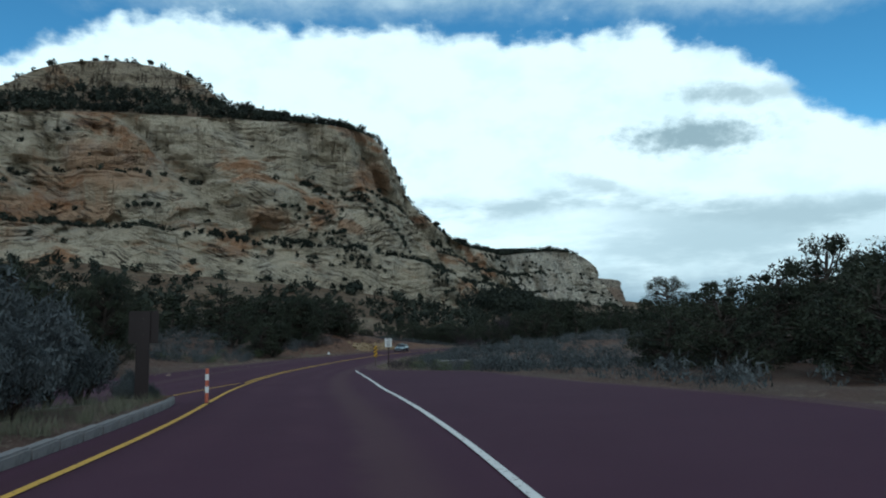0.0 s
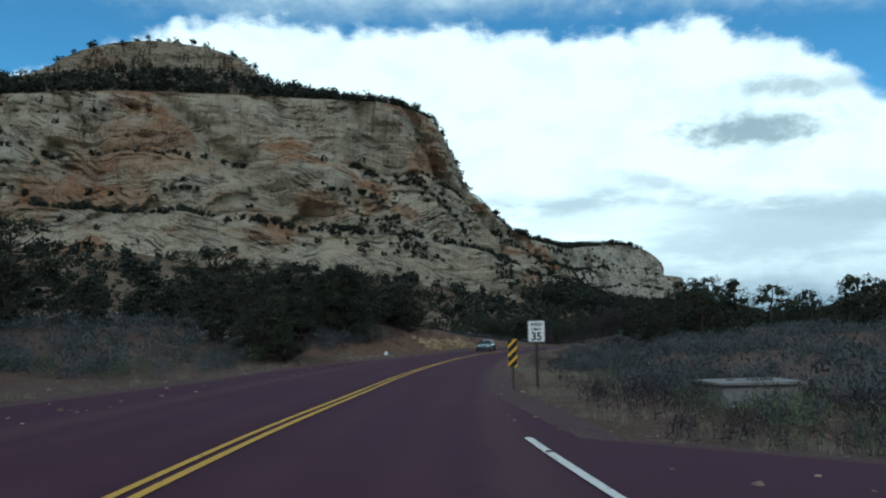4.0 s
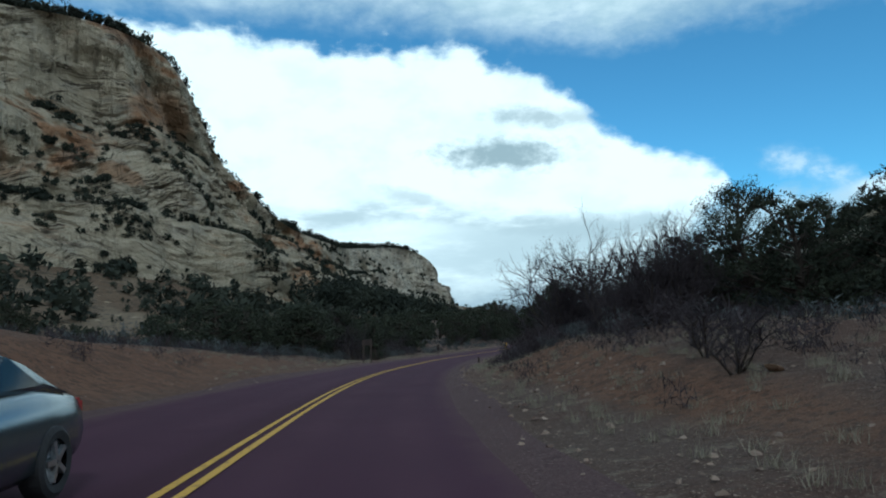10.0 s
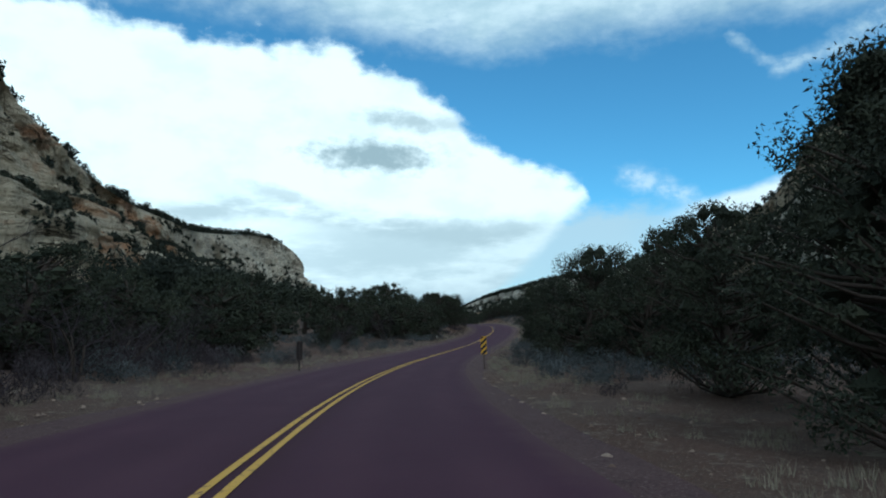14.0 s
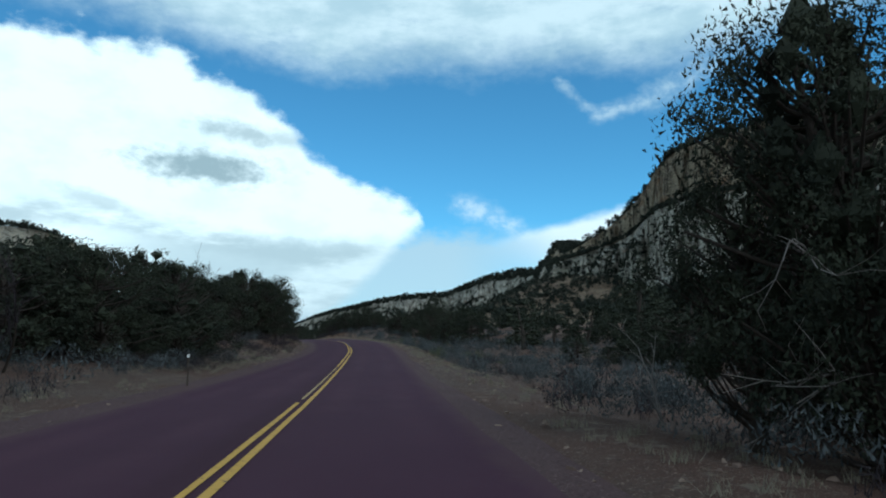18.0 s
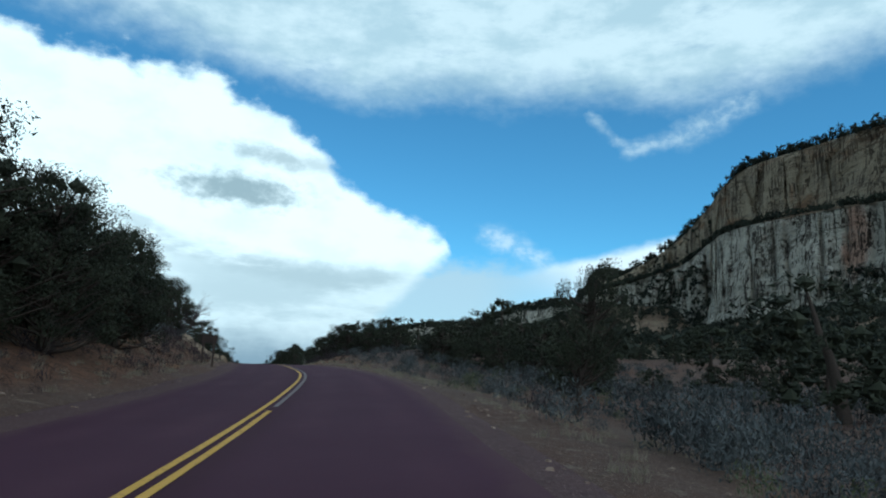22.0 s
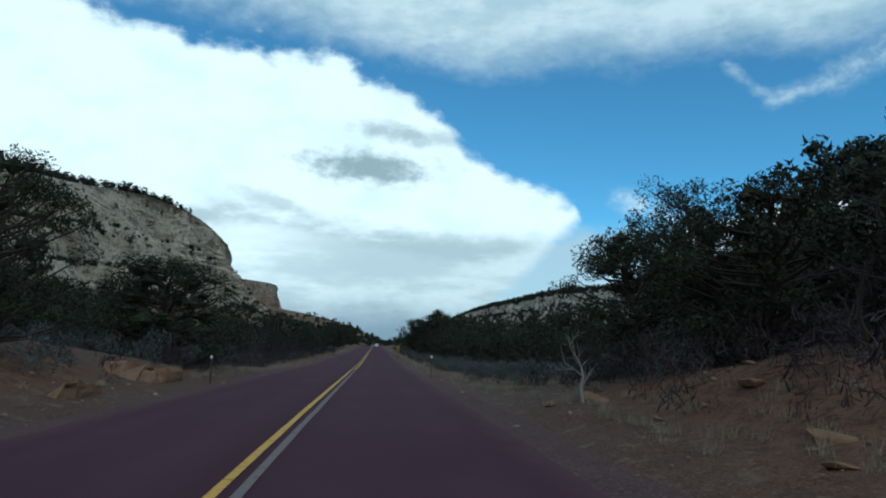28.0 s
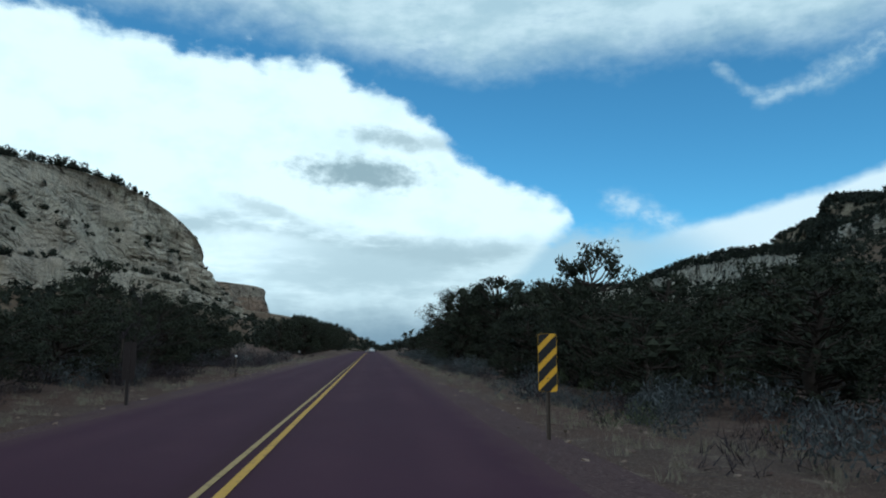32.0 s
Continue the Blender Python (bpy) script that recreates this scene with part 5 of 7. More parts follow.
TREES_5 = [
    ("round", 505, -15, 4.4, 1.3), ("round", 511, -12.5, 4.6, 1.2), ("round", 514, -16.5, 5.2, 1.2), ("round", 520, -12.0, 4.8, 1.2), ("round", 523, -16, 5.6, 1.2), ("round", 527, -11.4, 4.6, 1.2), ("round", 531, -15.2, 6.0, 1.1), ("round", 537, -12.0, 5.4, 1.2), ("round", 541, -16, 6.4, 1.1), ("round", 498, -14, 3.6, 1.3), ("round", 493, -17, 4.0, 1.3), ("round", 487, -20, 4.4, 1.2), ("round", 480, -23, 4.6, 1.2), ("round", 473, -22, 4.2, 1.3),
    ("round", 517, -12.6, 7.4, 0.75), ("round", 549, -9.5, 7.4, 1.2), ("round", 549, -13, 8.6, 1.2), ("round", 557, -18, 9.6, 1.2), ("round", 550, -20.3, 8.4, 1.2), ("tall", 585, -16.8, 11.5, 1.2), ("round", 500, -19, 4.6, 1.5), ("round", 508, -24, 5.2, 1.4), ("round", 535, -23, 8.0, 1.1), ("round", 516, -22, 6.2, 1.4), ("round", 522, -27, 7.0, 1.3),
    ("round", 603, -20, 9.0, 1.5), ("round", 590, -17, 7.5, 1.4), ("round", 484, 10, 2.8, 1.4), ("bare", 480, 8.5, 2.8, 1.5), ("round", 490, 9.5, 3.0, 1.4), ("round", 496, 11, 3.2, 1.4), ("bare", 492, 8, 2.6, 1.5), ("round", 500, 8.6, 2.8, 1.5), ("bare", 487, 7.6, 2.4, 1.6), ("round", 508, 8.8, 3.2, 1.4), ("round", 515, 9.0, 3.4, 1.3), ("bare", 471, 8.0, 3.6, 1.3), ("bare", 467, 10, 3.6, 1.3), ("bare", 476, 9, 3.8, 1.3), ("bare", 483, 10, 3.6, 1.3), ("round", 504, 9, 3.0, 1.3), ("round", 519, 9, 4.2, 1.1), ("bare", 512, 8, 4.0, 1.2)]
for row in TREES_1 + TREES_2 + TREES_3 + TREES_4 + TREES_5:
    plant(*row)

# woods filled in along the road: station range, distance range, count
FILL = [
    (30, 70, 16, 45, 20, 3, 5.6), (60, 100, 20, 50, 26, 2.8, 4.6), (95, 180, 18, 48, 44, 1.4, 2.4), (180, 230, 12, 50, 34, 3, 5), (200, 300, 14, 50, 44, 3.4, 6), (230, 330, 11, 36, 30, 3.6, 6.2), (300, 380, 12, 40, 26, 3, 5.4), (380, 460, 12, 45, 20, 3, 5), (440, 640, 9, 44, 54, 3, 5.4),
    (20, 100, -90, -48, 34, 3, 6), (110, 160, -50, -22, 24, 3, 5.6), (50, 86, -54, -30, 24, 2.2, 3.6), (345, 385, -40, -14, 16, 2.2, 3.8), (160, 260, -42, -13, 44, 3.4, 6), (250, 350, -75, -34, 64, 5, 8), (330, 430, -55, -20, 36, 3, 5.8), (298, 326, -36, -20, 12, 2.2, 3.8), (400, 480, -55, -26, 26, 3, 5), (480, 520, -50, -24, 20, 3.5, 5.5), (506, 570, -46, -18, 34, 4, 6.4), (560, 660, -40, -10, 54, 5, 8)]
wood_rows = []
for s0, s1, d0, d1, n, h0, h1 in FILL:
    for _ in range(n):
        u = tree_rng.random(2)
        kind = str(tree_rng.choice(["back", "spire", "bare"], p=[0.76, 0.14, 0.10]))
        row = (kind, s0 + (s1 - s0) * u[0], d0 + (d1 - d0) * u[1], h0 * 0.75 + (h1 * 1.25 - h0 * 0.75) * tree_rng.random() ** 1.4, tree_rng.uniform(0.9, 1.4))
        if kind == "bare":
            row = (*row[:3], row[3] * 0.6, row[4])
        if abs(row[2]) < 20 and kind != "bare":
            plant({"back": "round", "spire": "tall"}[kind], *row[1:])
        elif abs(row[2]) < 22:
            plant(*row)
        else:
            wood_rows.append(row)
# the woods behind the first trees, too many to count
crowns, trunks = [], []
for kind, s, d, h, w in wood_rows:
    pool = SHAPES["tall" if kind == "spire" else "round"]
    wood, crown = pool[int(tree_rng.integers(len(pool)))]
    p, a = on_ground(s, d)[0], tree_rng.uniform(0, 6.28)
    turn = np.array([[math.cos(a), math.sin(a), 0], [-math.sin(a), math.cos(a), 0], [0, 0, 1]]) * [h * w, h * w, h]
    crowns.append((crown[0] @ turn + p - [0, 0, 0.05 * h], crown[1]))
    trunks.append((wood[0] @ turn + p - [0, 0, 0.05 * h], wood[1]))
roadside_woods = tagged(new("roadside_woods", poly_mesh("roadside_woods", *join(crowns), [MAT["juniper_leaf"]], flat=True)), "dark green juniper woodland beside the road", "woods", kind="stuff")
part("trunks", poly_mesh("trunks", *join(trunks), [MAT["bark"]]), roadside_woods, "grey trunks and limbs")
TREES_6 = [
    ("round", 383.3, 10.2, 5.0, 1.0), ("round", 403, 12, 5.2, 1.1),
    ("round", 378, -14.5, 2.4, 1.4),
    ("round", 604, 10, 6.4, 0.95), ("round", 611, 12.5, 7.3, 0.95), ("round", 619, 10.5, 7.0, 0.95), ("round", 627, 13, 7.8, 0.95), ("round", 636, 10.6, 7.6, 0.95), ("round", 646, 13, 8.4, 0.95), ("round", 658, 11, 7.8, 0.95), ("round", 671, 13.5, 8.7, 0.95), ("round", 686, 11.2, 8.4, 0.95), ("round", 704, 13, 9.0, 0.95), ("round", 724, 11.5, 9.0, 0.95), ("round", 748, 13, 9.8, 0.95), ("round", 775, 12, 9.8, 0.95), ("round", 805, 13, 10.4, 0.95),
    ("twiggy", 151, -12.6, 5.3, 1.0), ("twiggy", 149.3, -14.2, 5.4, 1.0), ("twiggy", 153, -14.6, 5.2, 1.0), ("twiggy", 148.6, -12.4, 4.2, 1.1)]
for row in TREES_6:
    plant(*row)
for k, obs in KINDS.items():
    for i, o in enumerate(obs):
        if (k, i) not in used:
            plant(k, 260 + 20 * i, 70, 5.0, 1.0, pick=i)


# ---- brush and woods too many to count ----
def clump_mesh(name, places, sizes, leaves, leaf, mat, squash=0.8, up=0.4, aspect=1.4, stem=False):
    """Many small bushes in one mesh: places (n, 3), sizes (n)."""
    global rng
    rng = np.random.default_rng(len(places) + 17)
    n = len(places)
    off = in_ball(n * leaves, 0.35).reshape(n, leaves, 3)
    if stem:
        off[..., 2] = np.abs(off[..., 2])
    # a few lobes each, so that outlines are uneven
    lobe = in_ball(n * 4, 0.3).reshape(n, 4, 3) * 0.55
    pick = rng.integers(0, 4, (n, leaves))
    off = off * 0.6 + np.take_along_axis(lobe, pick[..., None].repeat(3, -1), 1)
    off[..., 2] = off[..., 2] * squash + squash * 0.75
    pts = places[:, None] + off * sizes[:, None, None]
    sz = np.repeat(sizes, leaves) * leaf
    v, f = tris_at(pts.reshape(-1, 3), sz, aspect, up)
    return poly_mesh(name, v, f, [mat], flat=True)


def sample(P, n, keep=None, seed=0):
    """Random places on a grid of points."""
    r = np.random.default_rng(seed)
    i, j = r.random(n) * (P.shape[0] - 1), r.random(n) * (P.shape[1] - 1)
    a, b = i.astype(int), j.astype(int)
    fi, fj = (i - a)[:, None], (j - b)[:, None]
    q = P[a, b] * (1 - fi) * (1 - fj) + P[a + 1, b] * fi * (1 - fj) + P[a, b + 1] * (1 - fi) * fj + P[a + 1, b + 1] * fi * fj
    return q


def stuff(name, mesh, label, category):
    return tagged(new(name, mesh), label, category, kind="stuff")


far_rng = np.random.default_rng(23)
tops = np.concatenate([sample(TOP_A, 1500, seed=1), sample(TOP_C, 900, seed=2), sample(TOP_D, 800, seed=3), sample(TOP_R, 1500, seed=4)])
tops = tops[(tops[:, 0] > 300) | (tops[:, 1] < 900)]
stuff("mesa_woods", clump_mesh("mesa_woods", tops, far_rng.uniform(1.3, 3.2, len(tops)), 30, 0.36, MAT["far_leaf"], 1.05), "dark junipers and pines on the mesa tops", "woods")
rims = np.concatenate([sample(TOP_A[:, :4], 1500, seed=5), sample(TOP_C[:, :4], 2600, seed=6), sample(TOP_D[:, :3], 160, seed=7)])
rims = np.concatenate([rims, sample(TOP_A[:120], 1000, seed=16)])
rims = rims[(rims[:, 0] > 300) | (rims[:, 1] < 900)]
stuff("rim_trees", clump_mesh("rim_trees", rims, far_rng.uniform(1.4, 3.2, len(rims)) * np.where(rims[:, 0] > 300, 1.35, 1.0), 40, 0.30, MAT["far_leaf"], 1.25), "small dark trees along the cliff rims", "woods")
tal = np.concatenate([sample(TALUS_A, 4200, seed=8), sample(TALUS_R, 5200, seed=9), sample(TALUS_R[100:], 2600, seed=19), sample(TALUS_E, 1500, seed=10), sample(HILL_L, 900, seed=11), sample(FACE_F, 260, seed=14)])
tal = tal[fbm(tal[:, 0] / 30, tal[:, 1] / 30, 0.4, 3, 67) > far_rng.uniform(-0.7, 0.3, len(tal))]
stuff("slope_brush", clump_mesh("slope_brush", tal, 0.8 + 3.0 * far_rng.random(len(tal)) ** 1.8, 32, 0.33, MAT["far_leaf"], 0.95), "dark juniper brush on the slopes below the cliffs", "brush")
ridge = np.concatenate([sample(FACE_E[:, :24], 1500, seed=12), sample(FACE_E[:, -9:], 1700, seed=13), sample(FACE_E, 500, seed=15)])
stuff("ridge_woods", clump_mesh("ridge_woods", ridge, far_rng.uniform(2.5, 5.0, len(ridge)), 26, 0.36, MAT["far_leaf"], 0.95), "dark woods on the distant ridge", "woods")
gap = sample(TALUS_A, 9000, seed=18)
gap = gap[(gap[:, 1] > 385) & (gap[:, 1] < 640) & (gap[:, 0] < 95)][:700]
stuff("slope_pines", clump_mesh("slope_pines", gap, far_rng.uniform(1.8, 4.2, len(gap)), 60, 0.22, MAT["far_leaf"], 1.7), "dark pines on the slope beside the cliff", "woods")
valley_s = far_rng.uniform(-60, 900, 3400)
valley_d = far_rng.uniform(46, 240, 3400) * far_rng.choice([-1, 1], 3400)
val = on_ground(valley_s, valley_d)
val = val[fbm(val[:, 0] / 26, val[:, 1] / 26, 0.4, 3, 66) > far_rng.uniform(-0.5, 0.35, len(val))]
stuff("valley_woods", clump_mesh("valley_woods", val, 0.8 + 2.9 * far_rng.random(len(val)) ** 2.2, 56, 0.25, MAT["far_leaf"], 1.0), "dark juniper woodland on the valley floor", "woods")
far_s, far_d = far_rng.uniform(600, 1700, 2600), far_rng.uniform(9, 190, 2600) * far_rng.choice([-1, 1], 2600)
fw = on_ground(far_s, far_d)
stuff("far_woods", clump_mesh("far_woods", fw, far_rng.uniform(1.5, 3.6, len(fw)), 44, 0.26, MAT["far_leaf"], 1.1), "dark woods beside the far end of the road", "woods")


# ---- sagebrush, grass, stones ----
def scatter(n, s0, s1, d0, d1, seed, gap=None):
    r = np.random.default_rng(seed)
    s, d = r.uniform(s0, s1, n), r.uniform(d0, d1, n)
    p = on_ground(s, d)
    keep = fbm(p[:, 0] / 7, p[:, 1] / 7, 0.2, 2, seed) > r.uniform(-0.9, 0.5, n)
    keep &= np.abs(d) > paved(s, d) + 1.0
    return p[keep]

LINE = centre(np.arange(-50, 650, 2.0))[0]
SAGE = [(1250, 40, 100, -45, -8), (700, 90, 175, -40, -14), (800, 60, 110, 8, 30), (420, 90, 180, 13, 30), (1300, 170, 300, 6.5, 30), (3500, 195, 380, -45, -6.5), (900, 430, 560, -75, -28), (260, 84, 112, -22, -9), (1000, 290, 400, 9, 30), (1100, 370, 480, -40, -8), (1300, 420, 560, 7, 30), (1900, 440, 640, -30, -6.5), (400, 0, 50, -40, -14), (90, 144, 164, -12.5, -7.5), (300, 0, 50, 9, 25)]
sage = np.concatenate([scatter(int(0.72 * n), a, b, c, d, 500 + i) for i, (n, a, b, c, d) in enumerate(SAGE)])
sr = np.random.default_rng(5)
near_road = np.array([np.min(np.hypot(LINE[:, 0] - q[0], LINE[:, 1] - q[1])) for q in sage]) < 12.5
for tag, some, leaves, leaf in (("sagebrush", sage[near_road], 340, 0.037), ("far_sagebrush", sage[~near_road], 84, 0.074)):
    stuff(tag, clump_mesh(tag, some, sr.uniform(0.40, 1.1, len(some)), leaves, leaf, MAT["sage_leaf"], 0.72, 1.5, 2.5), "grey-green sagebrush on red soil", "brush")
DRY = [(600, 280, 378, 5.4, 12), (40, 160, 190, 9, 13), (200, 90, 112, 8, 13), (620, 90, 178, -18, -5.8), (900, 195, 400, -30, -7), (500, 100, 200, 7, 24), (700, 380, 600, -26, -8), (240, 60, 180, 9.5, 18), (500, 170, 400, 6, 16), (450, 200, 420, -16, -6), (500, 400, 600, -16, -6), (350, 400, 600, 6, 16), (300, 45, 90, -14, -6)]
dry = np.concatenate([scatter(n, a, b, c, d, 700 + i) for i, (n, a, b, c, d) in enumerate(DRY)])
stuff("dead_brush", clump_mesh("dead_brush", dry, sr.uniform(0.2, 0.62, len(dry)), 54, 0.042, MAT["twig"], 0.8, 1.6, 8.0), "leafless grey-brown desert shrubs", "brush")
DARK = [(22, 128, 144, -13, -8.5), (90, 145, 165, -15, -8), (120, 300, 372, 6.5, 13), (50, 84, 110, 8, 14), (260, 150, 185, -16, -7), (900, 436, 560, 6.2, 18), (160, 395, 430, -16, -7), (160, 195, 225, 7, 14)]
dark = np.concatenate([scatter(n, a, b, c, d, 760 + i) for i, (n, a, b, c, d) in enumerate(DARK)])
stuff("scrub", clump_mesh("scrub", dark, sr.uniform(0.4, 1.0, len(dark)), 170, 0.028, MAT["twig"], 0.8, 1.3, 8.0), "dense leafless brown scrub beside the road", "brush")
GREEN = [(70, 60, 90, 9, 14), (40, 44, 60, -12, -7), (50, 300, 360, -14, -6), (60, 420, 520, -12, -6)]
green = np.concatenate([scatter(n, a, b, c, d, 800 + i) for i, (n, a, b, c, d) in enumerate(GREEN)])
stuff("green_brush", clump_mesh("green_brush", green, sr.uniform(0.3, 0.8, len(green)), 260, 0.045, MAT["green_leaf"], 0.8, 1.6, 1.9), "yellow-green rabbitbrush near the road", "brush")


def tufts(name, p, blades, height, mat, label):
    """Grass: thin upright blades in tufts."""
    r = np.random.default_rng(len(p))
    n = len(p) * blades
    base = np.repeat(p, blades, 0) + np.column_stack([r.normal(size=(n, 2)) * 0.09, np.zeros(n)])
    h = height * r.uniform(0.4, 1.2, n)
    lean = r.normal(size=(n, 2)) * 0.35
    side = r.normal(size=(n, 2))
    side = side / np.linalg.norm(side, axis=1, keepdims=True) * 0.005
    tip = base + np.column_stack([lean * h[:, None], h])
    v = np.stack([base + np.column_stack([side, np.zeros(n)]), base - np.column_stack([side, np.zeros(n)]), tip], 1)
    return stuff(name, poly_mesh(name, v.reshape(-1, 3), np.arange(3 * n).reshape(-1, 3), [mat], flat=True), label, "grass")


GRASS = [(700, 44, 80, -9, -5.0), (400, 44, 120, 5.2, 8), (200, 90, 175, -9, -5.2), (700, 160, 240, -9, -5.0), (900, 230, 420, -8, -5.1), (500, 170, 300, 5.2, 8), (400, 380, 470, 5.2, 8), (900, 420, 600, -8.5, -5), (500, 430, 600, 5, 8), (760, 96, 178, -15, -5.2), (120, 150, 190, 5.2, 9), (500, 280, 375, 5.3, 9)]
grass = np.concatenate([scatter(n, a, b, c, d, 900 + i) for i, (n, a, b, c, d) in enumerate(GRASS)])
tufts("dry_grass", grass, 34, 0.22, MAT["straw"], "straw-coloured dry grass along the verge")


def pebbles():
    r = np.random.default_rng(77)
    base = [(-1, -1, 0), (1, -1, 0), (1, 1, 0), (-1, 1, 0), (-0.6, -0.5, 1), (0.7, -0.6, 1), (0.5, 0.6, 1), (-0.6, 0.5, 1)]
    quads = np.array([(0, 1, 5, 4), (1, 2, 6, 5), (2, 3, 7, 6), (3, 0, 4, 7), (4, 5, 6, 7)])
    n = 17000
    s = r.uniform(40, 600, n)
    d = r.choice([-1, 1], n) * (4.0 + np.abs(r.normal(size=n)) * 4.0)
    more = r.random(n) < 0.34
    s = np.where(more, r.uniform(86, 170, n), s)
    d = np.where(more, -4.2 - 14 * r.random(n), d)
    p = on_ground(s, d)
    size = 0.014 + 0.06 * r.random(n) ** 4
    a = r.uniform(0, 6.28, n)
    b = np.array(base)[None] * (1 + 0.35 * r.normal(size=(n, 8, 3))) * size[:, None, None] * [1, 0.8, 0.6]
    x = b[..., 0] * np.cos(a)[:, None] - b[..., 1] * np.sin(a)[:, None]
    y = b[..., 0] * np.sin(a)[:, None] + b[..., 1] * np.cos(a)[:, None]
    v = np.stack([x, y, b[..., 2]], -1) + p[:, None]
    f = (quads[None] + 8 * np.arange(n)[:, None, None]).reshape(-1, 4)
    stuff("loose_stones", poly_mesh("loose_stones", v.reshape(-1, 3), f, [MAT["pebble"]], flat=True), "loose tan stones on the verges and banks", "stones")


pebbles()
verge_rng = np.random.default_rng(88)
island_s, island_d = verge_rng.uniform(-6, 18.6, 420), verge_rng.uniform(0, 1, 420) ** 1.4
island_p = on_ground(island_s, 0.95 + island_d * np.clip(0.6 * (19.3 - island_s), 0.3, 4.4)) + [0, 0, 0.19]
tufts("island_grass", island_p, 30, 0.26, MAT["island_straw"], "pale grey-green dry grass on the kerbed island")


def cliff_bushes(P, n, seed, lo, hi):
    """Places on ledges of a rock face, where it lies flattest."""
    gy = np.gradient(P, axis=1)
    flat = np.hypot(gy[..., 0], gy[..., 1]) / (np.abs(gy[..., 2]) + 1e-3)
    r = np.random.default_rng(seed)
    i, j = r.integers(1, P.shape[0] - 1, n * 8), r.integers(1, P.shape[1] - 1, n * 8)
    patch = fbm(P[i, j, 0] / 30, P[i, j, 1] / 30, P[i, j, 2] / 12, 2, seed)
    hollow = -np.gradient(np.gradient(P[..., 1] * 0.5 - P[..., 0] * 0.5, axis=0), axis=0)[i, j]
    w = flat[i, j] + 1.2 * patch + np.clip(hollow * 0.6, -0.8, 0.8) + r.random(n * 8) * 0.6
    best = np.argsort(-w)[:n]
    return P[i[best], j[best]], r.uniform(lo, hi, n)


pa, sa = cliff_bushes(FACE_A, 2600, 91, 0.8, 2.4)
pr, sr_ = cliff_bushes(FACE_R, 1500, 92, 0.7, 2.0)
# bushes in lines along the ledges and gullies of the great cliff
LEDGES = [((-68, 368, 84), (-42, 375, 74), (-25, 380, 56), (0, 385, 45)), ((-78, 343, 62), (-55, 360, 65)), ((-120, 326, 52), (-82, 334, 45), (-69, 343, 47), (-58, 338, 36)), ((-62, 348, 50), (-50, 353, 49), (-44, 343, 38), (-35, 351, 33)), ((-44, 336, 24), (-38, 338, 19)), ((5, 395, 45), (-2, 376, 29), (8, 380, 18)), ((-260, 300, 50), (-190, 312, 62), (-130, 320, 66))]
ledge_rng = np.random.default_rng(31)
flat_a = FACE_A.reshape(-1, 3)
extra = []
for line in LEDGES:
    line = np.array(line, float)
    k = np.linspace(0, len(line) - 1, 24 * len(line))
    for q in np.column_stack([np.interp(k, np.arange(len(line)), line[:, j]) for j in range(3)]):
        q = q + ledge_rng.normal(size=3) * [3.0, 3.0, 1.6]
        extra.append(flat_a[np.argmin(((flat_a - q) ** 2).sum(1))])
far_r = FACE_R.reshape(-1, 3)
low_r = far_r[(far_r[:, 1] > 560) & (far_r[:, 1] < 860) & (far_r[:, 2] < 92 - 0.06 * np.abs(far_r[:, 1] - 650))]
cap_r = FACE_C.reshape(-1, 3)
cap_r = cap_r[cap_r[:, 1] > 560]
end_r = far_r[(far_r[:, 1] > 770) & (far_r[:, 2] > 40)]
gully_r = far_r[(np.hypot(far_r[:, 0] - 466, far_r[:, 1] - 432) < 16) & (far_r[:, 2] < 62)]

def spread(P, n, cell=4.0):
    """Up to n places of P, at most one in each cell, so that they stand evenly."""
    P = P[ledge_rng.permutation(len(P))]
    keep = np.unique(np.floor(P / cell).astype(int), axis=0, return_index=True)[1]
    return P[ledge_rng.permutation(keep)[:n]]


extra = np.concatenate([extra, spread(low_r, 1100), spread(gully_r, 60, 3.0), spread(cap_r, 700), spread(end_r, 1500)])
pr, sr_ = np.concatenate([pr, extra]), np.r_[sr_, ledge_rng.uniform(1.2, 2.9, len(extra)) * np.where(extra[:, 1] > 770, 1.9, np.where(extra[:, 0] < 200, 0.62, 1.0))]
stuff("ledge_brush", clump_mesh("ledge_brush", np.concatenate([pa, pr]), np.concatenate([sa, sr_]), 40, 0.36, MAT["far_leaf"], 0.95), "dark shrubs rooted on the cliff ledges", "brush")


# ---- paint and metal for small things ----
def plain(name, colour, rough=0.6, metal=0.0, wear=0.12, scale=30.0):
    mat = bpy.data.materials.new(name)
    mat.use_nodes = True
    g = Graph(mat.node_tree)
    p = g.node("ShaderNodeTexCoord").outputs["Object"]
    n = g.noise(p, scale, 4.0, 0.65)
    dim = tuple(v * (1 - wear * 3) for v in colour)
    c = g.mix(g.step(0.45, 0.75, n), colour, dim)
    shader = g.node("ShaderNodeBsdfPrincipled", {"Base Color": c, "Roughness": rough, "Metallic": metal})
    g.node("ShaderNodeOutputMaterial", (shader.outputs[0],))
    return mat


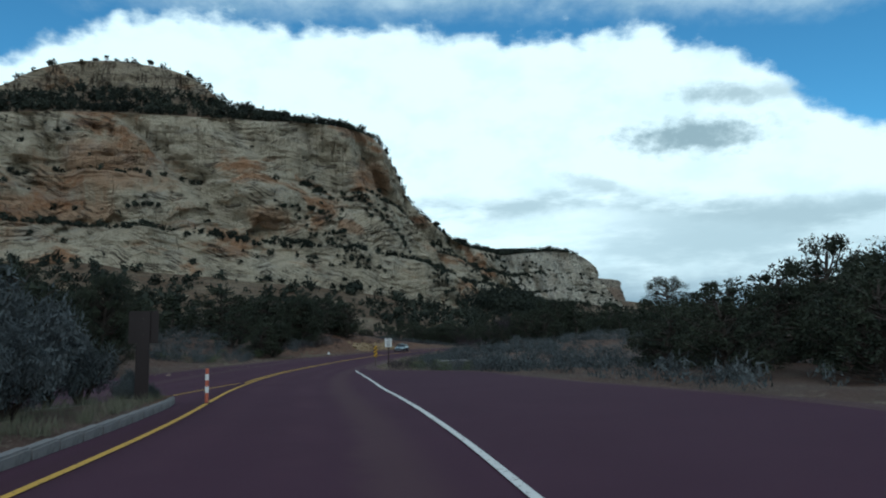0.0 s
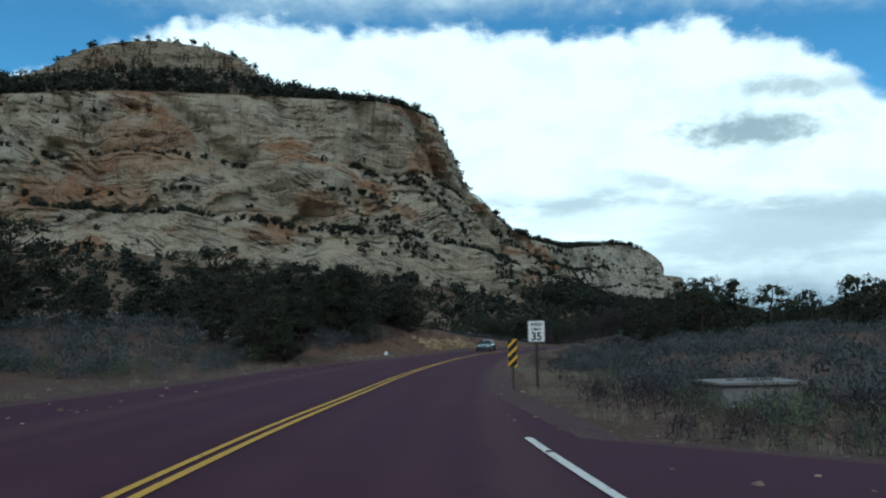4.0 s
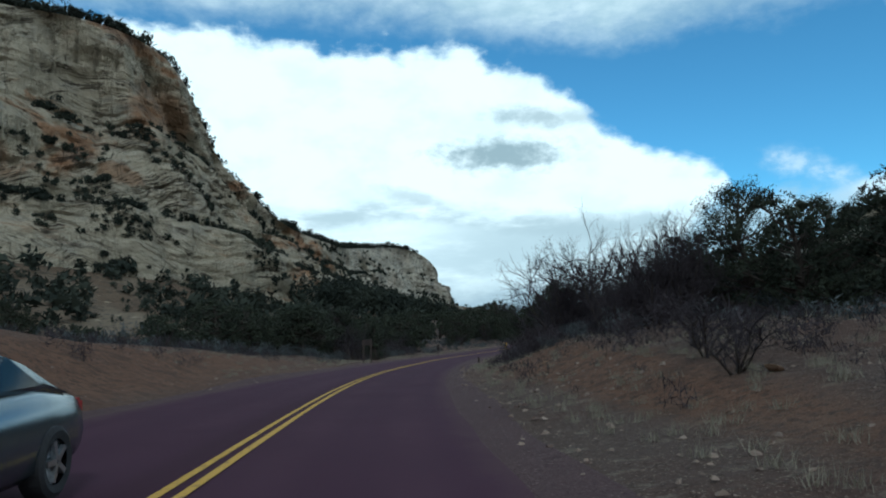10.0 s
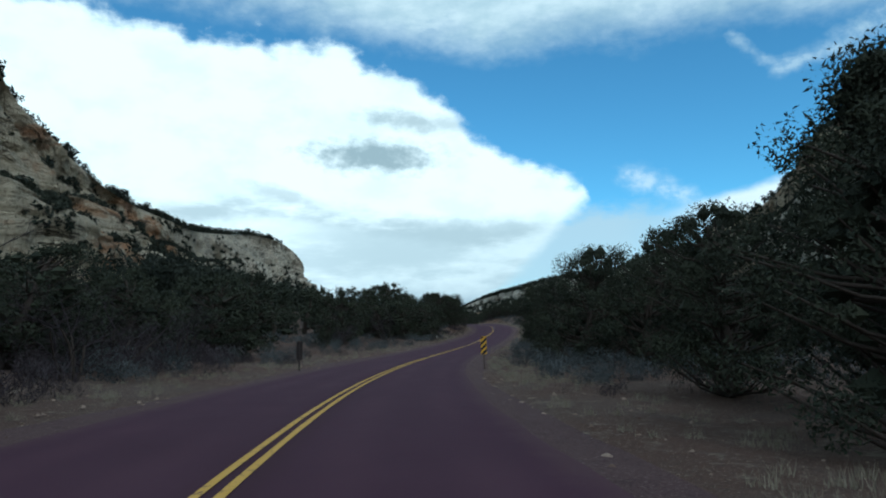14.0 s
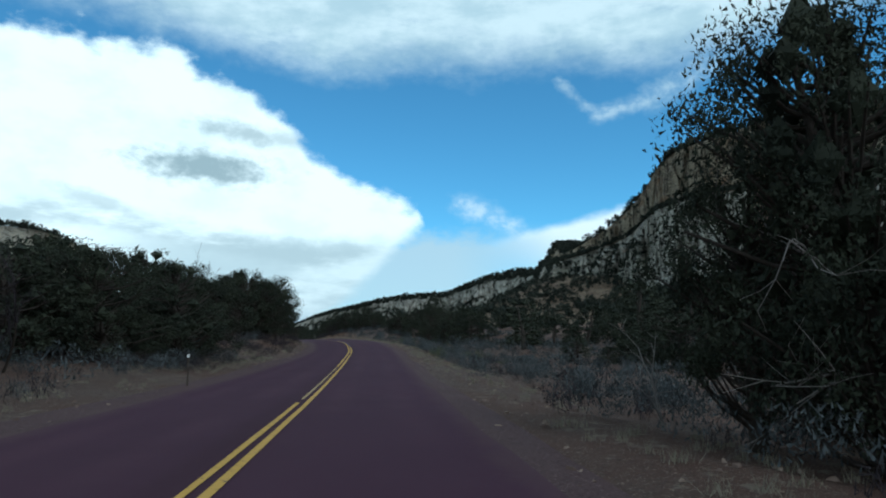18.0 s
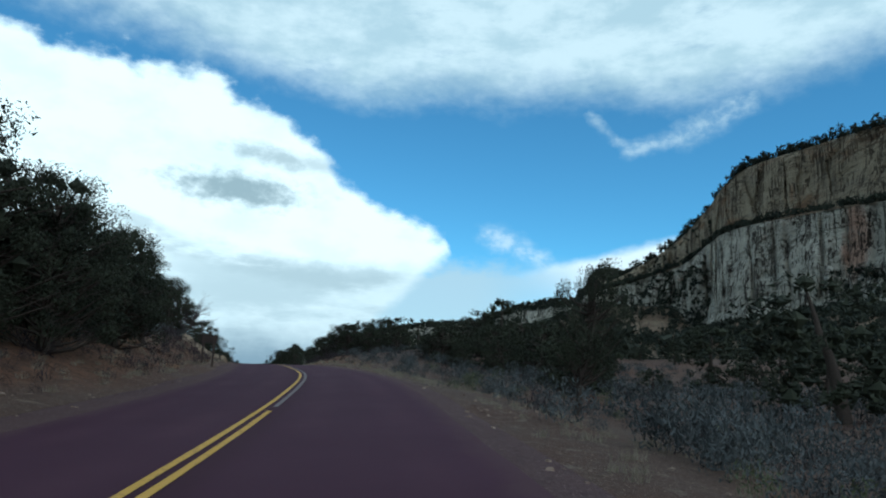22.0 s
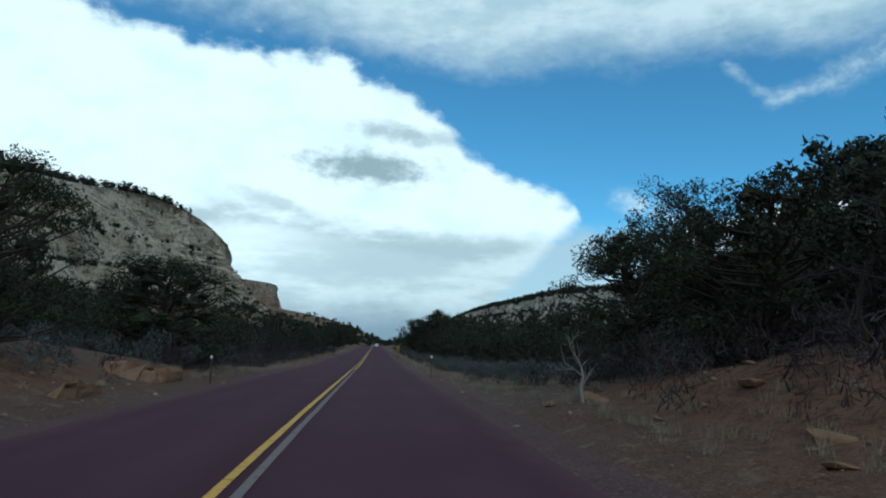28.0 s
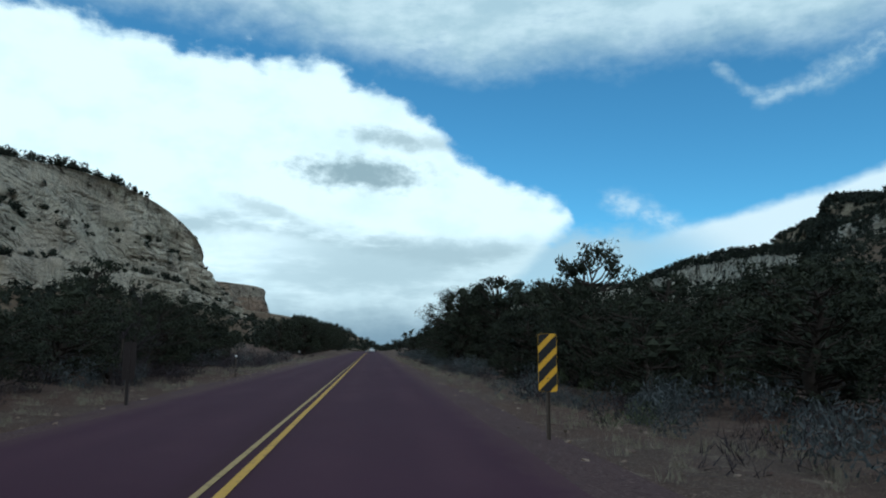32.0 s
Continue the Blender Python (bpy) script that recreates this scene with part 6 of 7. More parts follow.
SIGN = {
    "white": plain("sign_white", (0.78, 0.78, 0.76), 0.5, 0, 0.05), "black": plain("sign_black", (0.010, 0.010, 0.011), 0.8), "yellow": plain("sign_yellow", (0.74, 0.39, 0.015), 0.55, 0, 0.08),
    "brown": plain("brown_paint", (0.020, 0.012, 0.011), 0.8), "steel": plain("weathered_steel", (0.10, 0.075, 0.06), 0.7, 0.3), "wood": plain("dark_timber", (0.048, 0.031, 0.025), 0.9),
    "orange": plain("orange_plastic", (0.50, 0.12, 0.07), 0.5), "concrete": plain("concrete", (0.19, 0.175, 0.17), 0.9, 0, 0.15, 6.0), "reflector": plain("reflector", (0.8, 0.8, 0.78), 0.3),
    "rubber": plain("rubber", (0.02, 0.02, 0.022), 0.85), "alloy": plain("alloy", (0.45, 0.46, 0.48), 0.35, 0.9), "dead_wood": plain("dead_wood", (0.20, 0.175, 0.16), 0.9, 0, 0.15, 12.0),
    "car_grey": plain("car_grey", (0.17, 0.205, 0.225), 0.22, 0.85, 0.02), "car_white": plain("car_white", (0.7, 0.72, 0.73), 0.3, 0.0, 0.02), "lamp_glass": plain("lamp_glass", (0.6, 0.63, 0.66), 0.15, 0.2, 0.02), "dark_trim": plain("dark_trim", (0.015, 0.016, 0.018), 0.5), "tail_red": plain("tail_red", (0.35, 0.02, 0.02), 0.3),
}


def window_glass():
    mat = bpy.data.materials.new("car_window")
    mat.use_nodes = True
    g = Graph(mat.node_tree)
    shader = g.node("ShaderNodeBsdfPrincipled", {"Base Color": (0.03, 0.04, 0.045, 1), "Roughness": 0.05})
    g.node("ShaderNodeOutputMaterial", (shader.outputs[0],))
    return mat


SIGN["window"] = window_glass()


def bm_mesh(name, bm, mat):
    me = bpy.data.meshes.new(name)
    bmesh.ops.recalc_face_normals(bm, faces=bm.faces)
    bm.to_mesh(me)
    bm.free()
    me.materials.append(mat)
    return me


def box(w, d, h, at=(0, 0, 0), bevel=0.0, turn=None):
    """A bmesh box, w by d by h, whose base centre is at the place."""
    bm = bmesh.new()
    bmesh.ops.create_cube(bm, size=1)
    bmesh.ops.scale(bm, vec=(w, d, h), verts=bm.verts)
    if bevel:
        bmesh.ops.bevel(bm, geom=bm.edges[:], offset=bevel, segments=2, affect="EDGES")
    bmesh.ops.translate(bm, vec=(at[0], at[1], at[2] + h / 2), verts=bm.verts)
    return bm


def plate(outline, thick, at, name, mat):
    """An upright plate from an outline in x and z, facing -y."""
    bm = bmesh.new()
    front = [bm.verts.new((x + at[0], at[1], z + at[2])) for x, z in outline]
    back = [bm.verts.new((x + at[0], at[1] + thick, z + at[2])) for x, z in outline]
    bm.faces.new(front)
    bm.faces.new(back[::-1])
    n = len(front)
    for i in range(n):
        bm.faces.new((front[i], front[(i + 1) % n], back[(i + 1) % n], back[i]))
    return bm_mesh(name, bm, mat)


def rounded(w, h, r, n=5):
    out = []
    for cx, cz, a0 in ((w / 2 - r, r, -90), (w / 2 - r, h - r, 0), (-w / 2 + r, h - r, 90), (-w / 2 + r, r, 180)):
        out += [(cx + r * math.cos(radians(a0 + 90 * i / n)), cz + r * math.sin(radians(a0 + 90 * i / n))) for i in range(n + 1)]
    return out


def clip_half(poly, nx, nz, k):
    """The part of a polygon where nx x + nz z <= k."""
    out = []
    for (x0, z0), (x1, z1) in zip(poly, poly[1:] + poly[:1]):
        a, b = nx * x0 + nz * z0 - k, nx * x1 + nz * z1 - k
        if a <= 0:
            out.append((x0, z0))
        if a * b < 0:
            t = a / (a - b)
            out.append((x0 + (x1 - x0) * t, z0 + (z1 - z0) * t))
    return out


def stand(s, d, face=0.0, facing=True):
    """A pose on the ground at station s, d to the left, turned so that -y looks back along the road."""
    p = on_ground(s, d)[0]
    n = centre(s)[3][0]
    heading = math.degrees(math.atan2(n[1], n[0])) + 180
    return pose(p[0], p[1], p[2], 0, 0, heading + (0 if facing else 180) + face)


def channel_post(h, w=0.07):
    """A U-channel sign post."""
    bm = bmesh.new()
    prof = [(-w / 2, 0.0), (-w / 2 + 0.012, 0.0), (-w / 4, 0.035), (w / 4, 0.035), (w / 2 - 0.012, 0.0), (w / 2, 0.0), (w / 4 + 0.01, 0.05), (-w / 4 - 0.01, 0.05)]
    lo = [bm.verts.new((x, y, -0.3)) for x, y in prof]
    hi = [bm.verts.new((x, y, h)) for x, y in prof]
    bm.faces.new(lo[::-1]), bm.faces.new(hi)
    for i in range(len(prof)):
        bm.faces.new((lo[i], lo[(i + 1) % 8], hi[(i + 1) % 8], hi[i]))
    return bm


def object_marker(s, d, low, label, facing=True, face=0.0):
    root = new("object_marker")
    root.matrix_basis = stand(s, d, face, facing)
    part("post", bm_mesh("post", channel_post(low + 0.88), SIGN["steel"]), root, "dark steel channel post")
    panel = part("panel", plate(rounded(0.305, 0.914, 0.04), 0.004, (0, -0.006, low), "panel", SIGN["yellow"]), root, "yellow reflective panel")
    shape = rounded(0.296, 0.905, 0.036)
    for i in range(5):
        k = 0.08 + i * 0.21
        bar = clip_half(clip_half(shape, -0.7071, 0.7071, k + 0.130 - 0.1), 0.7071, -0.7071, -(k - 0.1))
        if len(bar) > 2:
            part("stripe", plate(bar, 0.0015, (0, -0.0085, low + 0.0045), "stripe", SIGN["black"]), panel, "black diagonal stripe")
    for z in (0.2, 0.7):
        part("bolt", bm_mesh("bolt", box(0.016, 0.006, 0.016, (0, -0.012, low + z), 0.002), SIGN["steel"]), panel)
    return tagged(root, label, "road sign", "object markers")


def text_mesh(name, words, size, at, mat, parent):
    data = bpy.data.curves.new(name, "FONT")
    data.body, data.size, data.align_x, data.extrude, data.offset = words, size, "CENTER", 0.0012, size * 0.028
    ob = new(name, data)
    bpy.context.view_layer.update()
    me = bpy.data.meshes.new_from_object(ob.evaluated_get(bpy.context.evaluated_depsgraph_get()))
    bpy.data.objects.remove(ob)
    me.name = name
    me.materials.append(mat)
    out = part(name, me, parent)
    out.matrix_basis = pose(*at, 90, 0, 0)
    return out


def speed_sign(s, d, low):
    root = new("speed_limit_sign")
    root.matrix_basis = stand(s, d)
    part("post", bm_mesh("post", box(0.10, 0.09, low + 0.75 + 0.35, (0, 0.055, -0.35), 0.006), SIGN["wood"]), root, "square dark timber post")
    panel = part("panel", plate(rounded(0.61, 0.762, 0.045), 0.004, (0, 0, low), "panel", SIGN["white"]), root, "white sign panel")
    outer, inner = rounded(0.585, 0.737, 0.038), rounded(0.557, 0.709, 0.03)
    bm = bmesh.new()
    a = [bm.verts.new((x, -0.0015, z + low + 0.0125)) for x, z in outer]
    b = [bm.verts.new((x, -0.0015, z + low + 0.0265)) for x, z in inner]
    for i in range(len(a)):
        bm.faces.new((a[i], a[(i + 1) % len(a)], b[(i + 1) % len(a)], b[i]))
    part("border", bm_mesh("border", bm, SIGN["black"]), panel, "thin black border")
    text_mesh("speed_text", "SPEED", 0.150, (0, -0.003, low + 0.575), SIGN["black"], panel)
    text_mesh("limit_text", "LIMIT", 0.150, (0, -0.003, low + 0.405), SIGN["black"], panel)
    text_mesh("number_text", "35", 0.39, (0, -0.003, low + 0.07), SIGN["black"], panel)
    for z in (0.06, 0.70):
        part("bolt", bm_mesh("bolt", box(0.02, 0.008, 0.02, (0, -0.008, low + z), 0.002), SIGN["steel"]), panel)
    return tagged(root, "white speed limit 35 sign on a dark timber post", "road sign")


object_marker(60.4, -4.6, 0.73, "yellow and black striped marker on a steel post beside the road")
speed_sign(62.6, -5.55, 1.56)
object_marker(219.6, -4.7, 0.75, "yellow and black striped marker on a steel post beside the road", face=4)
object_marker(495.5, -4.4, 0.75, "yellow and black striped marker on a steel post beside the road")


def marker_back(s, d, low, label, w=0.305, h=0.914, post=0.07):
    root = new("sign_from_behind")
    root.matrix_basis = stand(s, d)
    part("post", bm_mesh("post", box(post, 0.05, low + h + 0.3, (0, -0.03, -0.3), 0.004), SIGN["brown"]), root, "brown post")
    part("panel", plate(rounded(w, h, 0.03), 0.004, (0, 0, low), "panel", SIGN["brown"]), root, "brown back of the panel")
    for z in (0.25, 0.75):
        part("bolt", bm_mesh("bolt", box(0.02, 0.012, 0.02, (0, -0.058, low + h * z), 0.003), SIGN["steel"]), root)
    return tagged(root, label, "road sign", "signs seen from behind")


marker_back(502.5, 4.3, 0.62, "brown-painted back of a marker on a post by the grass")
marker_back(217.5, 4.5, 0.55, "brown-painted back of a marker on a post by the road")
marker_back(17.3, 1.12, 1.55, "dark brown back of a sign on a broad post among sage", 0.66, 0.76, 0.30)


def two_post_sign(s, d, span, high, w, h, label):
    root = new("two_post_sign")
    root.matrix_basis = stand(s, d, 8)
    for x in (-span / 2, span / 2):
        part("post", bm_mesh("post", box(0.12, 0.12, high + 0.4, (x, 0, -0.4), 0.012), SIGN["wood"]), root, "brown timber post")
    panel = part("panel", bm_mesh("panel", box(w, 0.035, h, (0, 0.08, high - h), 0.006), SIGN["brown"]), root, "dark brown back of the board")
    for z in (0.12, h - 0.2):
        part("batten", bm_mesh("batten", box(w * 0.9, 0.03, 0.07, (0, 0.0475, high - h + z), 0.004), SIGN["wood"]), panel)
    return tagged(root, label, "sign", "two-post signs")


two_post_sign(183.8, 5.2, 0.68, 2.1, 0.95, 0.55, "brown board sign seen from behind on two timber posts")
two_post_sign(355.2, 5.35, 0.62, 1.85, 0.98, 0.5, "wide brown board sign seen from behind on two posts")


def delineator(s, d, high, label, top="white"):
    root = new("delineator_post")
    root.matrix_basis = stand(s, d)
    part("post", bm_mesh("post", channel_post(high, 0.06), SIGN["steel"]), root, "dark steel post")
    part("reflector", plate(rounded(0.08, 0.11, 0.02), 0.004, (0, -0.006, high - 0.14), "reflector", SIGN["reflector"]), root, "small white reflector")
    return tagged(root, label, "post", "delineator posts")


for s, d, high in ((431, 4.6, 1.0), (440.5, -4.4, 1.15), (390, 4.5, 1.1), (520, 5.0, 1.1), (560, 6.0, 1.1), (273, 4.3, 1.1)):
    delineator(s, d, high, "dark roadside delineator post with a small reflector")


def stub_post(s, d):
    root = tagged(new("timber_stub", bm_mesh("timber_stub", box(0.16, 0.14, 0.62, (0, 0, -0.2), 0.02), SIGN["wood"])), "short weathered timber stub in the verge", "post")
    root.matrix_basis = stand(s, d, 12)


stub_post(184.4, -4.9)
white_block = tagged(new("marker_block", bm_mesh("marker_block", box(0.26, 0.2, 0.34, (0, 0, -0.06), 0.03), SIGN["white"])), "small white-painted marker block on red soil", "marker")
white_block.matrix_basis = stand(95, 5.9)


def tube_marker(s, d):
    root = new("tube_marker")
    root.matrix_basis = stand(s, d)

    def ring(r, z0, z1, sides=14):
        bm = bmesh.new()
        bmesh.ops.create_cone(bm, segments=sides, radius1=r, radius2=r * 0.98, depth=z1 - z0, cap_ends=True)
        bmesh.ops.translate(bm, vec=(0, 0, (z0 + z1) / 2), verts=bm.verts)
        return bm
    part("base", bm_mesh("base", ring(0.11, 0.0, 0.05), SIGN["rubber"]), root, "black rubber base")
    part("tube", bm_mesh("tube", ring(0.045, 0.05, 0.92), SIGN["orange"]), root, "orange plastic tube")
    for z in (0.30, 0.62):
        part("band", bm_mesh("band", ring(0.047, z, z + 0.16), SIGN["white"]), root, "white reflective band")
    return tagged(root, "orange and white flexible tube marker on the road", "traffic marker")


tube_marker(19.0, -0.12)


# ---- kerbed island at the start ----
def island():
    s = np.r_[np.arange(-60, 17, 1.0), np.arange(17, 19.5, 0.3)]
    wide = np.minimum(5.6, 0.6 * (19.5 - s)) ** 1.0
    right, left = np.full(len(s), 0.75), 0.75 + wide
    f = np.linspace(0, 1, 12)
    d = right[:, None] * (1 - f) + left[:, None] * f
    p = on_ground(np.repeat(s, 12), d.ravel()).reshape(len(s), 12, 3)
    p[..., 2] += 0.15 + 0.08 * np.sin(np.pi * f)[None] + 0.05 * fbm(p[..., 0] / 1.5, p[..., 1] / 1.5, 0.1, 2, 3) * np.sin(np.pi * f)[None]
    tagged(new("island_soil", grid_mesh("island_soil", p[:, ::-1], [MAT["soil"]])), "sandy soil of the kerbed traffic island", "island", kind="structure")
    # kerbstones, each one its own piece
    kerb = tagged(new("kerb"), "worn grey concrete kerb round the traffic island", "kerb", kind="structure")
    line = [(a, 0.70) for a in np.arange(-30, 18.7, 0.92)] + [(19.4, 0.82)] + [(a, 0.78 + 0.6 * (19.5 - a)) for a in np.arange(18.9, 10.4, -0.8)]
    pts = on_ground(np.array([a for a, _ in line]), np.array([b for _, b in line]))
    stone = bm_mesh("kerbstone", box(1.0, 0.20, 0.30, (0, 0, -0.12), 0.03), SIGN["concrete"])
    for a, b in zip(pts[:-1], pts[1:]):
        ob = part("kerbstone", stone, kerb)
        m = (a + b) / 2
        ob.matrix_basis = pose(m[0], m[1], m[2], 0, 0, math.degrees(math.atan2(b[1] - a[1], b[0] - a[0]))) @ Matrix.Diagonal((max(0.3, np.linalg.norm(b - a)) * 0.985, 1, 1, 1))


island()


def sage_bush(seed, height):
    """One large sagebrush, with stems and a crown."""
    global rng
    rng = np.random.default_rng(seed)
    root = new("sagebrush_shrub")
    stems, tips = [], []
    for k in range(26):
        a, lean = rng.uniform(0, 6.28), rng.uniform(0.1, 0.75)
        top = np.array([math.cos(a) * lean * 0.75, math.sin(a) * lean * 0.75, rng.uniform(0.55, 1.0) * (1.05 - 0.45 * lean)]) * height
        mid = top * [0.45, 0.45, 0.5]
        stems.append(tube([[0, 0, -0.05], mid, top], [0.022, 0.014, 0.005], 4))
        tips += [top, top * 0.85, top * [0.75, 0.75, 0.7]]
    v, f = join(stems)
    part("stem", poly_mesh("stem", v, f, [MAT["bark"]]), root, "grey woody stems")
    pts = np.concatenate([t + in_ball(150, 0.1) * [0.16, 0.16, 0.24] * height for t in tips])
    v, f = tris_at(pts, 0.017 * height ** 0.5, 2.4, 1.5)
    part("crown", poly_mesh("crown", v, f, [MAT["sage_leaf"]], flat=True), root, "pale grey-green leaves")
    return tagged(root, "large pale grey-green sagebrush on the kerbed island", "shrub", "island shrubs")


bushes = [sage_bush(900 + i, 1.0) for i in range(3)]
for i, (s, d, h) in enumerate([(15.5, 3.6, 2.6), (13.0, 2.4, 1.7), (17.2, 2.4, 1.5), (17.5, 3.2, 2.0), (9.5, 2.2, 1.5), (11.0, 4.2, 2.3), (17.6, 1.5, 0.7), (14.2, 5.0, 2.4), (7.0, 3.5, 1.6), (3.5, 2.6, 1.4), (18.2, 1.15, 0.45)]):
    p = on_ground(s, d)[0]
    m = pose(p[0], p[1], p[2] + 0.14, 0, 0, 40 * i) @ Matrix.Scale(h, 4)
    if i < 3:
        bushes[i].matrix_basis = m
        sizes_done = [2.6, 1.7, 1.5]
    else:
        copy_thing(bushes[i % 3], m @ Matrix.Scale(1 / sizes_done[i % 3], 4))


# ---- culvert box, dead branch, boulders ----
def culvert_box(s, d):
    root = new("culvert_box")
    root.matrix_basis = stand(s, d, 10)
    part("body", bm_mesh("body", box(2.3, 1.3, 0.75, (0, 0, -0.3), 0.03), SIGN["concrete"]), root, "grey concrete box")
    lid = part("lid", bm_mesh("lid", box(2.5, 1.5, 0.08, (0, 0, 0.455), 0.015), SIGN["concrete"]), root, "flat pale concrete lid")
    for x in (-0.55, 0.55):
        part("lifting_bar", bm_mesh("lifting_bar", box(0.22, 0.03, 0.035, (x, 0, 0.54), 0.008), SIGN["steel"]), lid, "dark steel lifting bar")
    return tagged(root, "low concrete culvert box with a flat lid in the grass", "culvert")


culvert_box(57.2, -11.0)


def dead_branch(s, d, h, seed, name, label):
    global rng
    rng = np.random.default_rng(seed)
    wood = []
    branch([0, 0, -0.1], np.array([0.25, 0.1, 0.9]), h, 0.045, 1, wood, 0.55, 0.02)
    v, f = join([w for w in wood])
    ob = tagged(new(name, poly_mesh(name, v, f, [SIGN["dead_wood"]])), label, "dead wood")
    ob.matrix_basis = stand(s, d, seed * 40)


dead_branch(419, -6.0, 1.0, 3, "dead_branch", "bleached bare dead branch standing in the brush")
dead_branch(262, -7.6, 1.1, 4, "dead_branch", "bleached dead branch lying in the sagebrush")
dead_branch(258, -9.0, 3.2, 5, "dead_branch", "pale dead limb hanging by a juniper")
dead_branch(370, -6.3, 0.8, 6, "dead_branch", "bleached root lying on the red bank")


def boulder(seed, mat):
    r = np.random.default_rng(seed)
    bm = bmesh.new()
    bmesh.ops.create_icosphere(bm, subdivisions=3, radius=1.0)
    cuts = [(d / np.linalg.norm(d), r.uniform(0.42, 0.74)) for d in r.normal(size=(13, 3)) * [1, 1, 1.6]]
    for v in bm.verts:
        p = np.array(v.co)
        for n, k in cuts:
            over = p @ n - k
            if over > 0:
                p = p - n * over
        p = p * (1 + 0.035 * float(fbm(p[0] * 2.3 + seed, p[1] * 2.3, p[2] * 4.5, 3, 2)))
        v.co = p * [1.5, 1.2, 0.85]
    me = bm_mesh("boulder", bm, mat)
    return me


ROCKS = [boulder(40 + i, MAT["ledge_rock"]) for i in range(6)]
RED = [boulder(80 + i, MAT["red_ledge"]) for i in range(4)]
PALE = [boulder(60 + i, MAT["pale_ledge"]) for i in range(5)]


def outcrop(s0, s1, side, d0, d1, high, mat, label, seed, cover=0.35):
    """Layered bedrock along the road bank: stepped beds broken into blocks."""
    s = np.arange(s0, s1, 0.13)
    v = np.linspace(0, 1, 56)
    beds = 6
    k = np.minimum(np.floor(v * beds), beds - 1)
    f = v * beds - k
    out, up = (k + smooth(0.62, 1.0, f)) / beds, (k + smooth(0.0, 0.66, f)) / beds
    ss, kk = np.broadcast_arrays(s[:, None], k[None].astype(int))
    length = 1.4 + 2.6 * lattice(kk, 0 * kk, 0 * kk + 3, seed)
    pos = ss / length + lattice(kk, 0 * kk + 1, 0 * kk, seed) + 0.25 * value_noise(ss / 1.5, v[None] * 9, 0.3, seed)
    block = np.floor(pos).astype(int)
    off = 0.42 * (lattice(block, kk, 0 * kk + 7, seed) - 0.5) + 0.22 * fbm(ss / 1.1, v[None] * 7, 0.6, 3, seed + 9)
    gap = np.minimum(pos - block, block + 1 - pos)
    off = off + 0.20 * smooth(0.04, 0.0, gap)
    here = smooth(-cover, 0.4 - cover, fbm(ss / 5, v[None] * 1.6, 0.4, 3, seed + 3)) * smooth(0, 0.06, v)[None] * smooth(1, 0.9, v)[None]
    here = here * smooth(s0, s0 + 2, s)[:, None] * smooth(s1, s1 - 2, s)[:, None]
    d = d0 + (d1 - d0) * out[None] + off * here
    p = on_ground(ss.ravel(), (side * d).ravel()).reshape(len(s), len(v), 3)
    p[..., 2] += here * (0.16 + 0.9 * high * (up - out)[None] + 0.10 * lattice(block, kk, 0 * kk + 2, seed)) - (1 - here) * 0.3 + 0.06 * fbm(p[..., 0] * 2.4, p[..., 1] * 2.4, p[..., 2] * 4, 3, seed)
    root = new("rock_outcrop")
    for bed in range(beds):
        cols = np.flatnonzero(k == bed)
        cols = np.r_[cols, cols[-1] + 1] if bed < beds - 1 else cols
        q = p[:, cols]
        part("bed", poly_mesh("bed", q.reshape(-1, 3), grid_quads(len(s), len(cols), side), [mat], flat=True), root)
    return tagged(root, label, "rock outcrop", "bank outcrops")


def grid_quads(m, n, side):
    i = np.arange(m * n).reshape(m, n)
    q = np.stack([i[:-1, :-1], i[1:, :-1], i[1:, 1:], i[:-1, 1:]], -1).reshape(-1, 4)
    return q[:, ::-1] if side > 0 else q


outcrop(114, 138, 1, 5.3, 8.0, 1.5, MAT["ledge_rock"], "layered yellow-tan sandstone ledge in the road cut", 5, 0.6)
outcrop(376, 399, 1, 5.3, 9.6, 2.2, MAT["pale_ledge"], "pale cream sandstone ledge in the road cut", 6, 0.2)
outcrop(396, 432, 1, 5.4, 9.0, 1.8, MAT["red_ledge"], "low orange-brown sandstone ledge in the road bank", 7, 0.1)
rock_rng = np.random.default_rng(19)
OUTCROPS = [  # station range, distance range, count, size range, pale
    (114, 139, 5.0, 8.5, 14, 0.1, 0.4, False), (379, 398, 5.2, 10.5, 14, 0.12, 0.5, True), (398, 430, 5.2, 9.5, 18, 0.1, 0.4, False),
    (389, 422, -9.5, -5.2, 46, 0.06, 0.22, False), (85, 170, -16, -6.0, 26, 0.06, 0.2, False), (340, 372, 6.0, 9.0, 22, 0.12, 0.4, False), (360, 375, -8, -5.8, 10, 0.06, 0.2, False)]
for s0, s1, d0, d1, n, lo, hi, pale in OUTCROPS:
    for _ in range(n):
        s, d = rock_rng.uniform(s0, s1), rock_rng.uniform(d0, d1)
        size = lo + (hi - lo) * rock_rng.random() ** 1.6
        p = on_ground(s, d)[0]
        pool = PALE if pale else RED if s > 300 or d < 0 else ROCKS
        ob = new("boulder", pool[int(rock_rng.integers(len(pool)))])
        n2 = centre(s)[3][0]
        along = math.degrees(math.atan2(n2[1], n2[0])) + 90 + rock_rng.normal() * 25
        ob.matrix_basis = pose(p[0], p[1], p[2] + size * 0.08, rock_rng.normal() * 10, rock_rng.normal() * 10, along) @ Matrix.Diagonal((size * rock_rng.uniform(0.9, 1.5), size, size * rock_rng.uniform(0.6, 0.9), 1))
        tagged(ob, "pale cream sandstone block in the road bank" if pale else "tan sandstone block in the road bank", "rock", "outcrop rocks")


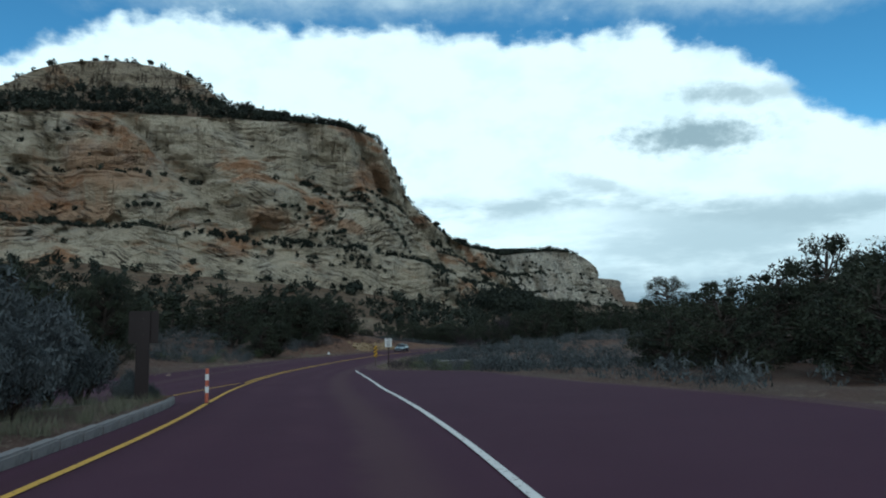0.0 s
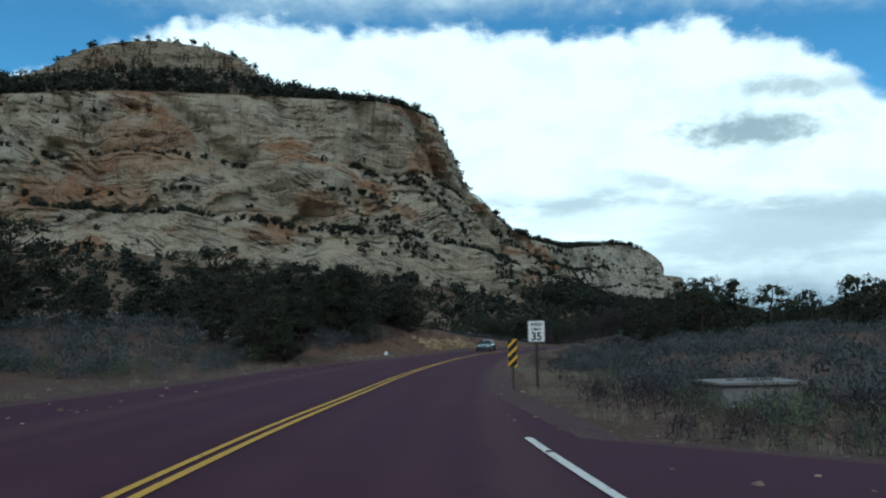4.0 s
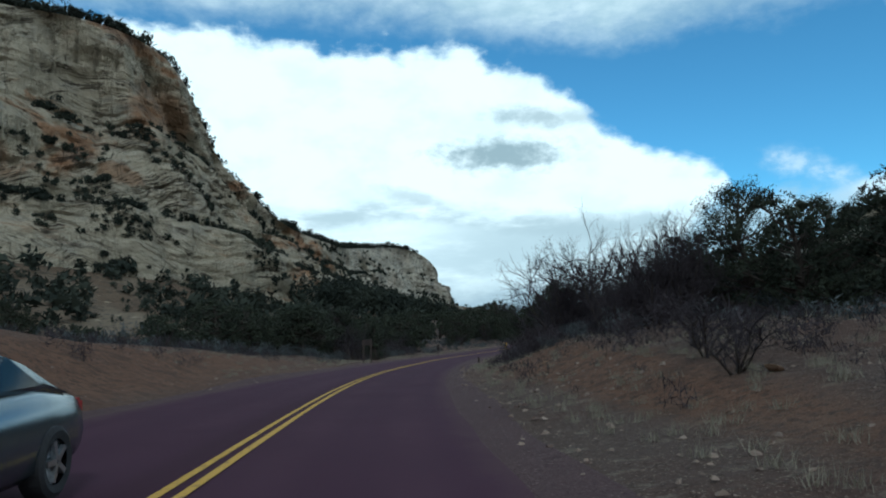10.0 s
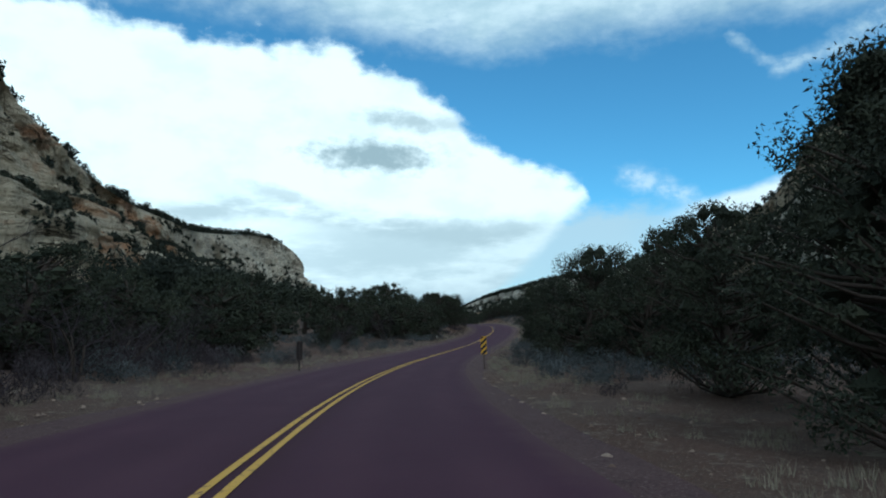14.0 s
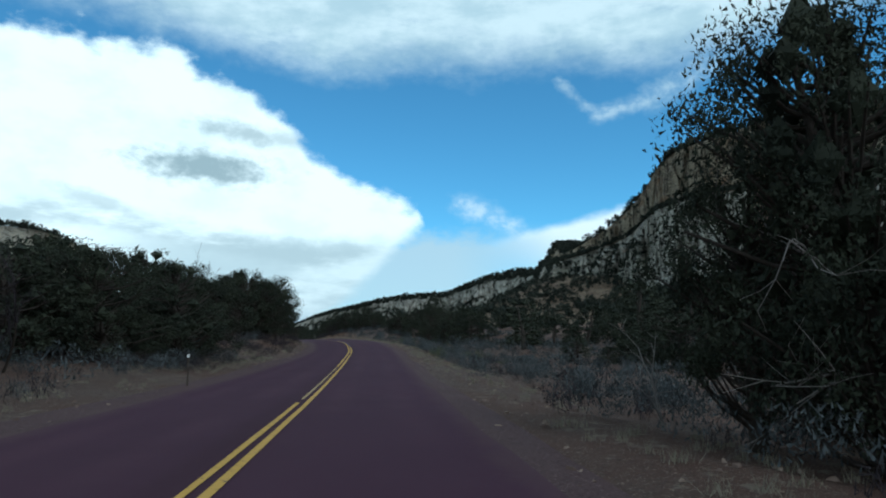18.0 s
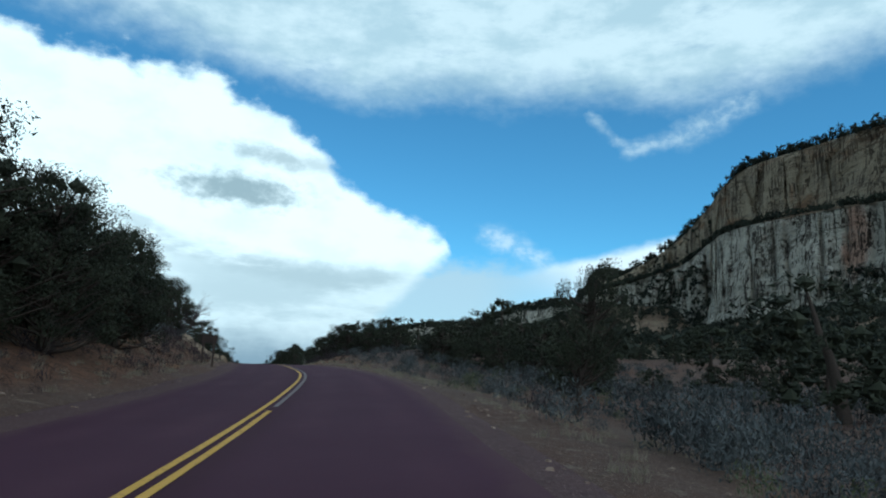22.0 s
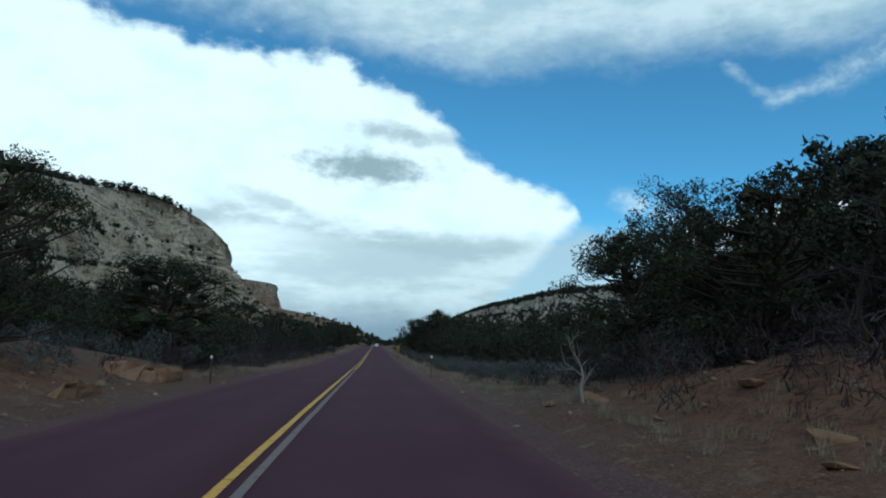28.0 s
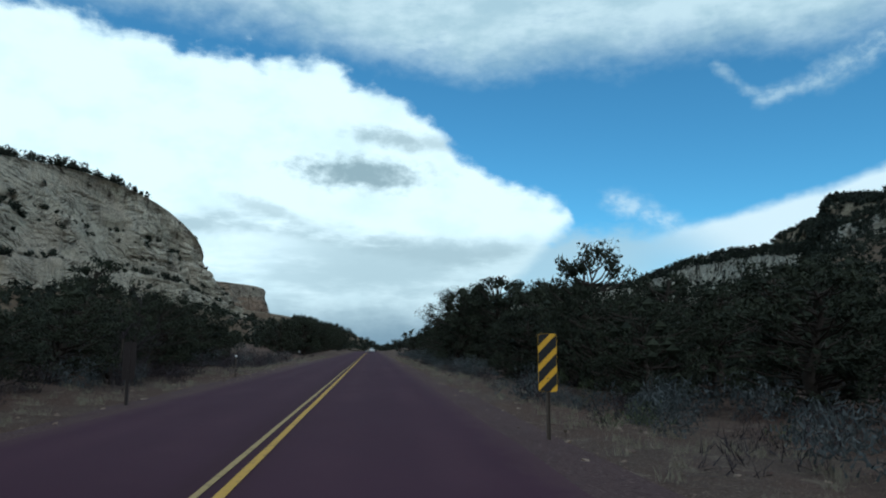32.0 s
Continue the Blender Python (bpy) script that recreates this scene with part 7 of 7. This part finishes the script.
# ---- cars ----
def loft(rows, name, mat):
    """A closed skin over rows of points with the same count."""
    bm = bmesh.new()
    vs = [[bm.verts.new(p) for p in r] for r in rows]
    n = len(rows[0])
    for a, b in zip(vs[:-1], vs[1:]):
        for i in range(n):
            bm.faces.new((a[i], a[(i + 1) % n], b[(i + 1) % n], b[i]))
    bm.faces.new(vs[0][::-1]), bm.faces.new(vs[-1])
    me = bm_mesh(name, bm, mat)
    me.polygons.foreach_set("use_smooth", [True] * len(me.polygons))
    return me


def ring_at(x, half, low, high, round_=0.18):
    """A cross-section of the body at x: half width, low and high edge."""
    h = high - low
    prof = [(half * 0.86, low), (half * 0.97, low + 0.10 * h), (half, low + 0.35 * h), (half * 0.985, low + 0.62 * h), (half * 0.94, low + 0.88 * h), (half * 0.80, high - 0.02), (half * 0.45, high)]
    pts = [(x, y, z) for y, z in prof] + [(x, -y, z) for y, z in prof[::-1]]
    return pts


def sedan(paint, label):
    root = new("car")
    stations_ = [(-2.32, 0.70, 0.42, 0.72), (-2.22, 0.80, 0.32, 0.84), (-1.9, 0.88, 0.24, 0.94), (-1.3, 0.905, 0.2, 0.98), (-0.6, 0.91, 0.2, 0.97), (0.4, 0.91, 0.2, 0.95), (1.0, 0.905, 0.2, 0.93), (1.6, 0.89, 0.22, 0.86), (2.0, 0.86, 0.26, 0.77), (2.22, 0.78, 0.32, 0.68), (2.32, 0.66, 0.42, 0.58)]
    body = part("body", loft([ring_at(*r) for r in stations_], "body", paint), root, "smooth painted body")
    cabin = []
    for x, half, z in ((-1.85, 0.68, 0.94), (-1.3, 0.63, 1.23), (-0.8, 0.60, 1.36), (-0.1, 0.60, 1.40), (0.25, 0.605, 1.37), (0.75, 0.64, 1.17), (1.30, 0.72, 0.92)):
        base = 0.90
        cabin.append([(x, half + 0.12, base), (x, half + 0.05, base + (z - base) * 0.55), (x, half, z - 0.03), (x, half * 0.6, z), (x, -half * 0.6, z), (x, -half, z - 0.03), (x, -half - 0.05, base + (z - base) * 0.55), (x, -half - 0.12, base)])
    part("cabin", loft(cabin, "cabin", paint), root, "rounded roof and pillars")

    def pane(name, pts, lab):
        bm = bmesh.new()
        bm.faces.new([bm.verts.new(p) for p in pts])
        ext = bmesh.ops.extrude_face_region(bm, geom=bm.faces[:])
        part(name, bm_mesh(name, bm, SIGN["window"]), root, lab)
    pane("windshield", [(1.20, 0.68, 0.985), (1.20, -0.68, 0.985), (0.40, -0.545, 1.335), (0.40, 0.545, 1.335)], "dark sloping windshield")
    pane("rear_window", [(-1.79, 0.60, 0.995), (-1.30, 0.53, 1.255), (-1.30, -0.53, 1.255), (-1.79, -0.60, 0.995)], "dark rear window")
    for y in (1, -1):
        pane("side_window", [(0.95, y * 0.785, 0.98), (0.38, y * 0.668, 1.305), (-0.25, y * 0.665, 1.335), (-0.25, y * 0.775, 0.98)], "dark side window")
        pane("side_window", [(-0.32, y * 0.775, 0.98), (-0.32, y * 0.665, 1.335), (-0.95, y * 0.675, 1.27), (-1.38, y * 0.765, 1.0)], "dark side window")
        mirror = part("mirror", bm_mesh("mirror", box(0.12, 0.20, 0.13, (0.85, y * 0.98, 0.93), 0.03), SIGN["dark_trim"]), root, "small door mirror")
        lamp = part("headlight", bm_mesh("headlight", box(0.30, 0.34, 0.13, (2.05, y * 0.62, 0.64), 0.04), SIGN["lamp_glass"]), root, "clear headlight")
        part("tail_light", bm_mesh("tail_light", box(0.16, 0.34, 0.16, (-2.20, y * 0.60, 0.66), 0.03), SIGN["tail_red"]), root, "red tail light")
        for x in (1.40, -1.38):
            wheel = part("wheel", bm_mesh("wheel", torus_wheel(), SIGN["rubber"]), root, "black tyre")
            wheel.matrix_basis = pose(x, y * 0.82, 0.32, 90, 0, 0)
            rim = part("rim", bm_mesh("rim", spoke_rim(), SIGN["alloy"]), wheel, "five-spoke alloy rim")
            rim.matrix_basis = pose(0, 0, 0.0)
    part("grille", bm_mesh("grille", box(0.06, 1.05, 0.10, (2.315, 0, 0.46), 0.02), SIGN["dark_trim"]), root, "black grille")
    part("air_intake", bm_mesh("air_intake", box(0.10, 1.15, 0.14, (2.24, 0, 0.30), 0.03), SIGN["dark_trim"]), root, "wide black lower intake")
    part("bumper_strip", bm_mesh("bumper_strip", box(0.08, 1.44, 0.035, (2.33, 0, 0.29), 0.012), SIGN["alloy"]), root, "bright strip across the bumper")
    # black panel added to give the lower front its shade
    part("front_fascia", bm_mesh("front_fascia", box(0.16, 1.46, 0.27, (2.27, 0, 0.27), 0.07), SIGN["dark_trim"]), root, "black panel standing for shade on the lower front")
    return tagged(root, label, "car")


def torus_wheel():
    bm = bmesh.new()
    prof = [(0.20, -0.10), (0.27, -0.115), (0.315, -0.09), (0.32, 0.0), (0.315, 0.09), (0.27, 0.115), (0.20, 0.10)]
    n = 24
    rows = [[bm.verts.new((r * math.cos(2 * math.pi * i / n), r * math.sin(2 * math.pi * i / n), z)) for r, z in prof] for i in range(n)]
    for i in range(n):
        a, b = rows[i], rows[(i + 1) % n]
        for k in range(len(prof) - 1):
            bm.faces.new((a[k], a[k + 1], b[k + 1], b[k]))
    return bm


def spoke_rim():
    bm = bmesh.new()
    bmesh.ops.create_cone(bm, segments=20, radius1=0.205, radius2=0.205, depth=0.10, cap_ends=True)
    for i in range(5):
        made = bmesh.ops.create_cube(bm, size=1)["verts"]
        bmesh.ops.scale(bm, vec=(0.17, 0.05, 0.22), verts=made)
        bmesh.ops.translate(bm, vec=(0.1, 0, 0), verts=made)
        bmesh.ops.rotate(bm, cent=(0, 0, 0), matrix=Matrix.Rotation(i * 2 * math.pi / 5, 3, "Z"), verts=made)
    return bm


def park(car, s, d, ahead):
    p = on_ground(s, d)[0]
    n = centre(s)[3][0]
    heading = math.degrees(math.atan2(-n[0], n[1]))
    car.matrix_basis = pose(p[0], p[1], p[2] + 0.02, 0, 0, heading + (0 if ahead else 180))


park(sedan(SIGN["car_grey"], "blue-grey sedan in the oncoming lane of the road"), 125.2, 1.5, False)
park(sedan(SIGN["car_white"], "white sedan far along the straight road"), 700, -1.8, True)
